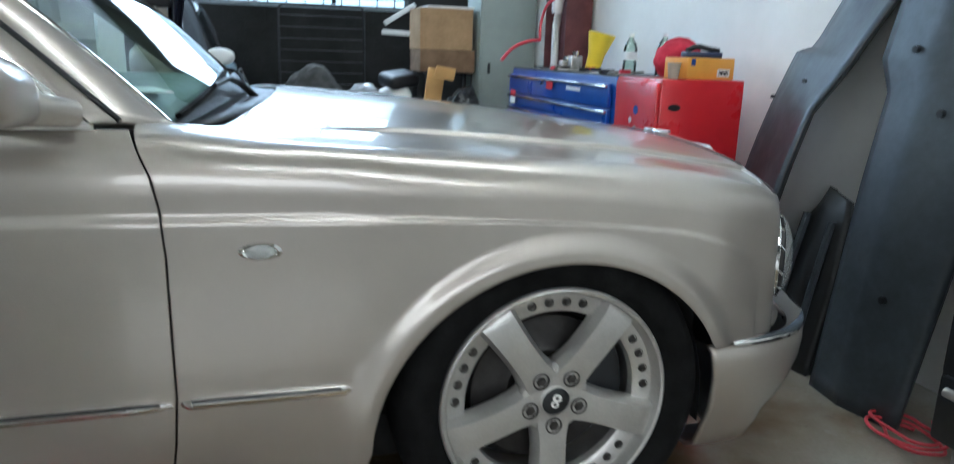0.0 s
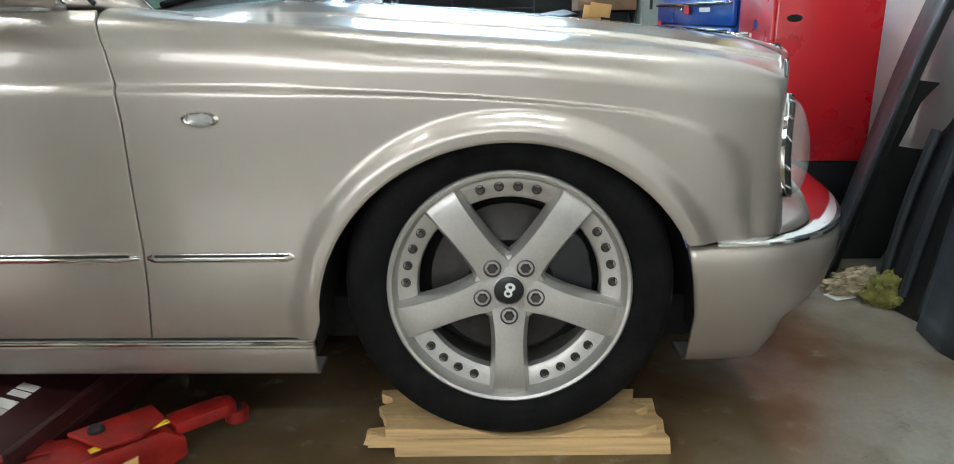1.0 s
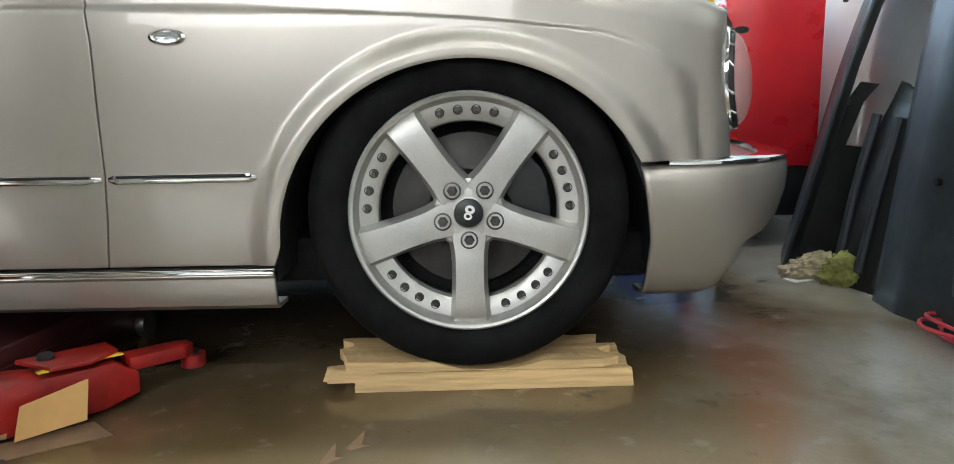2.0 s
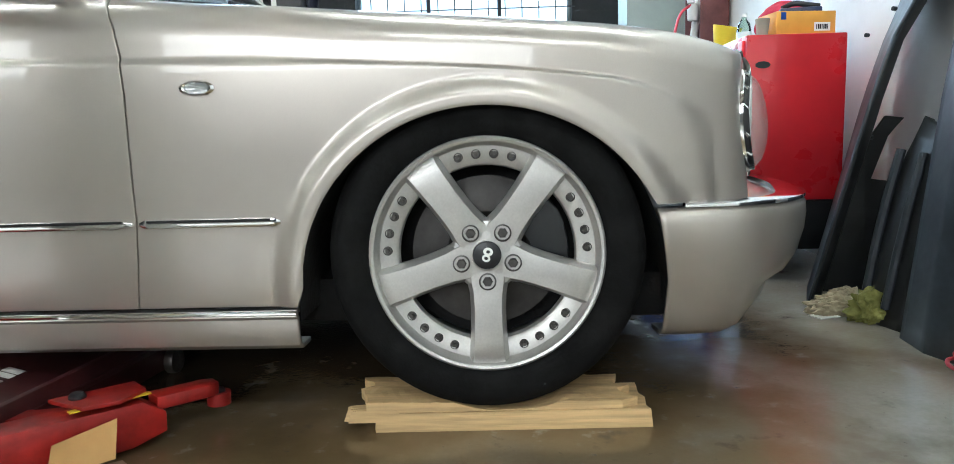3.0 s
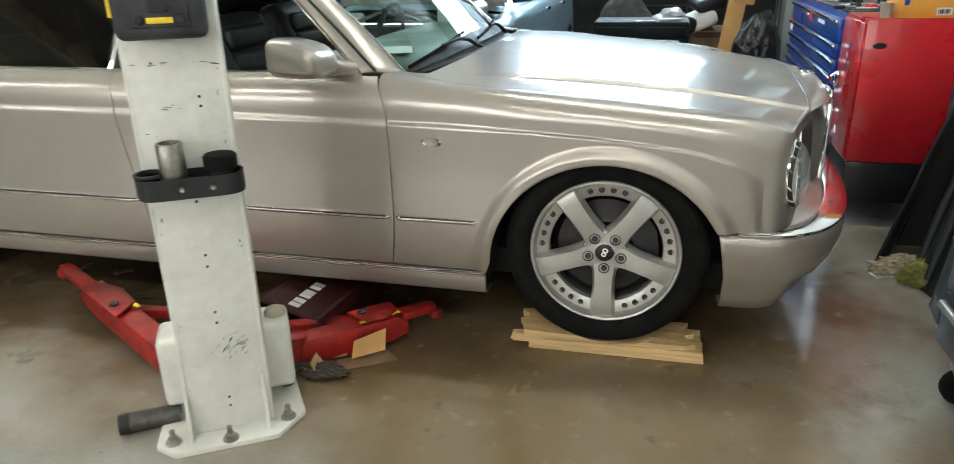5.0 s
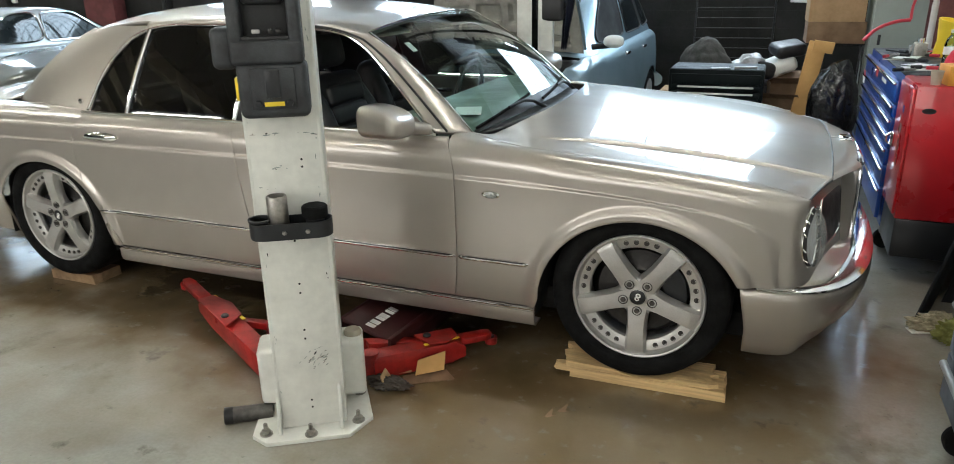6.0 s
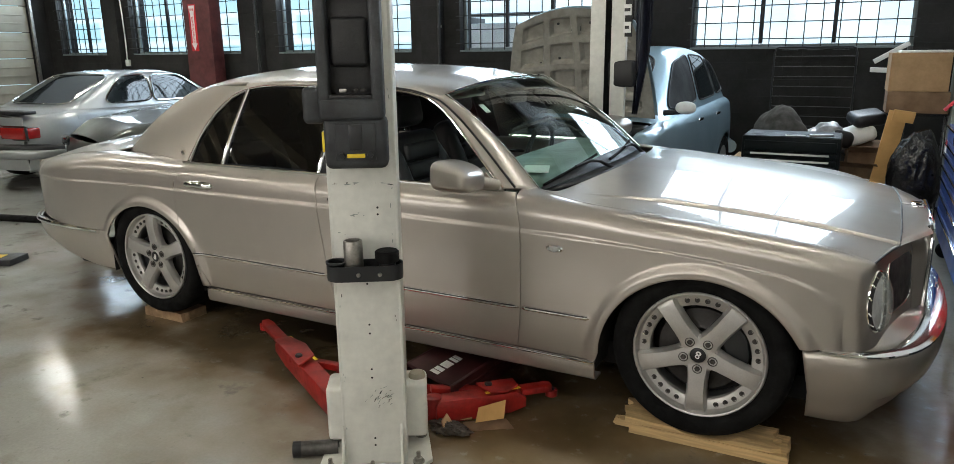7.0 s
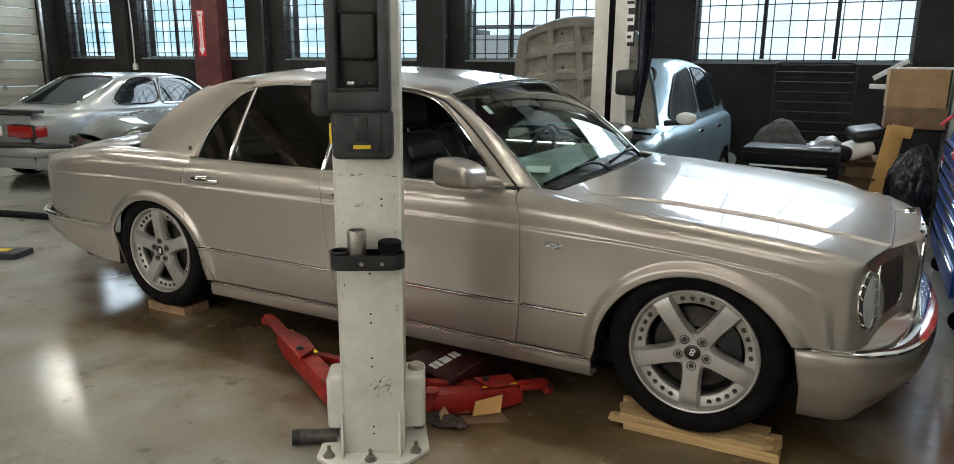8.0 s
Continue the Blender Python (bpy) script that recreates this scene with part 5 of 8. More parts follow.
    sheet("screen_band", frit, [0, .25, .5, .75, 1], [0.01 + 0.98 * i / 24 for i in range(25)], BLACK_PLASTIC, car, 0.0, "black printed band along the foot of the windscreen")
    # seam round the bonnet's nose
    for a, b in ((0.0, 1.0), (2.0, 1.0)):
        edge = [Vector(bonnet(1.0, a + (b - a) * k / 30)) + Vector((0.0022, 0, -0.001)) for k in range(31)]
        rod("bonnet_seam", [tuple(p) for p in edge], 0.0036, BLACK_PLASTIC, car, "dark seam at the bonnet's front edge", seg=6)
    # black strip drawn for the dark gap between door frame and front pillar
    for flip in (False, True):
        gap = [Vector(side_frame(u, 0.34)) + Vector((0, -0.001, 0)) for u in np.linspace(0.5, 1.0, 30)]
        rod("door_gap_strip", flip_pts([tuple(p) for p in gap]) if flip else [tuple(p) for p in gap], 0.0055, BLACK_PLASTIC, car, "thin black strip drawn for the frame gap")
    # screen seal and roof drip rail
    rod("windscreen_trim", [on_screen(u, 0.0, 0.004) for u in np.linspace(0, 1, 14)] + [on_screen(1, v, 0.006) for v in np.linspace(0, 1, 20)] + [on_screen(u, 1.0, 0.006) for u in np.linspace(1, 0, 14)], 0.005, CHROME, car, "chrome windscreen surround")
    rod("aerial", [(-2.55, CY + 0.1, 1.50), (-2.72, CY + 0.1, 1.60)], 0.003, BLACK_PLASTIC, car, "short black roof aerial")
    # cabin
    part("cabin_floor", box_bm((3.0, 1.6, 0.05), (-2.2, CY, 0.38), 0.01), UNDERSIDE, car)
    part("dashboard", box_bm((0.42, 1.5, 0.26), (-0.98, CY, 0.90), 0.07, seg=4), DASH, car, "grey-green dashboard")
    part("bulkhead", box_bm((0.06, 1.7, 0.75), (-0.82, CY, 0.60), 0.01), UNDERSIDE, car)
    part("parcel_shelf", box_bm((0.5, 1.4, 0.04), (-3.40, CY, 0.96), 0.01), TAN_TRIM, car)
    st = tube([(-1.26 + 0.03 * math.sin(a), CY + 0.38 + 0.19 * math.cos(a), 0.97 + 0.17 * math.sin(a)) for a in np.linspace(0, 2 * math.pi, 28)[:-1]], 0.015, 10, close=True)
    box_bm((0.05, 0.30, 0.05), (-1.25, CY + 0.38, 0.95), 0.015, bm=st)
    part("steering_wheel", st, LEATHER, car, "black leather steering wheel")
    # thin white sheet for the white sliver low behind the windscreen
    part("dash_white_sheet", box_bm((0.12, 0.20, 0.003), (0, 0, 0), 0, m=pose(-0.86, CY - 0.60, 1.036, 0, 0, 20)), PAPER, car, "thin white sheet lying on the dashboard")
    for y, x, lift in ((CY - 0.40, -1.50, 0.0), (CY + 0.40, -1.62, 0.0), (CY - 0.42, -2.75, 0.04), (CY + 0.42, -2.75, 0.04)):
        seat = part("seat", box_bm((0.55, 0.54, 0.20), (x + 0.10, y, 0.60), 0.08, seg=4), LEATHER, car, "black leather seat")
        part("backrest", box_bm((0.16, 0.50, 0.60), (0, 0, 0), 0.075, m=pose(x - 0.17, y, 0.86 + lift, 0, -12, 0), seg=4), LEATHER, seat)
        for s in (-1, 1):
            part("bolster", tube([(x - 0.02, y + s * 0.21, 0.68 + lift), (x - 0.10, y + s * 0.22, 0.92 + lift), (x - 0.19, y + s * 0.19, 1.10 + lift)], [0.05, 0.055, 0.03], 10, smooth=1), LEATHER, seat)
        for k in range(4):
            part("stitched_roll", box_bm((0.05, 0.32, 0.095), (0, 0, 0), 0.022, m=pose(x - 0.065 - 0.021 * k, y, 0.76 + 0.1 * k + lift, 0, -12, 0), seg=3), LEATHER, seat)
        part("headrest", box_bm((0.11, 0.28, 0.17), (0, 0, 0), 0.05, m=pose(x - 0.235, y, 1.265 + lift, 0, -10, 0), seg=4), LEATHER, seat)
        for dy in (-0.06, 0.06):
            part("headrest_post", tube([(x - 0.235, y + dy, 1.10 + lift), (x - 0.235, y + dy, 1.21 + lift)], 0.006, 6), CHROME, seat)
    part("rear_view_mirror", box_bm((0.03, 0.24, 0.065), (-1.235, CY - 0.02, 1.325), 0.014, seg=3), BLACK_PLASTIC, car, "black rear-view mirror")
    part("screen_sticker", box_bm((0.002, 0.05, 0.06), (0, 0, 0), 0, m=pose(-1.20, CY - 0.47, 1.30, 0, -50, 0)), PAPER, car, "small pale sticker inside the windscreen")
    for y in (CY - 0.46, CY + 0.46):
        part("sun_visor", box_bm((0.17, 0.42, 0.02), (0, 0, 0), 0.009, m=pose(-1.39, y, 1.375, 0, 12, 0)), TAN_TRIM, car, "pale folded sun visor")
    part("roof_lining", box_bm((1.5, 1.24, 0.02), (-2.15, CY, 1.40), 0.008), TAN_TRIM, car)
    # underbody and wheel wells
    part("underbody", box_bm((4.6, 1.62, 0.12), (-1.85, CY, 0.27), 0.03), UNDERSIDE, car)
    for cx in (HUB_F, HUB_R):
        for y0 in (-0.022, 2 * CY - 0.298):
            bm = bmesh.new()
            n = 20
            rows = []
            for y in (y0, y0 + 0.32):
                row = []
                for i in range(n + 1):
                    dx = 0.415 * math.cos(math.pi * i / n)
                    # drawn in behind the bumpers
                    tuck = (0.10 if cx == HUB_F else 0.04) * ease(0.30, 0.38, dx if cx == HUB_F else -dx) if y in (-0.022, 2 * CY + 0.022) else 0.0
                    row.append(bm.verts.new((cx + dx, y + tuck if y < CY else y - tuck, 0.33 + 0.405 * math.sin(math.pi * i / n))))
                rows.append(row)
            a, b = rows
            a2 = [bm.verts.new((a[0].co.x, a[0].co.y, 0.262)), bm.verts.new((a[-1].co.x, a[-1].co.y, 0.262))]
            b2 = [bm.verts.new((b[0].co.x, b[0].co.y, 0.262)), bm.verts.new((b[-1].co.x, b[-1].co.y, 0.262))]
            for i in range(n):
                bm.faces.new((a[i], a[i + 1], b[i + 1], b[i]))
            bm.faces.new((a2[0], a[0], b[0], b2[0])), bm.faces.new((a[-1], a2[1], b2[1], b[-1]))
            back = b if y0 < CY else a
            bb = b2 if y0 < CY else a2
            bm.faces.new([bb[0]] + back + [bb[1]])
            part("wheel_well", bm, UNDERSIDE, car)
    first = wheel(car)
    first.parent = car
    first.matrix_basis = pose(HUB_F, 0.0, HUB_ZF)
    def more(m):
        w = copy_thing(first, Matrix())
        w.parent = car
        w.matrix_basis = m
    # the spokes hang straight down at the front and stand up at the rear
    first.matrix_basis = pose(HUB_F, 0.0, HUB_ZF, 0, 180, 0)
    more(pose(HUB_R, 0.0, HUB_ZR, 0, -3, 0))
    more(pose(HUB_F, 2 * CY, HUB_ZF, 0, 0, 180))
    more(pose(HUB_R, 2 * CY, HUB_ZR, 0, 0, 180))
    return car


saloon = build_saloon()

# ---- the two-post lift ----
def lift_post(m, front):
    """A lift column; local -y is its outer face, x runs across it."""
    t = thing("lift_post", m, "off-white steel two-post lift column, scuffed and drilled" if front else "off-white steel lift column with an open inner channel", "car lift", "lift columns")
    W, D, Hh = (0.225 if front else 0.235), 0.26, 3.6
    c = prism([(-W / 2, 0.02), (W / 2, 0.02), (W / 2, Hh), (-W / 2, Hh)], 0.012, bevel=0.003)
    part("outer_face", c, WHITE_STEEL, t)
    for s in (-1, 1):
        part("side_web", box_bm((0.012, D, Hh - 0.02), (s * (W / 2 + 0.004), D / 2, Hh / 2 + 0.01), 0.003), WHITE_STEEL, t)
        part("inner_lip", box_bm((0.075 if front else 0.105, 0.012, Hh - 0.02), (s * (W / 2 - (0.028 if front else 0.043)), D + 0.004, Hh / 2 + 0.01), 0.003), WHITE_STEEL, t)
    part("channel_back", box_bm((0.10, 0.01, Hh - 0.1), (0, D - 0.07, Hh / 2), 0.003), UNDERSIDE, t)
    plate = [(-0.225, 0.02), (-0.17, 0.08), (0.13, 0.08), (0.22, -0.02), (0.20, -0.29), (-0.20, -0.29)]
    base = prism(plate, 0.018, pose(0, 0, 0.018, -90, 0, 0) @ Matrix.Diagonal((1, 1, -1, 1)), bevel=0.003)
    part("base_plate", base, WHITE_STEEL, t)
    for x in (-0.11, 0.115):
        part("gusset", prism([(0, 0.018), (-0.045, 0.018), (0, 0.19)], 0.012, pose(x - 0.006, 0, 0, 0, 0, 90), bevel=0.002), WHITE_STEEL, t)
    for x, y in ((-0.175, -0.02), (-0.01, -0.055), (0.165, 0.0), (0.175, 0.20), (-0.175, 0.20)):
        b = lathe([(0.0, 0.018), (0.024, 0.018), (0.024, 0.022), (0.016, 0.022), (0.0, 0.022)], 20, Matrix.Translation((x, y, 0)), axis="Z")
        lathe([(0.0165, 0.021), (0.0165, 0.036), (0.012, 0.039), (0.008, 0.039), (0.008, 0.062), (0.0, 0.064)], 6, Matrix.Translation((x, y, 0)), b, axis="Z")
        part("anchor_bolt", b, STEEL, t, "galvanised anchor bolt and nut")
    for z in (0.10, 0.13, 0.385, 0.42, 0.565, 0.60, 0.76, 1.02, 1.045):
        part("drilled_hole", lathe([(0.0, -0.0008), (0.004, -0.0008), (0.004, 0.002), (0, 0.002)], 12, Matrix.Translation((0.0 if z < 0.9 else 0.05, 0, z))), UNDERSIDE, t)
    # carriage low on the column
    car = part("carriage", box_bm((0.40, 0.15, 0.235), (0.004, 0.175, 0.1825), 0.02, seg=3), WHITE_STEEL, t, "off-white lift carriage block")
    for x in (-0.10, 0.165):
        part("pivot_pin", lathe([(0.0, 0.0), (0.034, 0.0), (0.034, 0.012), (0.028, 0.022), (0, 0.022)], 20, Matrix.Translation((x, 0.175, 0.298)), axis="Z"), TAN_TRIM, car)
    return t


def blotch(r, w, h):
    """A ragged flat patch in the plane of a column's face."""
    n = r.randint(7, 11)
    pts = []
    for i in range(n):
        a = 2 * math.pi * i / n
        k = r.uniform(0.45, 1.0)
        pts.append((math.cos(a) * w / 2 * k, math.sin(a) * h / 2 * k))
    return pts


def scuffs(post, seed):
    r = random.Random(seed)
    spots = []
    for x0, x1, z, n in ((-0.10, 0.10, 1.135, 9), (-0.10, 0.02, 1.02, 5), (-0.1, 0.1, 0.95, 3)):
        for k in range(n):
            spots.append((r.uniform(x0, x1), z + r.gauss(0, 0.004), r.choice((0.006, 0.01, 0.018, 0.03)), r.uniform(0.002, 0.007), r.uniform(-8, 8)))
    for k in range(30):
        spots.append((min(0.105, max(-0.105, r.gauss(0.04, 0.035))), abs(r.gauss(0.30, 0.022)), r.uniform(0.002, 0.005), r.uniform(0.008, 0.032), r.uniform(25, 70)))
    for k in range(20):
        spots.append((r.choice((-1, 1)) * r.uniform(0.095, 0.109), r.uniform(0.05, 1.5), r.uniform(0.002, 0.006), r.uniform(0.006, 0.03), r.uniform(-10, 10)))
    for x, z, w, h, turn in spots:
        part("scuff", prism(blotch(r, w, h), 0.001, pose(x, -0.0006, z, 0, turn, 0)), r.choice((BLACK_METAL, LOCKER_GREY, LOCKER_GREY, STEEL)), post, "dark scraped paint", smooth=False)


def control_box(post):
    """The moulded cover with its carved recess and switch shelf, high on the near column."""
    c = thing("lift_control_cover", post.matrix_world @ pose(-0.008, 0, 0.018), "dark grey moulded plastic lift control cover, dusty, on the column", "control box")
    # side cheeks and rails leave a real recess between them
    for x in (-0.0925, 0.0825):
        part("cheek", box_bm((0.04, 0.11, 0.40), (x, -0.055, 1.56), 0.012, seg=3), GREY_PLASTIC, c)
    part("upper_cover", box_bm((0.215, 0.11, 0.42), (-0.005, -0.055, 1.97), 0.014, seg=3), GREY_PLASTIC, c)
    part("lid", box_bm((0.165, 0.012, 0.13), (0.0, -0.112, 1.835), 0.005), BLACK_PLASTIC, c, "flat black hinged lid")
    part("lid_hinge", tube([(-0.082, -0.117, 1.767), (0.082, -0.117, 1.767)], 0.004, 8), BLACK_METAL, c)
    part("recess_back", box_bm((0.15, 0.05, 0.40), (-0.005, -0.035, 1.56), 0.006), BLACK_PLASTIC, c)
    part("moulded_hump", box_bm((0.125, 0.04, 0.16), (-0.005, -0.07, 1.60), 0.03, seg=4), BLACK_PLASTIC, c)
    part("switch_shelf", box_bm((0.14, 0.06, 0.012), (-0.005, -0.078, 1.425), 0.004), BLACK_PLASTIC, c)
    part("lower_rail", box_bm((0.215, 0.112, 0.075), (-0.005, -0.056, 1.385), 0.014, seg=3), GREY_PLASTIC, c)
    for x, w in ((-0.03, 0.024), (0.012, 0.012), (0.036, 0.016)):
        part("switch", box_bm((w, 0.012, 0.012), (x, -0.10, 1.445), 0.003), ALLOY if w > 0.02 else DULL_STEEL, c, "small bright switch")
    part("lower_cover", box_bm((0.212, 0.10, 0.175), (0.003, -0.05, 1.27), 0.022, seg=3), GREY_PLASTIC, c)
    part("front_pad", box_bm((0.135, 0.008, 0.125), (0.003, -0.101, 1.275), 0.012, seg=3), GREY_PLASTIC, c)
    part("dark_slot", box_bm((0.044, 0.006, 0.085), (0.003, -0.106, 1.29), 0.004), BLACK_METAL, c)
    part("yellow_label", box_bm((0.06, 0.003, 0.014), (0.003, -0.1066, 1.229), 0.001), YELLOW, c, "small yellow label")
    for x in (-0.044, 0.050):
        part("knob", lathe([(0.0, -0.116), (0.009, -0.115), (0.011, -0.100), (0, -0.100)], 16, Matrix.Translation((x, 0, 1.231))), BLACK_METAL, c)
    part("side_box", box_bm((0.075, 0.10, 0.125), (-0.135, -0.02, 1.395), 0.02, seg=3), GREY_PLASTIC, c)
    part("side_label", box_bm((0.016, 0.05, 0.07), (-0.108, -0.02, 1.27), 0.002), YELLOW, c, "yellow warning label")


def adapter_holder(post):
    h = thing("adapter_holder", post.matrix_world.copy(), "black steel holder bolted to the column, two lift adapters in it", "holder")
    def stadium(r, half, n=10):
        pts = [(half + r * math.cos(a), r * math.sin(a)) for a in np.linspace(-math.pi / 2, math.pi / 2, n)]
        return pts + [(-half + r * math.cos(a), r * math.sin(a)) for a in np.linspace(math.pi / 2, 3 * math.pi / 2, n)]
    lay = pose(0, -0.052, 0.806, 90, 0, 0)
    part("tray", prism(stadium(0.050, 0.085), 0.006, lay @ Matrix.Translation((0, -0.006, 0))), BLACK_METAL, h)
    band = bmesh.new()
    outer, inner = stadium(0.051, 0.085), stadium(0.0465, 0.085)
    rows = [[band.verts.new((x, -0.052 + y, z)) for x, y in ring] for ring, z in ((outer, 0.806), (outer, 0.856), (inner, 0.856), (inner, 0.812))]
    for p, q in zip(rows, rows[1:] + rows[:1]):
        for k in range(len(p)):
            band.faces.new((p[k], p[(k + 1) % len(p)], q[(k + 1) % len(p)], q[k]))
    part("band", band, BLACK_METAL, h)
    part("left_hook", lathe([(0.036, 0.0), (0.040, 0.003), (0.040, 0.010), (0.033, 0.010), (0.033, 0.0)], 24, Matrix.Translation((-0.098, -0.055, 0.857)), axis="Z", close=True), BLACK_METAL, h)
    for x in (-0.02, 0.055):
        part("bolt", lathe([(0.0, -0.112), (0.006, -0.111), (0.008, -0.103), (0, -0.103)], 12, Matrix.Translation((x, 0, 0.826))), STEEL, h)
    a = thing("lift_adapter", h.matrix_world @ pose(-0.038, -0.06, 0.813), "worn bare steel lift adapter standing in the holder", "lift adapter")
    part("sleeve", lathe([(0.031, 0.0), (0.034, 0.004), (0.034, 0.125), (0.031, 0.13), (0.026, 0.13), (0.024, 0.02), (0.0, 0.02)], 28, axis="Z"), STEEL, a)
    b = thing("lift_adapter", h.matrix_world @ pose(0.08, -0.06, 0.813), "black rubber-topped lift adapter in the holder", "lift adapter")
    part("stem", lathe([(0.0, 0.0), (0.03, 0.0), (0.03, 0.05), (0, 0.05)], 24, axis="Z"), BLACK_METAL, b)
    part("pad", lathe([(0.0, 0.05), (0.04, 0.05), (0.043, 0.056), (0.043, 0.085), (0.038, 0.09), (0, 0.09)], 28, axis="Z"), RUBBER, b)


def lift_arm(post, a, b, lab, spread=0.16):
    """A telescopic red arm from a pivot a to its pad at b: a broad outer beam, a thinner side member, and a sliding inner beam."""
    A, B = Vector(a), Vector(b)
    d = B - A
    L = d.length
    yaw = math.degrees(math.atan2(d.y, d.x))
    slope = math.degrees(math.atan2(d.z, math.hypot(d.x, d.y)))
    R = pose(0, 0, 0, 0, -slope, 0)
    M = post.matrix_world.inverted() @ pose(*a, 0, 0, yaw)
    outer = prism([(0.0, -0.03), (L * 0.56, -0.02), (L * 0.68, 0.0), (L * 0.68, 0.045), (L * 0.60, 0.078), (0.02, 0.078), (0.0, 0.06)], 0.085, R @ Matrix.Translation((0, -0.048, 0)), bevel=0.004)
    t = part("arm", outer, RED_PAINT, post, lab)
    t.matrix_basis = M
    side = [(0.02, spread), (L * 0.30, spread * 0.62), (L * 0.48, 0.045), (L * 0.50, 0.015), (L * 0.30, spread * 0.62 - 0.05), (0.02, spread - 0.055)]
    part("side_member", prism(side, 0.03, R @ pose(0, 0, 0.040, 90, 0, 0) @ Matrix.Diagonal((1, 1, -1, 1)), bevel=0.003), RED_PAINT, t)
    part("side_wall", box_bm((L * 0.32, 0.012, 0.07), (0, 0, 0), 0.002, m=R @ pose(L * 0.16, spread * 0.80, 0.035, 0, 0, math.degrees(math.atan2(-spread * 0.38, L * 0.30)))), RED_PAINT, t)
    part("head_plate", prism([(L * 0.34, -0.055), (L * 0.40, 0.05), (L * 0.52, 0.062), (L * 0.63, 0.02), (L * 0.63, -0.055)], 0.010, R @ pose(0, 0, 0.089, 90, 0, 0), bevel=0.003), RED_PAINT, t)
    part("yellow_stripe", box_bm((L * 0.27, 0.016, 0.003), (0, 0, 0), 0, m=R @ pose(L * 0.50, -0.035, 0.0905, 0, 0, 3)), YELLOW, t, "worn yellow stripe")
    part("yellow_stripe", box_bm((L * 0.10, 0.012, 0.003), (0, 0, 0), 0, m=R @ pose(L * 0.47, 0.03, 0.0905, 0, 0, 6)), YELLOW, t, "worn yellow stripe")
    part("lock_pin", lathe([(0.0, 0.0), (0.018, 0.0), (0.018, 0.016), (0.012, 0.022), (0, 0.022)], 16, R @ Matrix.Translation((L * 0.42, 0.02, 0.089)), axis="Z"), BLACK_METAL, t)
    inner = prism([(0.0, -0.03), (L * 0.20, -0.03), (L * 0.24, -0.018), (L * 0.24, 0.018), (L * 0.20, 0.03), (0.0, 0.03)], 0.03, R @ pose(L * 0.66, 0, 0.045, 90, 0, 0), bevel=0.003)
    part("inner_beam", inner, RED_PAINT, t)
    part("inner_rail", box_bm((L * 0.20, 0.012, 0.012), (L * 0.78, 0.024, 0.052), 0.002, m=R), RED_PAINT, t)
    part("end_ring", lathe([(0.016, 0.0), (0.028, 0.0), (0.028, 0.030), (0.016, 0.030)], 24, R @ Matrix.Translation((L * 0.91, 0, 0.014)), axis="Z", close=True), RED_PAINT, t)
    part("pad_cup", lathe([(0.0, 0.0), (0.0155, 0.0), (0.0155, 0.034), (0.012, 0.038), (0, 0.038)], 20, R @ Matrix.Translation((L * 0.91, 0, 0.015)), axis="Z"), BLACK_METAL, t)
    part("pivot_boss", lathe([(0.0, -0.02), (0.036, -0.02), (0.036, 0.086), (0.03, 0.09), (0, 0.09)], 24, axis="Z"), RED_PAINT, t)
    return t


POST = lift_post(pose(-1.064, -0.72, 0, 0, 0, 32), True)
scuffs(POST, 3)
control_box(POST)
adapter_holder(POST)
FAR_POST = lift_post(pose(-1.27, 2.72, 0, 0, 0, 194), False)
lift_arm(POST, (-1.05, -0.31, 0.035), (-0.62, 0.13, 0.02), "red steel arm with worn yellow edging, swung under the sill")
lift_arm(POST, (-1.36, -0.53, 0.04), (-2.42, 0.05, 0.09), "red steel arm reaching back under the sill", -0.20)
lift_arm(FAR_POST, (-0.955, 2.34, 0.045), (-0.665, 1.74, 0.02), "red steel arm under the far sill")
lift_arm(FAR_POST, (-1.33, 2.40, 0.05), (-2.33, 1.90, 0.10), "red steel arm reaching back under the far sill")


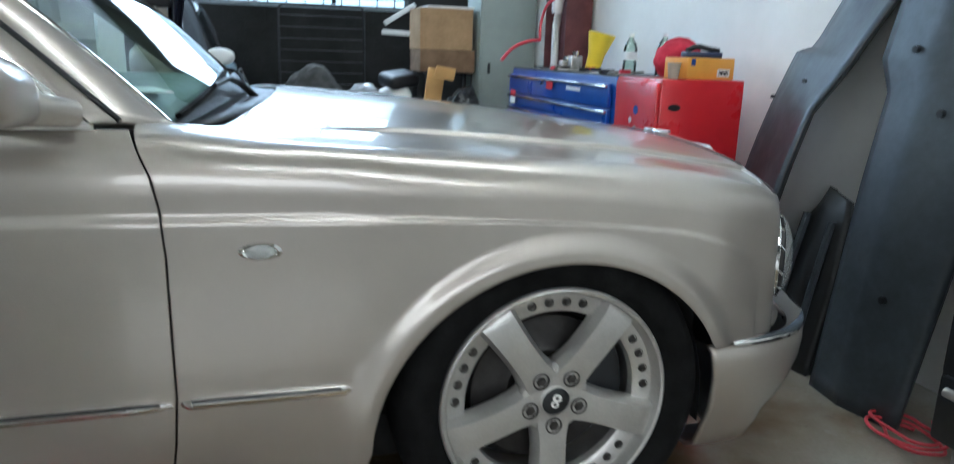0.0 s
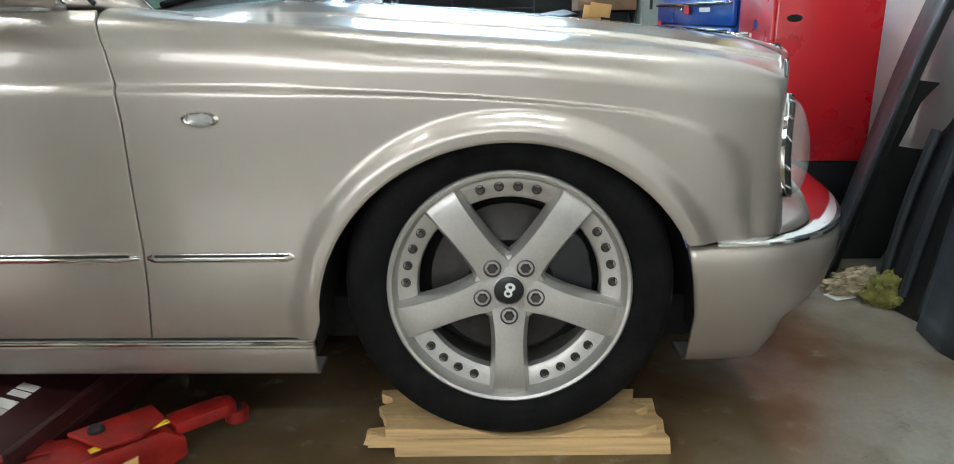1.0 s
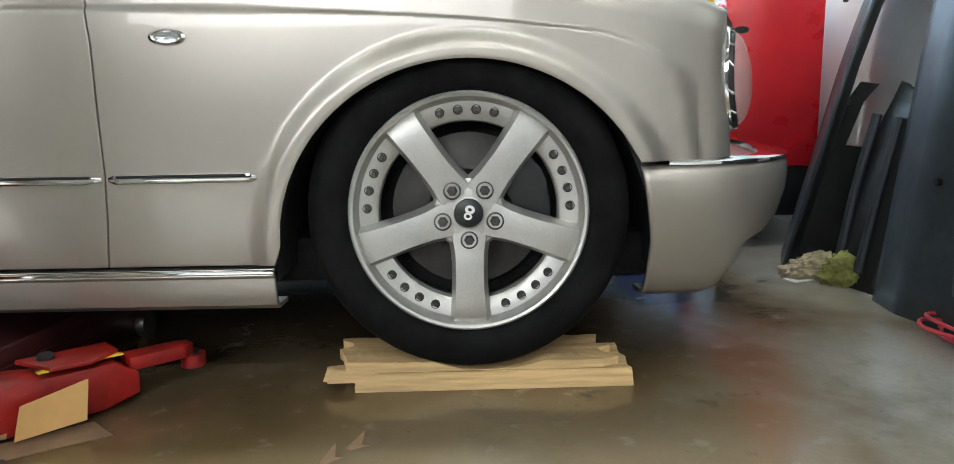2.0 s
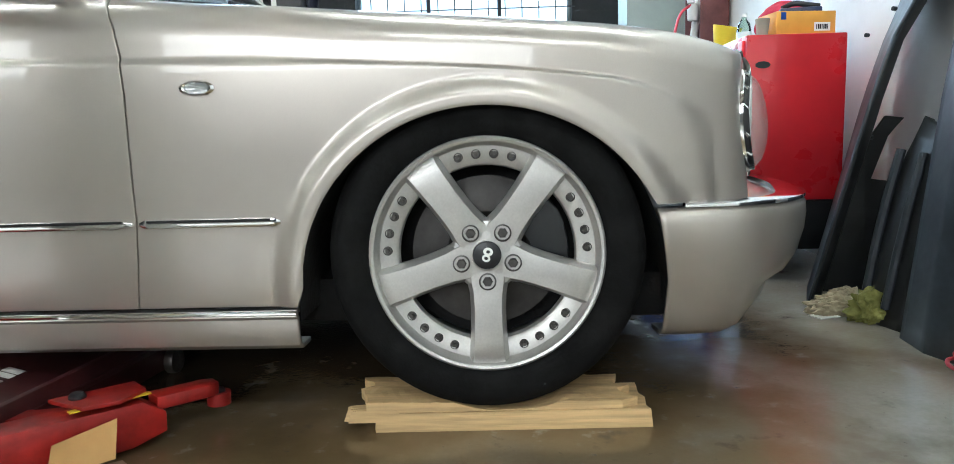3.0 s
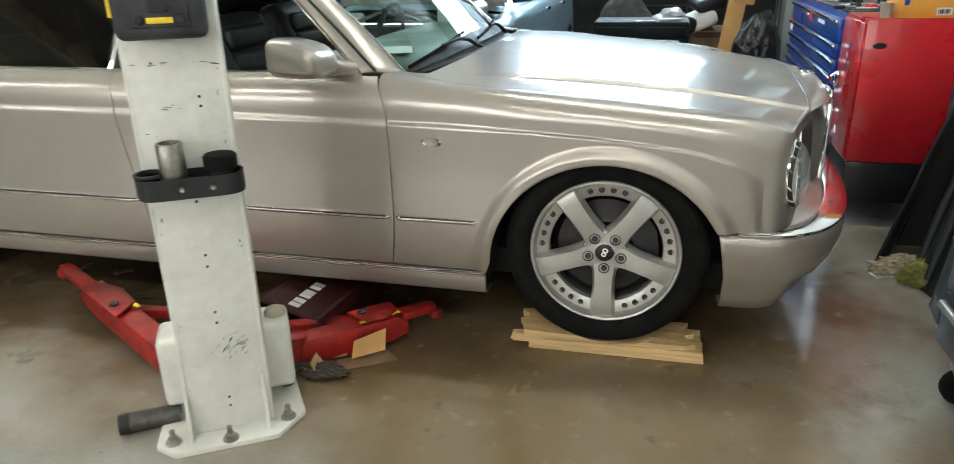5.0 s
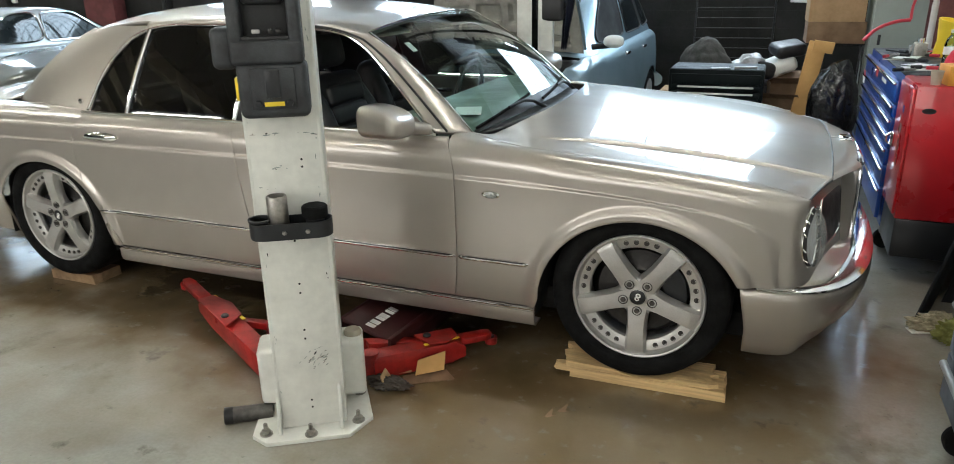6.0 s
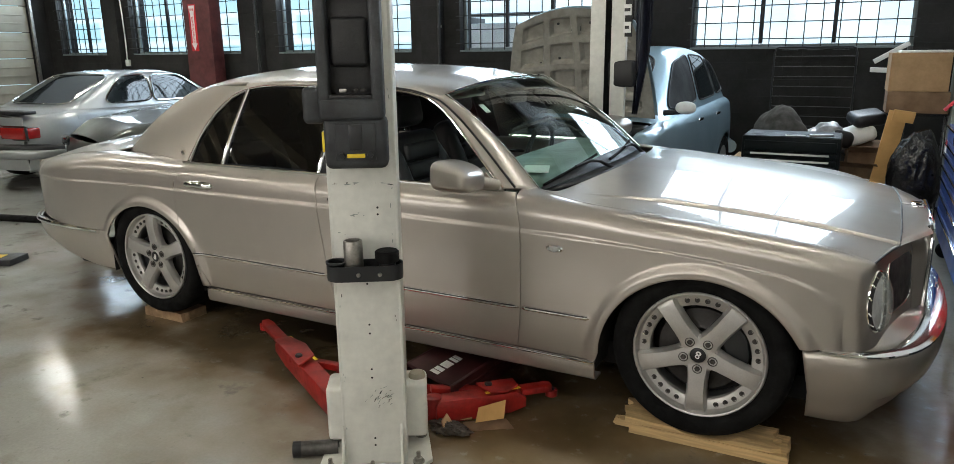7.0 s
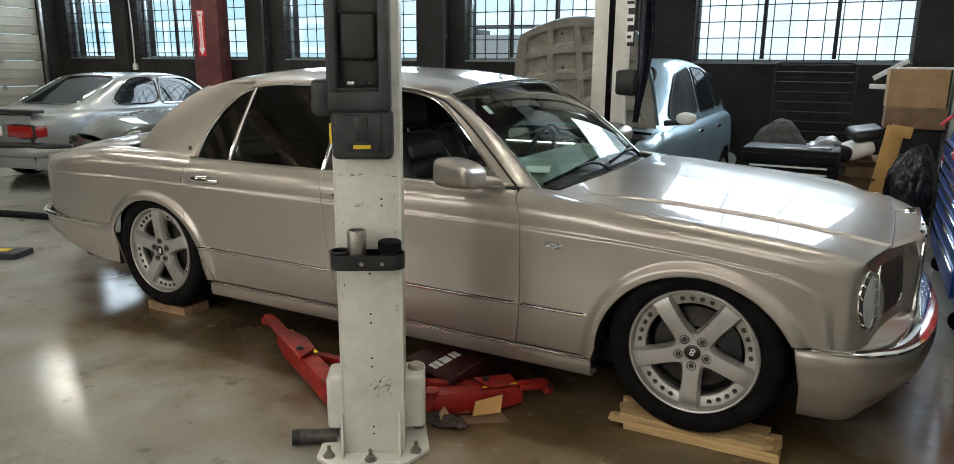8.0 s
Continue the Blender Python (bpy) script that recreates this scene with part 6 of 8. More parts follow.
def far_post_fittings():
    """What hangs on the far column: a black guard, printed labels and a dark plastic sheet."""
    M = pose(-1.06, 2.50, 0)
    g = thing("column_guard", M @ pose(-0.05, 0.02, 1.40), "black rubber guard block on the far column", "guard")
    part("pad", box_bm((0.19, 0.10, 0.19), (0, 0, 0), 0.02, seg=3), BLACK_PLASTIC, g)
    part("strap", box_bm((0.21, 0.02, 0.03), (0, 0.055, 0.0), 0.004), BLACK_METAL, g)
    l = thing("lift_label", M @ pose(-0.02, -0.012, 1.66), "black and white printed lift instruction labels", "label")
    part("backing", box_bm((0.085, 0.004, 0.62), (0, 0, 0.31), 0.002), BLACK_METAL, l)
    for k in range(5):
        part("printed_field", box_bm((0.068, 0.002, 0.075), (0, -0.0032, 0.065 + 0.12 * k), 0), SIGN_WHITE, l, "pale printed field", smooth=False)
        part("printed_bar", box_bm((0.030 + 0.012 * (k % 3), 0.002, 0.022), (0.004, -0.0054, 0.065 + 0.12 * k), 0), BLACK_METAL, l, "dark printed bar", smooth=False)
    c = thing("plastic_sheet", M @ pose(0.05, 0.10, 1.10), "dark navy plastic sheet hung beside the column", "sheet")
    def drape(u, v):
        z = 1.5 * v
        w = 0.085 + 0.05 * math.sin(2.2 * v + 0.4) - 0.07 * (1 - v) ** 3
        x = (u - 0.5) * w + 0.05 * math.sin(3.0 * v) - 0.02
        return (x, 0.03 * math.sin(u * 9 + v * 3) + 0.02 * math.sin(v * 11 + u * 4), z)
    sheet("drape", drape, [i / 16 for i in range(17)], [i / 30 for i in range(31)], NAVY_SHEET, c, 0.003, middle=(0, 1, 1))


far_post_fittings()


def trolley_jack():
    """A maroon low jack lying under the sill, with a lettered top plate."""
    j = thing("trolley_jack", pose(-1.14, 0.16, 0, 0, 0, 84), "dark maroon trolley jack under the car, pale mark on its plate", "trolley jack")
    part("top_plate", box_bm((0.62, 0.30, 0.02), (0, 0, 0.12), 0.004, m=pose(0, 0, 0, 12, 0, 0)), DARK_RED_TRAY, j)
    part("side_plate", box_bm((0.70, 0.02, 0.12), (0, -0.16, 0.075), 0.006), DARK_RED_TRAY, j)
    part("side_plate", box_bm((0.70, 0.02, 0.12), (0, 0.16, 0.075), 0.006), DARK_RED_TRAY, j)
    for x in (-0.3, 0.3):
        for y in (-0.185, 0.185):
            part("wheel", lathe([(0.0, -0.012), (0.035, -0.012), (0.037, -0.006), (0.037, 0.012), (0, 0.012)], 20, Matrix.Translation((x, y, 0.037))), STEEL, j)
    x = -0.27
    for w in (0.035, 0.04, 0.03, 0.045, 0.03, 0.035):
        part("bar_mark", box_bm((w * 0.72, 0.045, 0.002), (x, 0.02, 0.1312), 0, m=pose(0, 0, 0, 12, 0, 0)), SIGN_WHITE, j, "pale printed bar")
        x += w


trolley_jack()


def plank_stack():
    p = thing("wood_plank", pose(0.02, 0.055, 0, 0, 0, 1), "split pine plank under the front tyre", "wood block")
    r = random.Random(4)
    def plank(x0, x1, y0, y1, z0, z1, rough_l, rough_r):
        bm = bmesh.new()
        n = 7
        rows = []
        for i in range(n + 1):
            y = y0 + (y1 - y0) * i / n
            a, b = x0 + r.uniform(0, rough_l), x1 - r.uniform(0, rough_r)
            rows.append([bm.verts.new(c) for c in ((a, y, z0), (b, y, z0), (b - r.uniform(0, 0.012), y, z1), (a + r.uniform(0, rough_l * 0.6), y, z1))])
        for p0, p1 in zip(rows, rows[1:]):
            for k in range(4):
                l = (k + 1) % 4
                bm.faces.new((p0[k], p0[l], p1[l], p1[k]))
        bm.faces.new(rows[0]), bm.faces.new(rows[-1])
        return bm
    def pressed(x0, x1, y0, y1, z0, z1):
        """A split board with ragged ends, pressed down where the tyre stands on it."""
        bm = bmesh.new()
        rows = []
        n = 44
        for i in range(10):
            y = y0 + (y1 - y0) * i / 9
            a, b = x0 + r.uniform(0.0, 0.035), x1 - r.uniform(0.0, 0.045)
            lo, hi = [], []
            for k in range(n + 1):
                x = a + (b - a) * k / n
                dip = 0.400 - math.sqrt(0.357**2 - (x - 0.02) ** 2) if abs(x - 0.02) < 0.3 else 1.0
                z = min(z1 - 0.006 * (k / n) + r.uniform(-0.0012, 0.0012), max(z0 + 0.002, dip))
                lo.append(bm.verts.new((x, y, z0)))
                hi.append(bm.verts.new((x, y, z)))
            rows.append((lo, hi))
        for (a0, a1), (b0, b1) in zip(rows, rows[1:]):
            for k in range(n):
                bm.faces.new((a1[k], a1[k + 1], b1[k + 1], b1[k]))
                bm.faces.new((a0[k], a0[k + 1], b0[k + 1], b0[k]))
            bm.faces.new((a0[0], a1[0], b1[0], b0[0])), bm.faces.new((a0[n], a1[n], b1[n], b0[n]))
        for lo, hi in (rows[0], rows[-1]):
            for k in range(n):
                bm.faces.new((lo[k], lo[k + 1], hi[k + 1], hi[k]))
        return bm
    part("board", plank(-0.29, 0.345, -0.065, 0.11, 0.0, 0.043, 0.03, 0.004), WOOD, p, smooth=False)
    part("split_board", pressed(-0.335, 0.315, -0.060, 0.12, 0.044, 0.068), WOOD, p, smooth=False)
    part("splinter", plank(-0.36, -0.22, -0.062, -0.02, 0.022, 0.05, 0.03, 0.05), WOOD, p, smooth=False)
    q = thing("wood_plank", pose(-3.165, 0.09, 0), "pine plank under the rear tyre, shade put into its colour", "wood block")
    part("board", plank(-0.22, 0.14, -0.06, 0.12, 0.0, 0.054, 0.02, 0.01), SHADED_WOOD, q, smooth=False)
    for x in (0.0, -3.165):
        s = thing("wood_plank", pose(x, 2 * CY - 0.1, 0), "pine plank under the far tyre", "wood block")
        part("board", plank(-0.3, 0.3, -0.1, 0.1, 0.0, 0.044 if x == 0 else 0.054, 0.02, 0.02), WOOD, s, smooth=False)


plank_stack()


def crumpled(name, at, size, mat, seed, lab, cat, squash=0.5, freq=5.0, fold=1.0):
    """A heap of cloth: a dented, folded dome."""
    bm = bmesh.new()
    bmesh.ops.create_icosphere(bm, subdivisions=5, radius=1)
    off = Vector((seed * 3.7, seed * 1.3, seed * 2.1))
    for v in bm.verts:
        d = v.co.normalized()
        n = noise.noise(d * freq * 0.35 + off) * 0.35 + fold * (abs(noise.noise(d * freq + off)) * 0.35 + abs(noise.noise(d * freq * 2.3 + off)) * 0.12)
        r = 0.72 + n
        p = Vector((d.x * size[0] * r, d.y * size[1] * r, d.z * size[2] * r))
        p.z = max(p.z, -size[2] * squash)
        v.co = p + Vector((0, 0, size[2] * squash))
    t = thing(name, pose(*at), lab, cat)
    part("folds", bm, mat, t, angle=80)
    return t


def floor_scraps():
    c = thing("cardboard_scrap", pose(-0.95, -0.30, 0, 0, 0, 36), "torn flap of a brown cardboard box beside the lift base", "cardboard")
    part("flap", prism([(-0.03, 0.01), (0.08, 0.0), (0.10, 0.06), (0.09, 0.075), (-0.05, 0.085)], 0.005, pose(0, 0.015, 0.01, -26, 0, 8)), CARD, c, smooth=False)
    part("flap", prism([(0.09, 0.0), (0.215, 0.015), (0.225, 0.095), (0.105, 0.065)], 0.005, pose(0, 0.0, 0.012, -14, 0, -6)), CARD_ORANGE, c, smooth=False)
    part("flap", prism([(-0.06, 0), (0.02, 0.0), (0.01, 0.07), (-0.045, 0.06)], 0.005, pose(-0.01, -0.03, 0.004, -30, 0, 55)), CARD, c, smooth=False)
    part("flap", prism([(0.02, -0.02), (0.25, -0.03), (0.23, 0.05), (0.04, 0.05)], 0.004, pose(0, -0.035, 0.003, -86, 0, 0)), CARD_DARK, c, smooth=False)
    crumpled("oily_rag", (-0.955, -0.345, 0.0), (0.11, 0.06, 0.035), OILY, 31, "dark brown oily rag heaped in the cardboard", "rag", 0.3, 4.0)
    p = thing("pipe_offcut", pose(-1.33, -0.755, 0.034, 0, 0, 34), "short dark steel pipe lying by the base plate", "pipe")
    part("pipe_wall", lathe([(0.031, -0.09), (0.031, 0.085), (0.0265, 0.085), (0.0265, -0.09)], 28, axis="X", close=True), DARK_BOLT, p)
    part("rim_band", lathe([(0.033, -0.095), (0.033, -0.065), (0.031, -0.062), (0.0275, -0.095)], 28, axis="X", close=True), BLACK_METAL, p)
    for x, y, s in ((-0.26, -0.33, 1.0), (-0.22, -0.28, 0.7)):
        leaf = thing("dry_leaf", pose(x, y, 0.003, 0, 0, 40 * s), "small dry brown leaf curled on the floor", "leaf")
        part("blade", prism([(-0.02, 0), (0.0, 0.012), (0.03, 0.03), (0.012, 0.0), (0.035, -0.008), (0.0, -0.012)], 0.003, pose(0, 0, 0, -60, 0, 0)), CARD_DARK, leaf, smooth=False)
    w = thing("white_card", pose(1.165, 0.935, 0.003, 0, 0, 20), "scrap of white card on the floor", "card")
    part("card", box_bm((0.085, 0.06, 0.003), (0, 0, 0)), PAPER, w, smooth=False)


floor_scraps()
crumpled("rag", (1.245, 0.975, 0.0), (0.13, 0.07, 0.07), BEIGE_CLOTH, 2, "crumpled beige rag on the floor", "rag", 0.3)
crumpled("rag", (1.325, 0.875, 0.0), (0.12, 0.09, 0.10), OLIVE_CLOTH, 5, "crumpled olive green cloth on the floor", "rag", 0.3)


def air_hose():
    h = thing("air_hose", pose(0, 0, 0), "loose loops of red air hose on the floor", "hose")
    r = random.Random(8)
    pts = [(1.27, 0.50, 0.012), (1.30, 0.40, 0.012), (1.345, 0.33, 0.014)]
    for k in range(26):
        a = k * 0.75
        pts.append((1.30 + 0.085 * math.cos(a) + r.uniform(-0.03, 0.03), 0.24 + 0.12 * math.sin(a) + r.uniform(-0.03, 0.03), 0.010 + 0.0016 * k))
    part("hose_line", tube(pts, 0.0055, 8, smooth=2), RED_HOSE, h)


air_hose()


# ---- body panels leaning on the white wall ----
def leaning_panel(name, rows, thick, mat, lab, extra=None):
    """A curved sheet through rows of points, from its foot to its top."""
    t = thing(name, pose(*rows[0][0]), lab, "body panel", "loose body panels")
    o = Vector(rows[0][0])
    n = 24
    def fn(u, v):
        f = u * (len(rows) - 1)
        k = min(int(f), len(rows) - 2)
        g = f - k
        a = [Vector(p) - o for p in rows[k]]
        b = [Vector(p) - o for p in rows[k + 1]]
        line = [p.lerp(q, g) for p, q in zip(a, b)]
        h = v * (len(line) - 1)
        i = min(int(h), len(line) - 2)
        return tuple(line[i].lerp(line[i + 1], h - i))
    sheet("skin", fn, [i / n for i in range(n + 1)], [i / 12 for i in range(13)], mat, t, thick, angle=30, middle=(3, 0, 0.5))
    return t


def panels():
    # rows: far edge, fold, near edge; the foot is at the floor
    far = [(1.395, 1.575, 0.0), (1.465, 1.560, 0.30), (1.530, 1.545, 0.60), (1.565, 1.530, 0.77), (1.610, 1.490, 0.98), (1.635, 1.455, 1.10), (1.652, 1.425, 1.19), (1.655, 1.325, 1.21), (1.660, 1.255, 1.32), (1.666, 1.170, 1.45), (1.670, 1.080, 1.62), (1.673, 0.990, 1.85)]
    near = [(1.176, 1.105, 0.0), (1.226, 1.045, 0.30), (1.278, 0.990, 0.60), (1.315, 0.985, 0.75), (1.372, 0.975, 0.95), (1.400, 0.905, 1.06), (1.425, 0.855, 1.15), (1.432, 0.845, 1.18), (1.475, 0.800, 1.30), (1.525, 0.750, 1.43), (1.590, 0.690, 1.62), (1.640, 0.660, 1.85)]
    rows = []
    for p, q in zip(far, near):
        p, q = Vector(p), Vector(q)
        fold = p.lerp(q, 0.28) + Vector((-0.018, -0.012, 0.0))
        rows.append([tuple(p), tuple(fold), tuple(p.lerp(q, 0.64) + Vector((-0.010, -0.006, 0))), tuple(q)])
    a = leaning_panel("body_panel", rows, 0.014, PANEL_GREY, "dark grey bare metal body panel leaning on the white wall")
    o = Vector(rows[0][0])
    def back_fold(u, v):
        f = u * (len(near) - 1)
        k = min(int(f), len(near) - 2)
        p = Vector(near[k]).lerp(Vector(near[k + 1]), f - k) - o
        return tuple(p + Vector((0.05 * v + 0.004, 0.035 * v - 0.004 * math.sin(v * math.pi), 0.0)))
    sheet("return_edge", back_fold, [i / 33 for i in range(34)], [0, 0.1, 0.5, 0.9, 1], PANEL_BLACK, a, 0.006, "black folded return edge", middle=(3, 1, 0.5))
    for y, z in ((1.10, 1.07), (1.26, 1.0), (1.07, 0.62)):
        part("hole", lathe([(0, -0.002), (0.008, -0.001), (0.008, 0.012), (0, 0.012)], 12, pose(1.36 + 0.17 * (z - 0.6) - o.x, y - o.y, z, 0, 0, -65)), BLACK_METAL, a)
    part("flange", prism([(0.02, 0.0), (0.155, 0.58), (0.185, 0.60), (0.25, 0.70), (0.325, 0.69), (0.26, 0.62), (0.20, 0.45), (0.34, 0.435), (0.25, 0.11), (0.20, 0.0)], 0.012, Matrix.Translation((-0.09, -0.24, 0)), bevel=0.003), PANEL_BLACK, a, "black folded flange")
    b = leaning_panel("body_panel", [
        [(1.275, 0.66, 0.0), (1.255, 0.50, 0.0), (1.30, 0.30, 0.0)],
        [(1.31, 0.66, 0.30), (1.285, 0.50, 0.30), (1.335, 0.28, 0.30)],
        [(1.36, 0.655, 0.75), (1.33, 0.49, 0.75), (1.39, 0.25, 0.75)],
        [(1.40, 0.645, 1.05), (1.37, 0.48, 1.05), (1.43, 0.22, 1.05)],
        [(1.42, 0.71, 1.16), (1.385, 0.50, 1.16), (1.45, 0.20, 1.16)],
        [(1.45, 0.69, 1.38), (1.42, 0.47, 1.38), (1.49, 0.18, 1.38)],
        [(1.57, 0.64, 1.95), (1.55, 0.42, 1.95), (1.63, 0.16, 1.95)],
    ], 0.02, PANEL_GREY, "large dark grey body side panel leaning upright on the wall")
    for y, z in ((0.585, 0.62), (0.55, 1.19), (0.43, 0.40), (0.40, 1.0)):
        x = 1.262 + 0.113 * z + (0.03 if y > 0.55 else 0.0)
        part("hole", lathe([(0, -0.002), (0.012, -0.001), (0.012, 0.012), (0, 0.012)], 14, pose(x - b.location.x - 0.012, y - b.location.y, z, 0, 0, -90)), BLACK_METAL, b)
    c = leaning_panel("body_panel", [
        [(1.32, 1.00, 0.0), (1.28, 0.86, 0.0), (1.31, 0.72, 0.0)],
        [(1.36, 0.995, 0.22), (1.32, 0.86, 0.22), (1.35, 0.72, 0.22)],
        [(1.40, 0.985, 0.44), (1.375, 0.87, 0.44), (1.39, 0.73, 0.44)],
        [(1.44, 0.965, 0.57), (1.415, 0.88, 0.62), (1.42, 0.75, 0.60)],
        [(1.46, 0.945, 0.61), (1.45, 0.89, 0.69), (1.44, 0.78, 0.655)],
    ], 0.03, PANEL_BLACK, "black pressed body panel standing between the larger ones")
    o = Vector((1.32, 1.00, 0.0))
    part("pressed_rib", tube([Vector((1.30, 0.93, 0.06)) - o, Vector((1.345, 0.935, 0.34)) - o, Vector((1.40, 0.93, 0.58)) - o], 0.016, 8, smooth=1), PANEL_GREY, c)
    part("pressed_rib", tube([Vector((1.295, 0.79, 0.06)) - o, Vector((1.335, 0.79, 0.30)) - o, Vector((1.40, 0.80, 0.57)) - o], 0.014, 8, smooth=1), PANEL_GREY, c)


panels()


# ---- tool cabinets ----
def drawer_cabinet(m, w, d, h, foot, drawers, mat, handle_mat, lab, handle="lip", casters=True, lid=True, plain=0):
    """A drawer cabinet; its front looks to local -y and its middle foot is the origin."""
    t = thing("tool_cabinet", m, lab, "tool cabinet")
    part("body", box_bm((w, d - 0.02, h - foot), (0, 0.01, foot + (h - foot) / 2), 0.008), mat, t)
    z = h - 0.03
    for i, dh in enumerate(drawers):
        z -= dh
        dr = part("drawer", box_bm((w - 0.05, 0.024, dh - 0.010), (0, -d / 2 + 0.0, z + dh / 2), 0.006), mat, t)
        if i < plain:
            continue
        if handle == "lip":
            part("pull", box_bm((w - (0.16 if plain else 0.06), 0.02, 0.016), (0, -d / 2 - 0.018, z + dh - 0.020), 0.005), handle_mat, dr, "bright aluminium drawer pull")
        else:
            part("pull", tube([(-w / 2 + 0.06, -d / 2 - 0.028, z + dh - 0.035), (w / 2 - 0.06, -d / 2 - 0.028, z + dh - 0.035)], 0.013, 12), handle_mat, dr, "round silver drawer pull")
    if lid:
        part("top_mat", box_bm((w - 0.02, d - 0.03, 0.008), (0, 0.005, h + 0.004), 0.003), GREY_PLASTIC, t)
    if casters:
        for x in (-w / 2 + 0.09, w / 2 - 0.09):
            for y in (-d / 2 + 0.07, d / 2 - 0.07):
                c = part("caster", lathe([(0.0, -0.018), (0.055, -0.018), (0.062, -0.010), (0.062, 0.010), (0.055, 0.018), (0, 0.018)], 24, Matrix.Translation((x, y, 0.062)), axis="X"), RUBBER, t, "black rubber caster")
                part("fork", box_bm((0.06, 0.07, max(0.02, foot - 0.10)), (x, y, foot - max(0.02, foot - 0.10) / 2), 0.004), STEEL, c)
    return t


blue = drawer_cabinet(pose(1.30, 2.84, 0, 0, 0, -90), 1.64, 0.46, 1.045, 0.16, (0.13, 0.085, 0.085, 0.085, 0.11, 0.13, 0.19), BLUE_BOX, CHROME, "blue enamelled wide drawer cabinet with bright pulls, cluttered top")
for lx, lz, lm in ((-0.66, 0.88, SIGN_RED), (-0.665, 0.835, SIGN_WHITE), (0.02, 0.965, SIGN_RED)):
    part("sticker", box_bm((0.10 if lm is SIGN_RED else 0.10, 0.002, 0.045), (lx, -0.2565, lz), 0), lm, blue, "small printed sticker", smooth=False)
for i in range(6):
    part("bar_mark", box_bm((0.026, 0.002, 0.022), (0.30 + 0.034 * i, -0.2565, 0.965), 0), SIGN_WHITE, blue, "pale printed bar", smooth=False)
part("lock", lathe([(0.0, -0.012), (0.012, -0.012), (0.014, 0.0), (0, 0.0)], 18, Matrix.Translation((-0.12, -0.245, 0.97))), CHROME, blue)


def side_locker():
    t = thing("side_locker", pose(1.295, 1.78, 0.352), "tall red enamelled side locker hung on the blue cabinet, chipped", "tool cabinet")
    part("body", box_bm((0.42, 0.435, 0.70), (0.0, 0, 0.35), 0.007), RED_BOX, t)
    d = part("door", box_bm((0.016, 0.40, 0.66), (-0.216, 0, 0.35), 0.005), RED_BOX, t)
    part("latch", box_bm((0.02, 0.05, 0.085), (-0.23, 0.14, 0.36), 0.006), CHROME, d, "bright latch plate")
    part("latch_grip", tube([(-0.242, 0.14, 0.33), (-0.26, 0.14, 0.345), (-0.26, 0.14, 0.375), (-0.242, 0.14, 0.39)], 0.006, 8), CHROME, d)
    for z, m, s in ((0.55, BLUE_BOX, 0.045), (0.45, STEEL, 0.055), (0.50, SIGN_WHITE, 0.03)):
        part("sticker", lathe([(0, -0.0005), (s * 0.5, -0.0005), (s * 0.5, 0.002), (0, 0.002)], 16, pose(-0.2245, -0.02 + (0.05 if m is SIGN_WHITE else 0), z, 0, 0, -90)), m, t, "round faded sticker", smooth=False)
    part("chip_mark", lathe([(0, -0.0005), (0.022, -0.0005), (0.015, 0.001), (0, 0.001)], 9, pose(-0.14, -0.2178, 0.575) @ Matrix.Diagonal((1.5, 1, 0.7, 1))), BLACK_METAL, t, "dark chipped paint", smooth=False)


side_locker()
part("lower_case", box_bm((0.42, 0.43, 0.215), (1.30, 1.785, 0.2425), 0.01), BLACK_METAL, blue, "black base under the red locker").matrix_parent_inverse = blue.matrix_world.inverted()
drawer_cabinet(pose(1.305, -0.295, 0, 0, 0, -90), 0.62, 0.46, 1.02, 0.17, (0.13, 0.10, 0.08, 0.09, 0.22, 0.18), BLACK_METAL, ALLOY, "black roller cabinet with round silver drawer pulls", "round")
drawer_cabinet(pose(-0.055, 4.33, 0.0), 0.80, 0.50, 0.805, 0.14, (0.095, 0.058, 0.062, 0.14, 0.14), material("black_green_enamel", (0.006, 0.009, 0.010), 0.5, vary=0.2, spec=0.12), WHITE_STEEL, "black drawer cabinet with bright pulls under a deep lid", plain=1)


def lathe_thing(name, at, prof, mat, lab, cat, m=None, extra=None):
    t = thing(name, pose(*at) if m is None else m, lab, cat)
    part("shell", lathe(prof, 28, axis="Z"), mat, t)
    return t


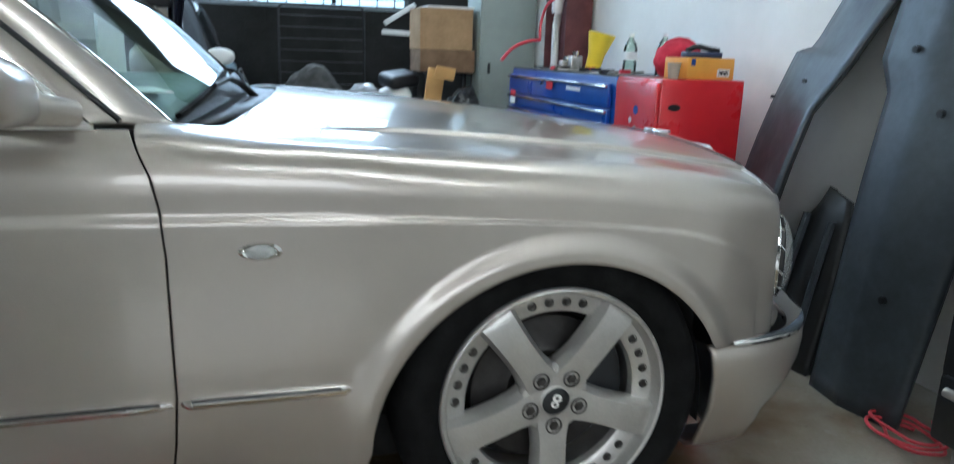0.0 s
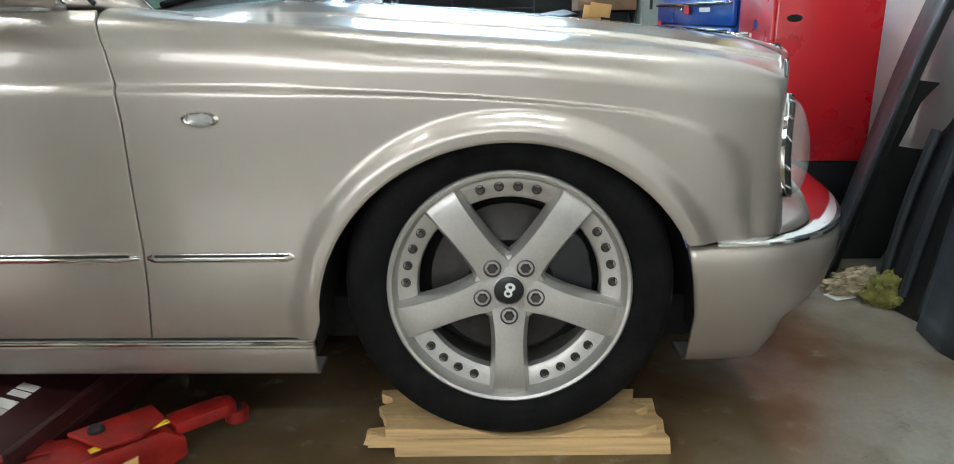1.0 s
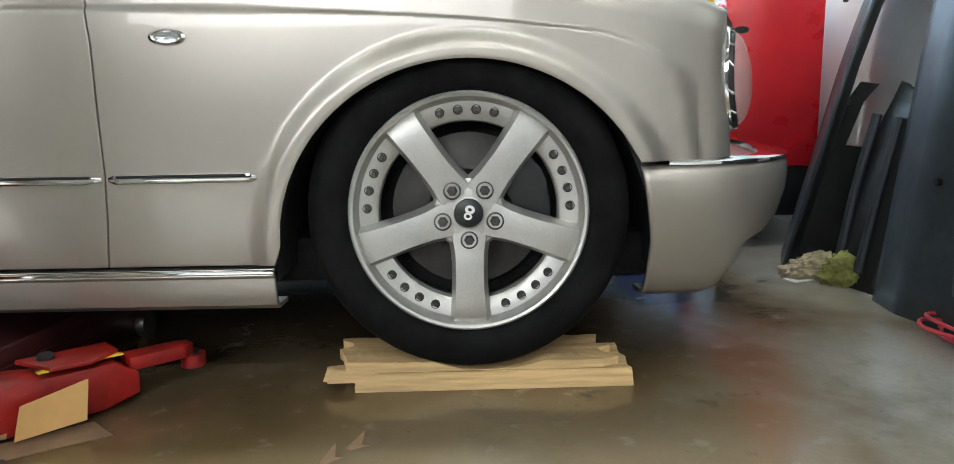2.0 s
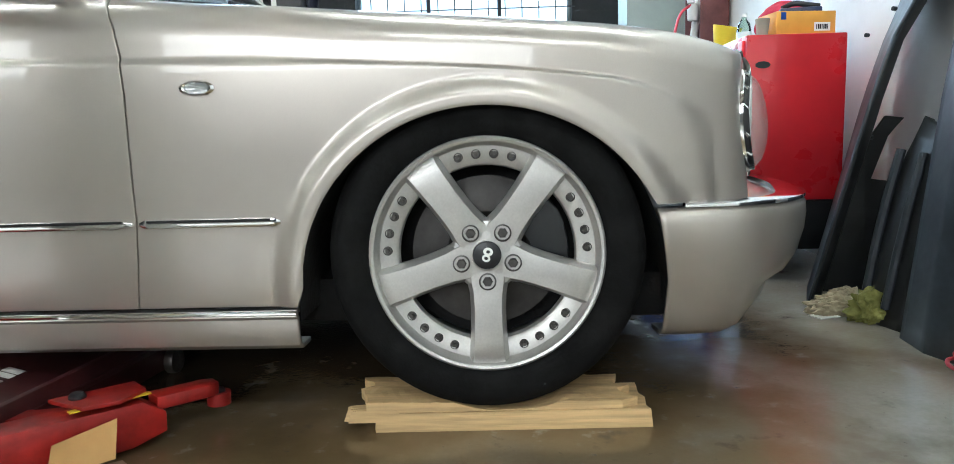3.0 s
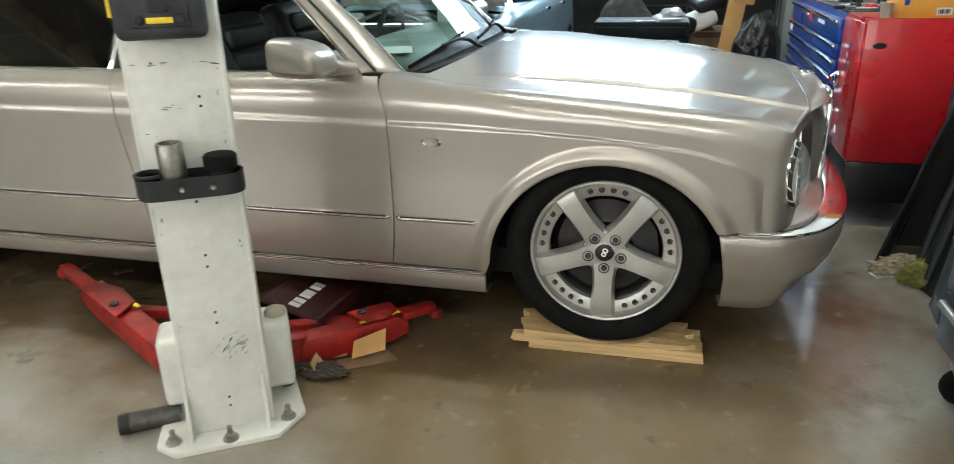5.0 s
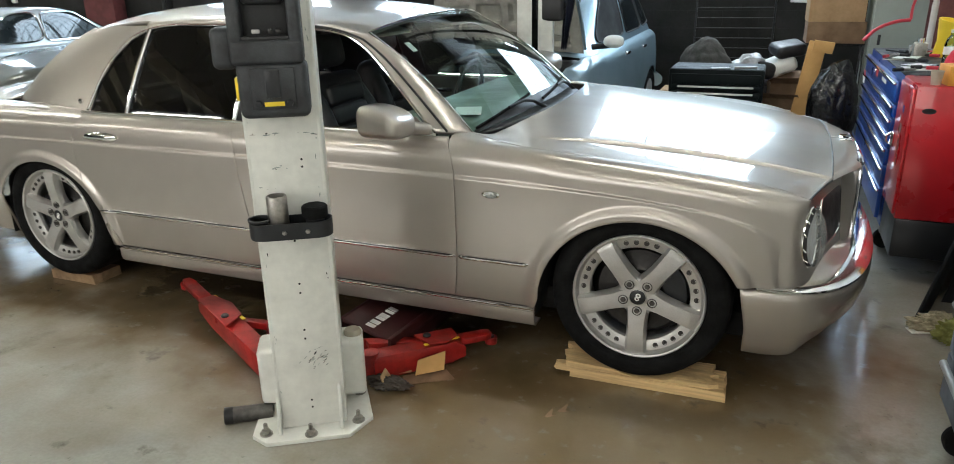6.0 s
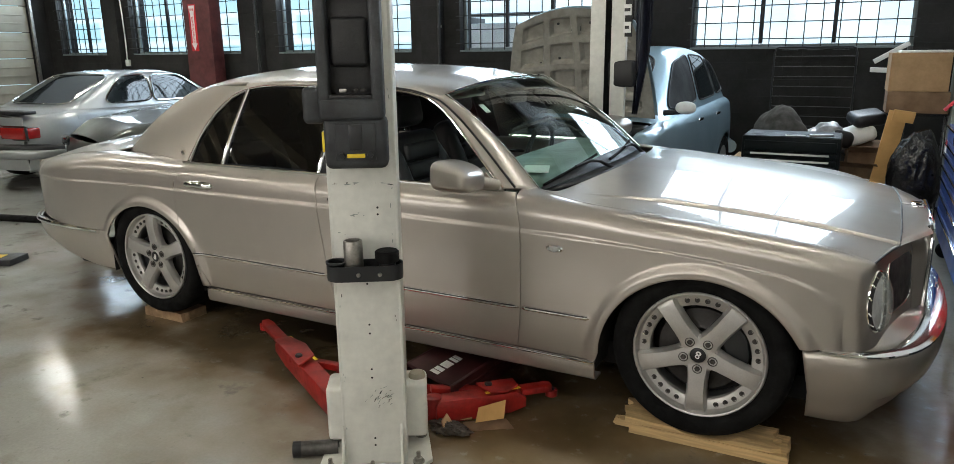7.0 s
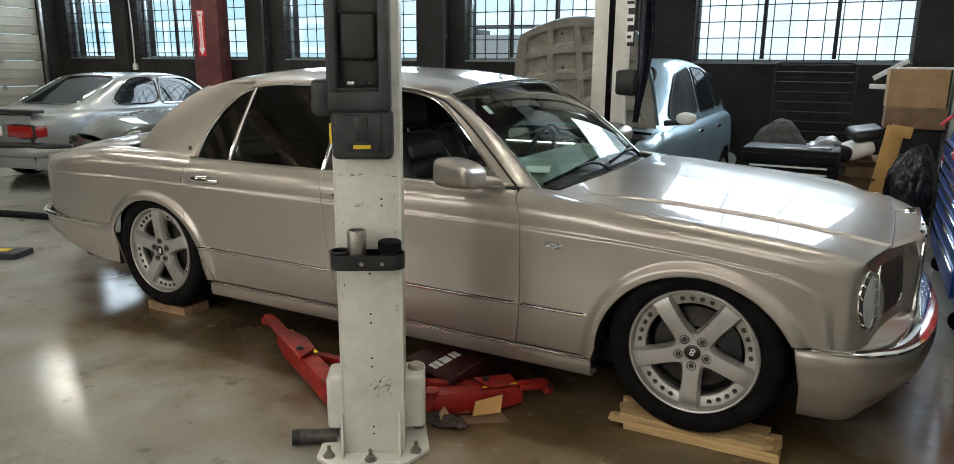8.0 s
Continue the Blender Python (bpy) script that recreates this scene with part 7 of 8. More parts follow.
def bench_clutter():
    top = 1.053
    f = lathe_thing("funnel", (1.30, 2.62, top), [(0.048, 0.0), (0.052, 0.10), (0.085, 0.225), (0.088, 0.24), (0.080, 0.24), (0.048, 0.10), (0.044, 0.0)], YELLOW, "yellow plastic funnel standing on the blue cabinet", "funnel", pose(1.42, 3.05, top, 8, 10, 0))
    bottle = glass("clear_bottle_plastic", (0.75, 0.85, 0.78))
    for x, y in ((1.36, 2.42), (1.42, 2.16)):
        b = thing("plastic_bottle", pose(x, y, top), "clear plastic bottle with a white cap", "bottle", "bottles")
        part("bottle_wall", lathe([(0.0, 0.0), (0.035, 0.0), (0.038, 0.01), (0.038, 0.06), (0.035, 0.065), (0.038, 0.07), (0.038, 0.13), (0.03, 0.165), (0.014, 0.185), (0.014, 0.20)], 24, axis="Z"), bottle, b).visible_shadow = False
        part("cap", lathe([(0, 0.198), (0.016, 0.198), (0.016, 0.216), (0, 0.217)], 16, axis="Z"), WHITE_PLASTIC, b)
        part("label_band", lathe([(0.0388, 0.075), (0.0388, 0.12), (0.0384, 0.12), (0.0384, 0.075)], 24, axis="Z", close=True), SIGN_WHITE, b, "pale label")
    crumpled("red_bag", (1.38, 1.93, top), (0.15, 0.13, 0.135), RED_CLOTH, 7, "red cloth bag slumped on the cabinet", "bag", 0.55, 1.6, 0.3)
    o = thing("orange_box", pose(1.335, 1.68, top, 0, 0, 6), "orange printed cardboard box with a white label", "box")
    part("carton", box_bm((0.26, 0.17, 0.095), (0, 0, 0.0475), 0.003), ORANGE_CARD, o)
    part("label", box_bm((0.07, 0.002, 0.035), (0.07, -0.086, 0.03), 0), SIGN_WHITE, o, "white barcode label", smooth=False)
    for i in range(7):
        part("bar_mark", box_bm((0.003 + 0.002 * (i % 3), 0.002, 0.02), (0.045 + 0.008 * i, -0.0872, 0.03), 0), BLACK_METAL, o, "dark bar", smooth=False)
    part("corner_mark", box_bm((0.022, 0.002, 0.03), (-0.10, -0.086, 0.075), 0), BLUE_BOX, o, "dark blue printed mark", smooth=False)
    g = thing("cordless_tool", pose(1.36, 1.71, top + 0.095, 0, 0, -12), "black and blue power tool lying on the box", "power tool")
    part("case", box_bm((0.17, 0.09, 0.028), (0, 0, 0.014), 0.008), material("dark_blue_plastic", (0.02, 0.03, 0.08), 0.4), g)
    part("handle", tube([(-0.07, 0, 0.032), (-0.02, 0.01, 0.055), (0.03, -0.01, 0.04), (0.08, 0.0, 0.034)], 0.012, 10, smooth=1), BLACK_PLASTIC, g)
    p = thing("paper_cup", pose(1.17, 1.62, top), "small beige paper cup", "cup")
    part("cup_wall", lathe([(0, 0), (0.022, 0.0), (0.03, 0.07), (0.028, 0.07), (0.0, 0.01)], 20, axis="Z"), TAN_TRIM, p)
    for k, (x, y, a) in enumerate(((1.20, 2.32, 10), (1.22, 2.95, -20), (1.24, 2.45, 35))):
        s = thing("paper_sheet", pose(x, y, top + 0.002 * k, 0, 0, a), "sheet of white paper on the cabinet", "paper")
        part("sheet", box_bm((0.14, 0.20, 0.0015), (0, 0, 0.001)), PAPER, s, smooth=False)
    r = random.Random(5)
    for k in range(14):
        t = thing("hand_tool", pose(r.uniform(1.12, 1.45), r.uniform(2.1, 3.35), top + 0.006, 0, 0, r.uniform(0, 180)), "small loose steel tool on the cabinet", "hand tool", "loose tools")
        part("shaft", tube([(-r.uniform(0.04, 0.09), 0, 0.006), (r.uniform(0.03, 0.09), 0, 0.006)], r.uniform(0.004, 0.009), 8), STEEL if k % 3 else BLACK_PLASTIC, t)
        part("grip", tube([(-0.10, 0, 0.008), (-0.04, 0, 0.008)], 0.011, 8), RED_HOSE if k % 4 == 0 else BLACK_PLASTIC, t)
    for k, y in enumerate((3.05, 3.2)):
        v = thing("bench_vice", pose(1.30, y, top), "grey steel air fitting block on the cabinet", "fitting")
        part("block", box_bm((0.08, 0.07, 0.09 - 0.03 * k), (0, 0, 0.045 - 0.015 * k), 0.008), STEEL, v)
        part("knob", lathe([(0, 0.0), (0.02, 0.0), (0.02, 0.03), (0, 0.032)], 14, pose(0, 0, 0.088 - 0.03 * k), axis="Z"), CHROME, v)
    # white air riser with its red hose in the corner by the column
    w = thing("air_riser", pose(1.44, 3.84, 0), "white filter and grey riser pipe with a red air hose", "air line")
    part("pipe", tube([(0.05, 0.05, 0), (0.05, 0.05, 1.35), (0.12, 0.06, 1.9), (0.12, 0.06, 3.4)], 0.028, 12), WHITE_STEEL, w)
    part("filter_bowl", lathe([(0, 0), (0.035, 0.005), (0.04, 0.03), (0.04, 0.10), (0.03, 0.12), (0, 0.125)], 20, pose(0.02, -0.03, 1.44), axis="Z"), WHITE_PLASTIC, w)
    part("filter_head", lathe([(0, 0), (0.028, 0.005), (0.028, 0.05), (0, 0.055)], 20, pose(0.0, -0.05, 1.56), axis="Z"), WHITE_PLASTIC, w)
    part("hose_line", tube([(0.0, -0.05, 1.55), (-0.08, -0.06, 1.50), (-0.12, -0.06, 1.35), (-0.12, -0.08, 1.25)], 0.010, 8, smooth=2), RED_HOSE, w, "red rubber hose")
    part("hose_line", tube([(-0.12, -0.08, 1.25), (-0.22, -0.1, 1.24), (-0.34, -0.1, 1.19), (-0.42, -0.12, 1.10)], 0.013, 8, smooth=2), RED_HOSE, w, "red rubber hose")


bench_clutter()


# ---- the corner behind the bonnet ----
def carton(at, size, turn, mat, lab, flaps=0.0, tilt=(0, 0)):
    t = thing("cardboard_box", pose(*at, tilt[0], tilt[1], turn), lab, "box", "cardboard boxes")
    w, d, h = size
    k = 0.005
    part("base", box_bm((w, d, k), (0, 0, k / 2), 0), mat, t, smooth=False)
    for s in (-1, 1):
        part("side", box_bm((k, d, h), (s * (w / 2 - k / 2), 0, h / 2), 0.001), mat, t, smooth=False)
        part("side", box_bm((w - 2 * k, k, h), (0, s * (d / 2 - k / 2), h / 2), 0.001), mat, t, smooth=False)
        if flaps:
            part("flap", box_bm((w, flaps, k), (0, s * flaps / 2, 0), 0.001, m=pose(0, s * d / 2, h, s * 28, 0, 0)), mat, t, smooth=False)
        else:
            part("flap", box_bm((w, d / 2 - 0.002, k), (0, s * d / 4, h + k / 2), 0.001), mat, t, smooth=False)
    return t


def corner_clutter():
    # added support for the boxes, black to stand for the dark gap there
    b = thing("gap_stand", pose(1.00, 5.22, 0), "black stand added in the dark gap under the cardboard boxes", "stand")
    for sx in (-0.18, 0.18):
        for sy in (-0.14, 0.14):
            part("leg", box_bm((0.035, 0.035, 0.95), (sx, sy, 0.475), 0.004), BLACK_METAL, b)
    for z in (0.3, 0.962):
        part("shelf", box_bm((0.42, 0.34, 0.025), (0, 0, z), 0.004), BLACK_METAL, b)
    carton((0.90, 5.11, 0.976), (0.49, 0.40, 0.185), 2, CARD_DARK, "flat brown cardboard box in the stack")
    carton((0.885, 5.11, 1.167), (0.47, 0.38, 0.335), 3, CARD, "closed brown cardboard box on top of the stack")
    carton_top = thing("foam_sheet", pose(0.93, 5.11, 1.508, 0, 0, 3), "white foam sheets on the cardboard box", "foam")
    part("sheet", box_bm((0.42, 0.34, 0.02), (0, 0, 0.01), 0.004), WHITE_PLASTIC, carton_top)
    carton((0.55, 4.87, 0), (0.40, 0.36, 0.37), 10, WHITE_PLASTIC, "pale grey cardboard box on the floor")
    carton((0.52, 4.90, 0.381), (0.36, 0.31, 0.10), -12, CARD_DARK, "small brown cardboard box with lifted flaps", 0.12)
    carton((0.56, 4.95, 0.488), (0.36, 0.33, 0.13), 6, CARD_DARK, "open brown cardboard box with lifted flaps", 0.14)
    l = thing("cardboard_sheet", pose(0.62, 4.66, 0, 0, 8, 8), "tall folded sheet of tan cardboard leaning on the boxes", "cardboard")
    part("leaf", box_bm((0.15, 0.02, 1.02), (0, 0, 0.51), 0.002), CARD_ORANGE, l)
    part("fold", box_bm((0.17, 0.015, 0.10), (0.02, -0.012, 1.0), 0.002, m=pose(0, 0, 0, 8, 0, 0)), CARD_ORANGE, l)
    crumpled("bin_bag", (0.90, 4.44, 0.0), (0.25, 0.22, 0.49), BIN_BAG, 11, "black plastic bin bag, full and knotted", "bin bag", 0.9, 2.2, 0.38)
    # grey locker, steel column
    k = thing("metal_locker", pose(1.42, 5.05, 0), "tall grey-green steel locker with a recessed handle", "locker")
    part("case", box_bm((0.50, 0.45, 2.0), (0, 0, 1.0), 0.006), LOCKER_GREY, k)
    part("door", box_bm((0.47, 0.014, 1.92), (0.0, -0.23, 1.0), 0.004), LOCKER_GREY, k)
    part("recessed_handle", box_bm((0.025, 0.01, 0.09), (-0.17, -0.238, 1.02), 0.004), BLACK_METAL, k)
    c = thing("steel_column", pose(1.57, 3.86, 0), "dark red painted steel column, chipped and brown", "column", kind="structure")
    for s in (-1, 1):
        part("flange", box_bm((0.20, 0.016, ZC), (0, s * 0.20, ZC / 2), 0.002), OXIDE_RED, c)
    part("web", box_bm((0.012, 0.384, ZC), (0, 0, ZC / 2), 0.001), OXIDE_RED, c)
    # wire rack against the far wall
    r = thing("wire_rack", pose(-0.06, 6.44, 0, 4, 0, 0), "black wire shelf panel leaning under the window", "rack")
    pts = [(-0.43, 0, 0), (-0.42, 0, 1.50), (-0.405, 0, 1.55), (-0.37, 0, 1.565), (0.37, 0, 1.565), (0.405, 0, 1.55), (0.42, 0, 1.50), (0.43, 0, 0)]
    part("outer_wire", tube(pts, 0.011, 8), BLACK_METAL, r)
    for i in range(13):
        z = 0.12 + 0.112 * i
        part("cross_wire", tube([(-0.425, 0.0, z), (0.425, 0.0, z)], 0.005, 6), BLACK_METAL, r)
    for x in (-0.26, 0.0, 0.26):
        part("hanger_loop", tube([(x - 0.08, 0, 1.565), (x - 0.08, 0, 1.535), (x + 0.08, 0, 1.535), (x + 0.08, 0, 1.565)], 0.005, 6), BLACK_METAL, r)
    # bagged seats and cushions piled behind the black cabinet
    crumpled("seat_cover", (-0.22, 4.98, 0.51), (0.34, 0.25, 0.44), GREY_CLOTH, 21, "dark grey cloth cover thrown over a seat", "cover", 0.5, 1.6, 0.3)
    crumpled("plastic_wrap", (0.16, 5.04, 0.555), (0.25, 0.22, 0.25), material("clear_wrap_plastic", (0.34, 0.35, 0.36), 0.25, vary=0.3, scale=9, bump=0.6, bump_scale=18), 24, "crumpled pale plastic wrap", "wrap", 0.4, 2.2, 0.55)
    s = thing("loose_car_seat", pose(0.41, 5.20, 0.56, 0, 0, 12), "pale and black padded car seat lying on its back", "seat")
    part("cushion", box_bm((0.46, 0.42, 0.15), (0, 0, 0.10), 0.06, m=pose(0, 0, 0.05, 0, -22, 0), seg=4), WHITE_PLASTIC, s, "pale padded cushion")
    part("bolster", box_bm((0.30, 0.28, 0.12), (0, 0, 0), 0.05, m=pose(0.10, -0.06, 0.34, 10, -8, 10), seg=4), LEATHER, s, "black headrest pad")
    part("bolster", box_bm((0.22, 0.30, 0.16), (0, 0, 0), 0.06, m=pose(-0.14, -0.10, 0.15, 0, 15, 10), seg=4), LEATHER, s, "black leather bolster")
    part("stand", box_bm((0.40, 0.36, 0.56), (0, 0.02, -0.28), 0.01), BLACK_METAL, s)
    for sx in (-0.30, 0.2):
        b = carton((sx - 0.10, 5.04, 0), (0.46, 0.36, 0.50), 0, CARD, "brown cardboard box under the piled seats")
    t = thing("plastic_trim", pose(0.70, 6.25, 0), "white plastic trim strips propped at the wall", "trim")
    part("strip", box_bm((0.36, 0.02, 0.05), (0, 0, 0), 0.006, m=pose(-0.02, -0.2, 1.50, 0, -32, 0)), WHITE_PLASTIC, t)
    part("strip", box_bm((0.30, 0.02, 0.05), (0, 0, 0), 0.006, m=pose(-0.05, -0.2, 1.32, 0, 2, 0)), WHITE_PLASTIC, t)
    part("post", box_bm((0.05, 0.05, 1.56), (0.14, -0.17, 0.78), 0.006), BLACK_METAL, t)
    m = thing("paper_roll", pose(0.185, 4.17, 0.815, 0, 0, 20), "silver trim piece lying on the black cabinet", "trim")
    part("bar", box_bm((0.20, 0.03, 0.02), (0, 0, 0.01), 0.006), ALLOY, m)
    part("bar", box_bm((0.16, 0.06, 0.006), (-0.2, 0.05, 0.004), 0.002), PAPER, m)


corner_clutter()


# ---- the dark red column with its sign, and marks on the far wall ----
def far_wall_things():
    c = thing("steel_column", pose(-9.55, 6.30, 0), "dark red painted steel column with an extinguisher sign", "column", kind="structure")
    part("face", box_bm((0.62, 0.24, ZC), (0, 0, ZC / 2), 0.01), OXIDE_RED, c)
    s = thing("extinguisher_sign", pose(-9.64, 6.175, 1.60), "red sign with a white arrow pointing down", "sign")
    part("plate", box_bm((0.17, 0.006, 0.76), (0, 0, 0.38), 0.002), SIGN_RED, s)
    part("arrow", prism([(0, 0.015), (0.07, 0.13), (0.04, 0.13), (0.04, 0.60), (0.072, 0.74), (-0.072, 0.74), (-0.04, 0.60), (-0.04, 0.13), (-0.07, 0.13)], 0.003, Matrix.Translation((0, -0.0065, 0))), SIGN_WHITE, s, smooth=False)
    for word, size, x, z, turn in (("FIRE", 0.055, 0.0, 0.655, 0), ("EXTINGUISHER", 0.062, 0.022, 0.14, 90)):
        cu = bpy.data.curves.new("lettering", "FONT")
        cu.body, cu.size, cu.extrude, cu.align_x = word, size, 0.001, "CENTER" if turn == 0 else "LEFT"
        cu.materials.append(SIGN_RED)
        o = new("lettering", cu)
        o.parent = s
        o.matrix_basis = pose(x, -0.0085, z, 90, 0, 0) @ pose(0, 0, 0, 0, 0, turn)
    w = thing("wall_cable", pose(-11.98, 6.45, 0), "grey cable dropping down the wall to a socket", "cable")
    part("cable_run", tube([(0.0, 0.1, 4.4), (0.03, 0.1, 3.0), (0.08, 0.1, 2.0), (0.06, 0.1, 1.45)], 0.012, 8, smooth=2), WHITE_STEEL, w)
    part("socket", box_bm((0.09, 0.06, 0.12), (0.06, 0.11, 1.40), 0.01), WHITE_STEEL, w)
    for x in (-2.15, -8.5, -5.0):
        p = thing("conduit", pose(x, 6.46, 0), "dark steel conduit down the wall", "conduit")
        part("pipe", tube([(0, 0, 0.4), (0, 0, 4.5)], 0.022, 10), BLACK_METAL, p)
        for z in (0.9, 1.9, 2.9):
            part("clip", box_bm((0.07, 0.012, 0.03), (0, 0.016, z), 0.003), STEEL, p)
    q = thing("floor_mat", pose(-5.42, 0.30, 0, 0, 0, 25), "black rubber block with a yellow top mark on the floor", "mat")
    part("block", box_bm((0.34, 0.22, 0.05), (0, 0, 0.025), 0.008), BLACK_PLASTIC, q)
    part("mark", box_bm((0.10, 0.08, 0.003), (0.0, 0, 0.0515), 0), YELLOW, q, "yellow mark")
    h = thing("exhaust_hose", pose(-6.0, 1.2, 0.03), "black rubber hose lying on the floor", "hose")
    part("hose_line", tube([(-3.5, -0.9, 0), (-1.2, -0.1, 0), (-0.3, 0.12, 0.0), (0.25, 0.2, 0)], 0.035, 10, smooth=2), RUBBER, h)


floor_done = far_wall_things()


# ---- the other cars ----
def side_car(name, m, lab, paint, P):
    """A parked car from its numbers; local +x is its front, its middle foot the origin."""
    car = thing(name, m, lab, "car")
    L, W = P["length"], P["width"] / 2
    deck = P["deck"]          # (x, z) of bonnet, waist and boot along the car
    def wide(x):
        e = abs(x) / (L / 2)
        return W * (1 - 0.22 * max(0.0, (e - 0.72) / 0.28) ** 2.2)
    wheels = P["wheels"]
    R = P["tyre"]
    def low(x):
        z = P["floor"]
        for cx in wheels:
            d = abs(x - cx) / (R * 1.16)
            if d < 1:
                z = max(z, R * 0.95 + R * 1.1 * math.sqrt(1 - d * d))
        e = abs(x) / (L / 2)
        return z
    xs = sorted({round(-L / 2 + L * s, 4) for s in spaced(60, 0.004)} | {round(c + R * 1.159 * math.cos(math.pi * i / 18), 4) for c in wheels for i in range(19)})
    def flank(sgn):
        def fn(x, v):
            zt = interp(x, deck)
            zl = low(x)
            zs = zl + (zt - zl) * 0.80
            if v <= 0.7:
                z = zl + (zs - zl) * v / 0.7
                bulge = 0.05 * math.sin(min(1, max(0, (z - P["floor"]) / (zt - P["floor"]))) * math.pi) ** 0.6
                return (x, sgn * (wide(x) - 0.05 + bulge), z)
            t = (v - 0.7) / 0.3 * math.pi / 2
            b = 0.05 * math.sin(min(1, max(0, (zs - P["floor"]) / (zt - P["floor"]))) * math.pi) ** 0.6
            return (x, sgn * (wide(x) - 0.05 + b - (1 - math.cos(t)) * 0.13), zs + (zt - zs) * math.sin(t))
        return fn
    mid = (0, 0, 0.6)
    for sgn in (1, -1):
        sheet("flank", flank(sgn), xs, [i / 20 for i in range(21)], paint, car, 0.012, middle=mid)
    def deck_fn(u, v):
        x = -L / 2 + L * u
        s = 2 * v - 1
        return (x, s * (wide(x) - 0.12), interp(x, deck) + 0.03 * (1 - abs(s) ** 2.2))
    def strip(name, x0, x1, mat):
        sheet(name, lambda u, v: deck_fn((x0 + (x1 - x0) * u + L / 2) / L, v), spaced(14, 0.01), spaced(14, 0.01), mat, car, 0.012, middle=mid)
    if P.get("open_bonnet"):
        strip("boot_lid", -L / 2 + 0.01, P["base"][0], paint)
        part("engine_bay", box_bm((P["base"][1] * -1 + L / 2 - 0.1, 2 * W - 0.35, 0.1), ((P["base"][1] + L / 2) / 2, 0, 0.72), 0.02), UNDERSIDE, car, "dark engine bay")
    else:
        strip("boot_lid", -L / 2 + 0.01, P.get("base", (-1.42, 1.15))[0], paint)
        strip("bonnet", P.get("base", (-1.42, 1.15))[1], L / 2 - 0.01, paint)
    def end(sx):
        def fn(u, v):
            s = 2 * v - 1
            z = P["floor"] + 0.02 + (interp(sx * L / 2, deck) - P["floor"] - 0.02) * u
            return (sx * (L / 2 + 0.05 * (1 - s * s) + 0.03 * math.sin(u * math.pi)), s * (wide(L / 2) - 0.02), z)
        return fn
    for sx in (1, -1):
        sheet("nose_panel" if sx > 0 else "tail_panel", end(sx), spaced(10), spaced(16), paint, car, 0.012, middle=mid)
        bm = bmesh.new()
        tube([(sx * (L / 2 - 0.35), -W + 0.0, P["bumper"]), (sx * (L / 2 + 0.0), -W + 0.12, P["bumper"]), (sx * (L / 2 + 0.09), -W * 0.5, P["bumper"]), (sx * (L / 2 + 0.10), 0, P["bumper"]), (sx * (L / 2 + 0.09), W * 0.5, P["bumper"]), (sx * (L / 2 + 0.0), W - 0.12, P["bumper"]), (sx * (L / 2 - 0.35), W - 0.0, P["bumper"])], 0.075, 12, bm, smooth=2)
        part("bumper", bm, P["bumper_mat"], car, P["bumper_label"])
    # cabin: one rounded shell, with the glass let into it
    line, power = P["line"], P.get("round", 4.2)
    bx0, bx1 = line[0][0], line[-1][0]
    def lo_z(x):
        return interp(x, deck) - 0.01
    def hi_z(x):
        return max(lo_z(x) + 0.004, smooth_interp(x, line))
    def half(x, f):
        return wide(x) - 0.10 - P["tumble"] * f
    def shell(x, v):
        a = min(1.0, v if v <= 1 else 2 - v) * math.pi / 2
        c, s = max(0.0, math.cos(a)) ** (2 / power), max(0.0, math.sin(a)) ** (2 / power)
        return (x, (1 if v <= 1 else -1) * half(x, s) * c, lo_z(x) + (hi_z(x) - lo_z(x)) * s)
    fan = [1 - math.cos(math.pi / 2 * k / 14) for k in range(15)]
    fan = [0.5 * (a + k / 14) for k, a in enumerate(fan)]
    sheet("cabin_shell", shell, [bx0 + (bx1 - bx0) * s for s in spaced(48, 0.004)], fan + [2 - a for a in reversed(fan[:-1])], paint, car, 0.0, middle=mid, angle=60)
    def on_side(x, z, sgn, lift):
        f = min(0.995, max(0.0, (z - lo_z(x)) / (hi_z(x) - lo_z(x))))
        return (x, sgn * (half(x, f) * (1 - f ** power) ** (1 / power) + lift), z)
    def on_top(x, s, lift):
        z = hi_z(x)
        for k in range(4):
            f = (z - lo_z(x)) / (hi_z(x) - lo_z(x))
            z = lo_z(x) + (hi_z(x) - lo_z(x)) * (1 - min(0.999, abs(s) * half(x, 1.0) / half(x, f)) ** power) ** (1 / power)
        slope = (hi_z(x + 0.01) - hi_z(x - 0.01)) / 0.02
        n = Vector((-slope, 0, 1)).normalized() * lift
        return (x + n.x, s * half(x, 1.0), z + n.z)
    def rounded_pane(name, quad, place, mt, corner):
        """A pane with rounded corners: the unit square's superellipse laid into four corners."""
        n, rings = 48, (0.0, 0.35, 0.65, 0.85, 1.0)
        def at(r, k, lift):
            a = 2 * math.pi * k / n
            ca, sa = math.cos(a), math.sin(a)
            p = (0.5 + 0.5 * r * math.copysign(abs(ca) ** (2 / corner), ca), 0.5 + 0.5 * r * math.copysign(abs(sa) ** (2 / corner), sa))
            q = [(1 - p[0]) * (1 - p[1]), p[0] * (1 - p[1]), p[0] * p[1], (1 - p[0]) * p[1]]
            return place(sum(w * c[0] for w, c in zip(q, quad)), sum(w * c[1] for w, c in zip(q, quad)), lift)
        bm = bmesh.new()
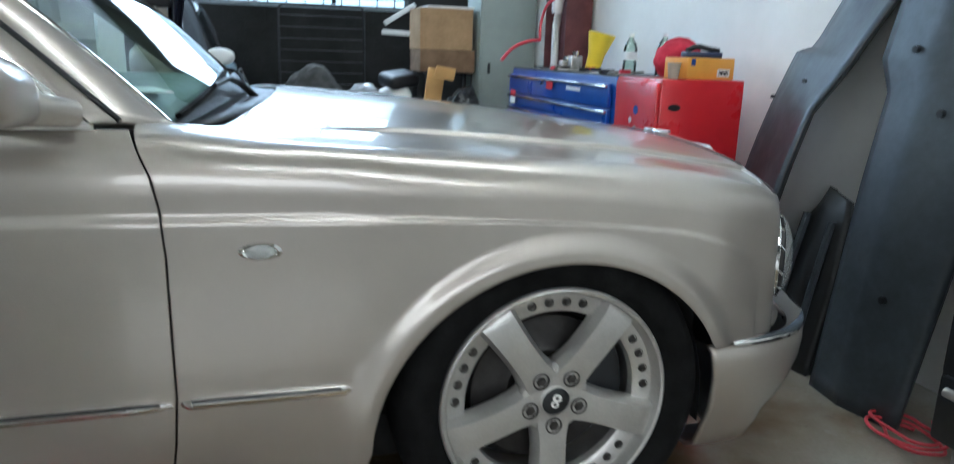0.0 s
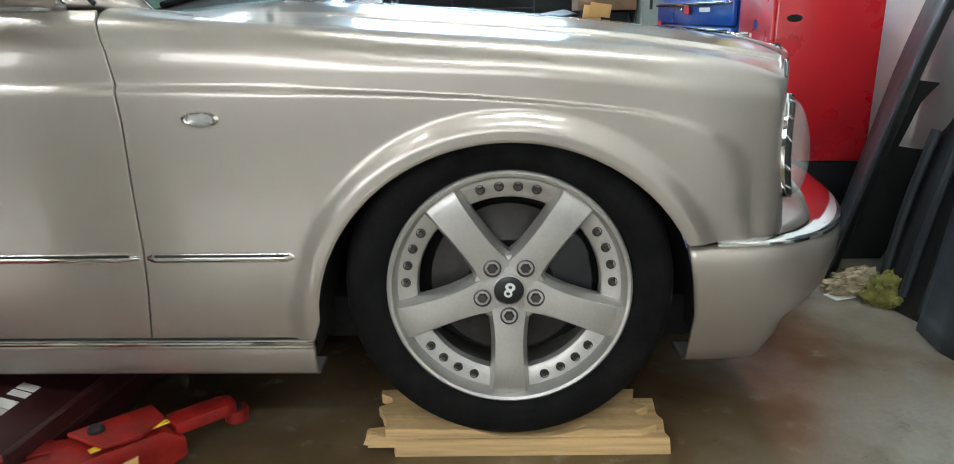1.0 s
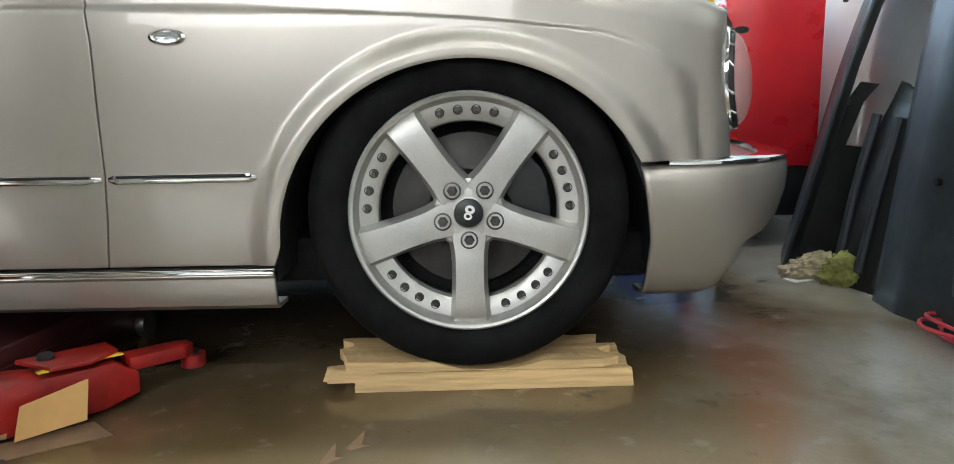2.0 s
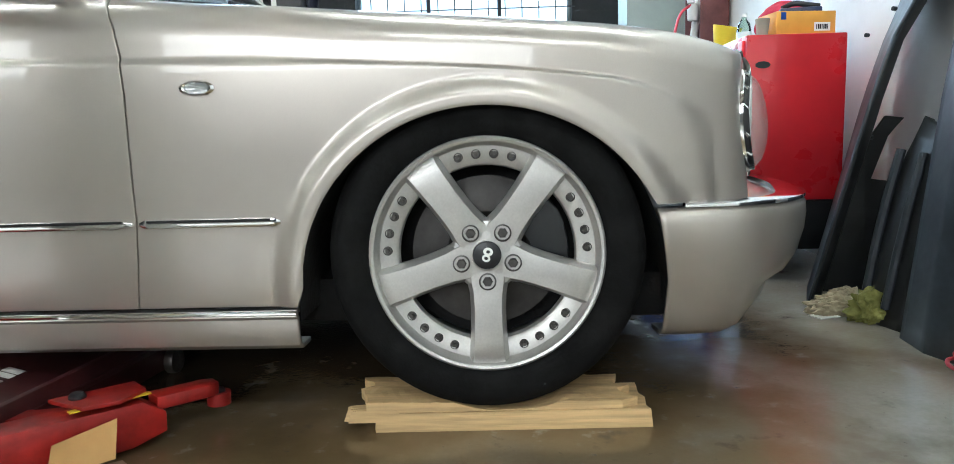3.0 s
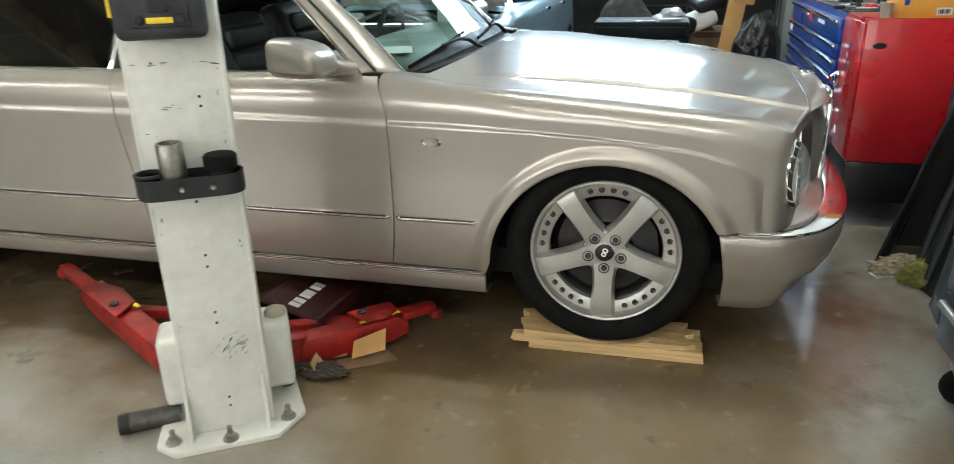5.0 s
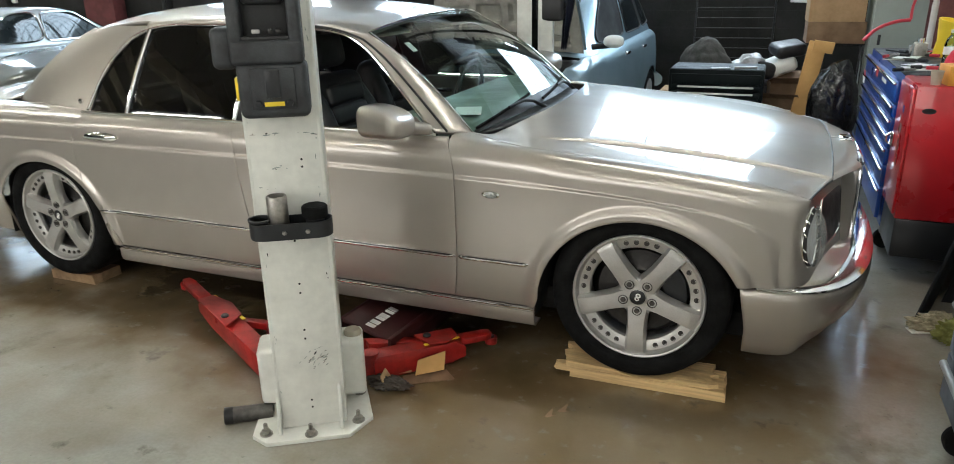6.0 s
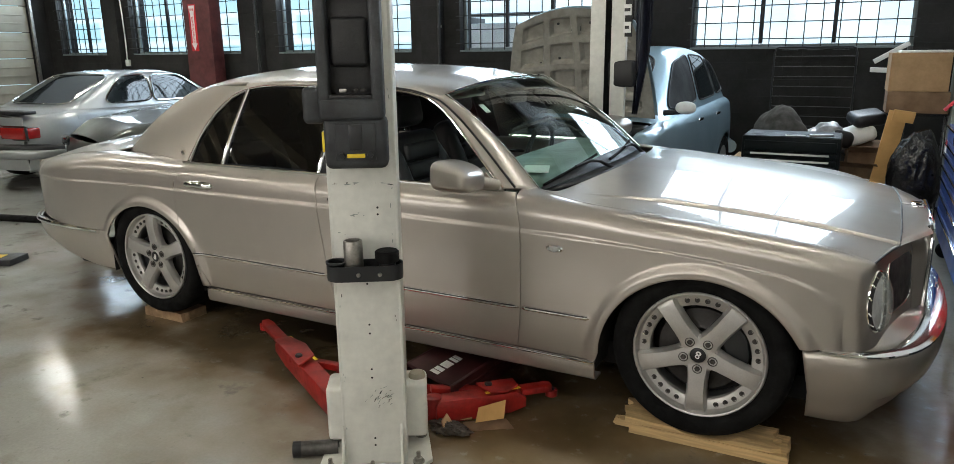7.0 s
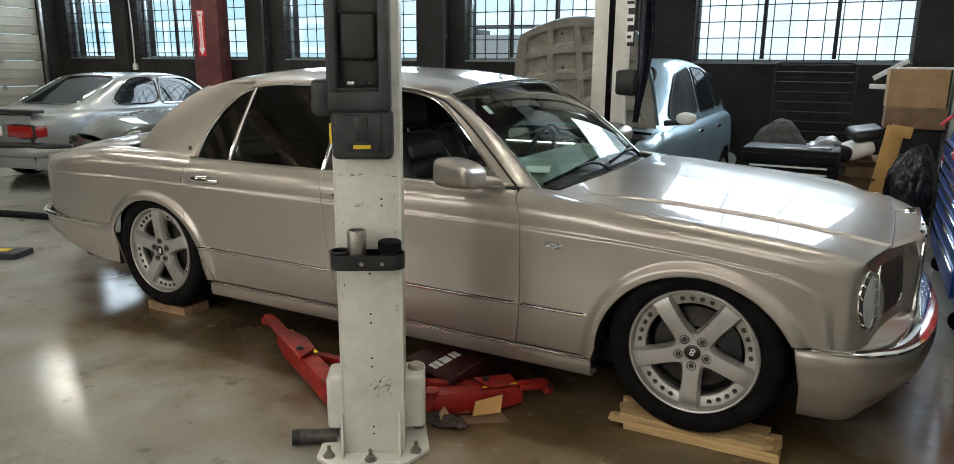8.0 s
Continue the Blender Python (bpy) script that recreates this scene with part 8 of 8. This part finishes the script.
        rows = [[bm.verts.new(at(r, k, 0.006)) for k in range(n)] for r in rings[1:]]
        mid_v = bm.verts.new(at(0, 0, 0.006))
        for k in range(n):
            bm.faces.new((mid_v, rows[0][k], rows[0][(k + 1) % n]))
            for a, b in zip(rows, rows[1:]):
                bm.faces.new((a[k], b[k], b[(k + 1) % n], a[(k + 1) % n]))
        g = part(name, bm, mt, car, angle=80)
        part("trim", tube([at(1.0, k, 0.007) for k in range(n)], P.get("trim_r", 0.009), 6, close=True), P["trim"], g)
    for sgn in (1, -1):
        for name, quad, mt, corner in P["panes"]:
            rounded_pane(name, quad, lambda x, z, lift: on_side(x, z, sgn, lift), mt, corner)
    for name, x0, x1, s0, s1 in P["screens"]:
        rounded_pane(name, [(x0, -s0), (x0, s0), (x1, s1), (x1, -s1)], on_top, FAR_GLASS, 6.0)
    part("cabin_floor", box_bm((bx1 - bx0, 2 * W - 0.4, 0.06), ((bx0 + bx1) / 2, 0, 0.55), 0.01), UNDERSIDE, car)
    for sx in (-0.55, 0.25):
        for sy in (-0.38, 0.38):
            part("seat", box_bm((0.16, 0.48, 0.62), (0, 0, 0), 0.06, m=pose((bx0 + bx1) / 2 + sx, sy, 0.90, 0, -12, 0), seg=3), LEATHER, car)
    part("underbody", box_bm((L - 0.3, 2 * W - 0.3, 0.14), (0, 0, P["floor"] + 0.06), 0.03), UNDERSIDE, car)
    for cx in wheels:
        for sy in (1, -1):
            wl = part("wheel", lathe([(R * 0.6, 0.0), (R * 0.9, -0.01), (R, 0.03), (R, 0.18), (R * 0.6, 0.19)], 36, pose(cx, -(W - 0.02), R) if sy < 0 else pose(cx, W - 0.02, R, 0, 0, 180), close=True), RUBBER, car)
            rm = lathe([(0.0, 0.015), (R * 0.18, 0.01), (R * 0.25, 0.03), (R * 0.52, 0.03), (R * 0.58, 0.0), (R * 0.62, 0.0), (R * 0.62, 0.12), (0, 0.12)], 36, pose(cx, -(W - 0.02), R) if sy < 0 else pose(cx, W - 0.02, R, 0, 0, 180))
            part("rim", rm, ALLOY, wl)
    for sy in (1, -1) if P.get("mirrors", True) else ():
        bm = bmesh.new()
        bmesh.ops.create_uvsphere(bm, u_segments=18, v_segments=12, radius=1)
        for v in bm.verts:
            v.co = Vector((math.copysign(abs(v.co.x) ** 0.8, v.co.x) * 0.05, v.co.y * 0.09, math.copysign(abs(v.co.z) ** 0.8, v.co.z) * 0.055))
        bmesh.ops.translate(bm, vec=(bx1 - P.get("mirror_back", 0.45), sy * (W + 0.07), P["mirror_z"]), verts=bm.verts)
        mi = part("door_mirror", bm, P.get("mirror_mat", paint), car)
        part("mirror_arm", tube([(bx1 - P.get("mirror_back", 0.45), sy * (W - 0.12), P["mirror_z"] - 0.05), (bx1 - P.get("mirror_back", 0.45), sy * (W + 0.04), P["mirror_z"] - 0.03)], 0.025, 8), BLACK_PLASTIC, mi)
    return car


coupe = side_car("coupe_car", pose(-8.89, 4.22, 0, 0, 0, 95), "older silver coupe with red tail lamps and a dark boot spoiler", BMW_PAINT, dict(
    length=4.2, width=1.73, floor=0.24, tyre=0.31, wheels=(-1.20, 1.25), bumper=0.47, bumper_mat=BMW_PAINT, bumper_label="silver bumper",
    deck=[(-2.1, 0.88), (-1.35, 0.93), (-0.9, 0.92), (0.9, 0.91), (1.3, 0.90), (2.1, 0.68)], tumble=0.17, trim=CHROME, trim_r=0.012, round=9.0,
    line=[(-1.50, 0.93), (-1.28, 1.04), (-1.0, 1.175), (-0.74, 1.295), (-0.62, 1.33), (-0.35, 1.352), (-0.1, 1.36), (0.2, 1.345), (0.38, 1.31), (0.75, 1.14), (1.0, 1.01), (1.18, 0.90)],
    panes=[("quarter_glass", [(-1.06, 0.965), (-0.27, 0.955), (-0.22, 1.30), (-0.66, 1.285)], FAR_GLASS, 4.5), ("door_glass", [(-0.25, 0.95), (0.86, 0.95), (0.40, 1.285), (-0.16, 1.295)], FAR_GLASS, 9.0)],
    screens=[("rear_screen", -1.42, -0.71, 0.93, 0.90), ("windscreen", 1.08, 0.48, 0.93, 0.88)], mirror_z=0.96))
for sy in (1, -1):
    lm = part("tail_lamp", box_bm((0.10, 0.42, 0.14), (-2.12, sy * 0.52, 0.70), 0.02), TAIL_RED, coupe, "wide red tail lamp")
    part("tail_lamp_side", box_bm((0.17, 0.06, 0.13), (-2.055, sy * 0.722, 0.70), 0.02), TAIL_RED, lm)
    part("chrome_edge", tube([(-2.17, sy * 0.30, 0.785), (-2.15, sy * 0.74, 0.785)], 0.008, 6), CHROME, lm)
part("number_plate", box_bm((0.012, 0.50, 0.11), (-2.185, 0, 0.70), 0.003), SIGN_WHITE, coupe, "plain pale number plate")
part("spoiler", box_bm((0.16, 1.42, 0.04), (-2.03, 0, 0.93), 0.015), BLACK_PLASTIC, coupe, "black rubber boot spoiler")
part("bumper_strip", tube([(-1.80, -0.872, 0.50), (-2.09, -0.775, 0.53), (-2.21, -0.43, 0.53), (-2.225, 0, 0.53), (-2.21, 0.43, 0.53), (-2.09, 0.775, 0.53)], 0.048, 10, smooth=2), BLACK_PLASTIC, coupe, "black rubber bumper strip")
part("fuel_flap", box_bm((0.16, 0.01, 0.13), (-1.45, -0.842, 0.80), 0.02), BMW_PAINT, coupe)
part("tail_garnish", box_bm((0.03, 1.5, 0.17), (-2.135, 0, 0.70), 0.01), BLACK_METAL, coupe, "black panel between the tail lamps")
part("side_strip", box_bm((3.6, 0.02, 0.05), (0.0, -0.868, 0.56), 0.006), BLACK_PLASTIC, coupe, "black rubbing strip")

hatch = side_car("hatchback_car", pose(-1.77, 4.66, 0, 0, 0, -92.5), "pale blue hatchback with its bonnet propped open", SUV_PAINT, dict(
    length=3.55, width=1.72, floor=0.26, tyre=0.31, wheels=(-1.15, 1.15), bumper=0.45, bumper_mat=SUV_PAINT, bumper_label="body-coloured bumper", open_bonnet=True, base=(-1.72, 1.12),
    deck=[(-1.78, 1.0), (-1.4, 1.03), (0.3, 0.98), (0.95, 0.96), (1.5, 0.90), (1.78, 0.72)], tumble=0.20, trim=BLACK_PLASTIC, trim_r=0.008, round=8.0,
    line=[(-1.77, 1.0), (-1.68, 1.20), (-1.52, 1.38), (-1.30, 1.49), (-0.9, 1.565), (-0.4, 1.595), (0.0, 1.58), (0.22, 1.53), (0.6, 1.30), (0.9, 1.10), (1.12, 0.955)],
    # lowered front window: a dark sheet stands for the shaded inside
    panes=[("quarter_glass", [(-1.50, 1.12), (-1.02, 1.07), (-1.0, 1.46), (-1.22, 1.42)], FAR_GLASS, 6.0), ("rear_door_glass", [(-0.97, 1.07), (-0.30, 1.05), (-0.38, 1.51), (-0.92, 1.48)], FAR_GLASS, 10.0), ("front_door_dark_sheet", [(-0.20, 1.05), (0.70, 1.03), (0.20, 1.44), (-0.28, 1.51)], UNDERSIDE, 9.0)],
    screens=[("rear_screen", -1.73, -1.48, 0.84, 0.8), ("windscreen", 1.05, 0.26, 0.90, 0.84)], mirror_z=1.07, mirror_back=0.18, mirror_mat=WHITE_PLASTIC))
for x, z in ((-0.62, 0.90), (0.12, 0.90)):
    part("door_handle", box_bm((0.16, 0.03, 0.03), (x, 0.868, z), 0.01), CHROME, hatch)


def open_bonnet():
    """The raised bonnet: an outer skin and a pressed inner frame with recesses."""
    M = hatch.matrix_world @ pose(0.98, 0, 1.02, 0, -74, 0)
    def outline(u, v):
        s = 2 * v - 1
        w = 0.72 - 0.10 * u - 0.08 * u ** 3
        return Vector((u * (0.95 - 0.13 * s * s), s * w, 0.05 * math.sin(u * 2.4) - 0.05 * s * s))
    sk = sheet("raised_bonnet", lambda u, v: tuple(M @ outline(u, v)), spaced(12), spaced(16), SUV_PAINT, hatch, 0.01, "bonnet propped open, bare grey underside", middle=tuple(M @ Vector((0.4, 0, -1))))
    sk.matrix_parent_inverse = hatch.matrix_world.inverted()
    grey = material("grey_primer_underside", (0.30, 0.285, 0.25), 0.45, 0.15, vary=0.25, scale=9, bump=0.1)
    def under(u, v):
        p = outline(u, v)
        s = 2 * v - 1
        d = 0.09
        for u0, u1, cols in ((0.05, 0.17, 4), (0.22, 0.43, 4), (0.48, 0.69, 4), (0.74, 0.93, 4)):
            if u0 < u < u1:
                k = (s + 1) / 2 * 1.12 - 0.06
                f = (k * cols) % 1.0
                inside = min(ease(u0, u0 + 0.03, u), 1 - ease(u1 - 0.03, u1, u), ease(0.10, 0.17, f), 1 - ease(0.83, 0.90, f), ease(0.0, 0.04, k), 1 - ease(0.96, 1.0, k))
                edge = 4 * inside * (1 - inside)
                d += 0.012 * edge - 0.045 * inside
        return tuple(M @ (p - Vector((0, 0, d))))
    un = sheet("inner_frame", under, [i / 60 for i in range(61)], [i / 90 for i in range(91)], grey, sk, 0.0, "pressed grey inner frame with recesses", middle=tuple(M @ Vector((0.4, 0, 1))), angle=40)
    for u, v in ((0.80, 0.5), (0.80, 0.30), (0.80, 0.70), (0.86, 0.36), (0.86, 0.62), (0.5, 0.22), (0.53, 0.36), (0.46, 0.55), (0.5, 0.68), (0.52, 0.8), (0.2, 0.25), (0.2, 0.45), (0.17, 0.62), (0.22, 0.76)):
        o = part("latch_hole", box_bm((0.05 if v == 0.5 else 0.022, 0.09 if v == 0.5 else 0.022, 0.02), (0, 0, 0), 0.006, m=M @ Matrix.Translation(outline(u, v) - Vector((0, 0, 0.052)))), BLACK_METAL, sk)
    st = part("prop_rod", tube([tuple(M @ Vector((0.0, -0.55, -0.05))), tuple(M @ Vector((0.45, -0.52, -0.03)))], 0.006, 6), STEEL, hatch)
    st.matrix_parent_inverse = hatch.matrix_world.inverted()

    for name, mt, size, at, lab in (("engine_cover", BLACK_PLASTIC, (0.34, 0.62, 0.12), (1.32, 0.02, 0.83), "black engine cover"), ("battery", BLACK_METAL, (0.20, 0.26, 0.18), (1.22, 0.56, 0.84), "black battery"), ("reservoir", WHITE_PLASTIC, (0.14, 0.18, 0.15), (1.24, -0.56, 0.86), "white coolant reservoir"), ("filter_housing", GREY_PLASTIC, (0.28, 0.24, 0.14), (1.46, 0.48, 0.82), "grey air filter housing"), ("slam_panel", SUV_PAINT, (0.10, 1.30, 0.06), (1.66, 0, 0.80), "bare front cross panel")):
        part(name, box_bm(size, at, 0.03, seg=3), mt, hatch, lab)
    r = random.Random(12)
    for k in range(9):
        y0, y1 = r.uniform(-0.6, 0.6), r.uniform(-0.6, 0.7)
        part("engine_hose", tube([(1.10, y0, 0.86), (r.uniform(1.2, 1.35), (y0 + y1) / 2, r.uniform(0.92, 1.02)), (r.uniform(1.4, 1.6), y1, 0.84)], r.uniform(0.009, 0.02), 8, smooth=2), STEEL if k % 3 == 0 else BLACK_PLASTIC, hatch)


open_bonnet()
low_car = side_car("parked_car", pose(-5.95, 4.0, 0, 0, 0, -110), "low dark grey-green car with a glossy bonnet, parked behind", DARK_PAINT, dict(
    length=4.3, width=1.72, floor=0.2, tyre=0.31, wheels=(-1.25, 1.25), bumper=0.45, bumper_mat=DARK_PAINT, bumper_label="body-coloured bumper", base=(-1.4, 0.75), mirrors=False,
    deck=[(-2.15, 0.86), (-1.3, 0.98), (0.6, 1.0), (1.3, 0.96), (1.9, 0.87), (2.15, 0.72)], tumble=0.20, trim=BLACK_PLASTIC,
    line=[(-1.4, 0.98), (-1.0, 1.12), (-0.6, 1.19), (-0.2, 1.20), (0.15, 1.16), (0.5, 1.06), (0.75, 0.99)],
    panes=[("door_glass", [(-0.8, 1.0), (0.40, 1.0), (0.1, 1.13), (-0.6, 1.15)], FAR_GLASS, 6.0)],
    screens=[("rear_screen", -1.3, -0.75, 0.85, 0.8), ("windscreen", 0.68, 0.15, 0.88, 0.82)], mirror_z=0.95))
for sy in (1, -1):
    part("headlamp", box_bm((0.14, 0.36, 0.12), (2.13, sy * 0.55, 0.66), 0.04, seg=3), FAR_GLASS, low_car, "dark glass headlamp")
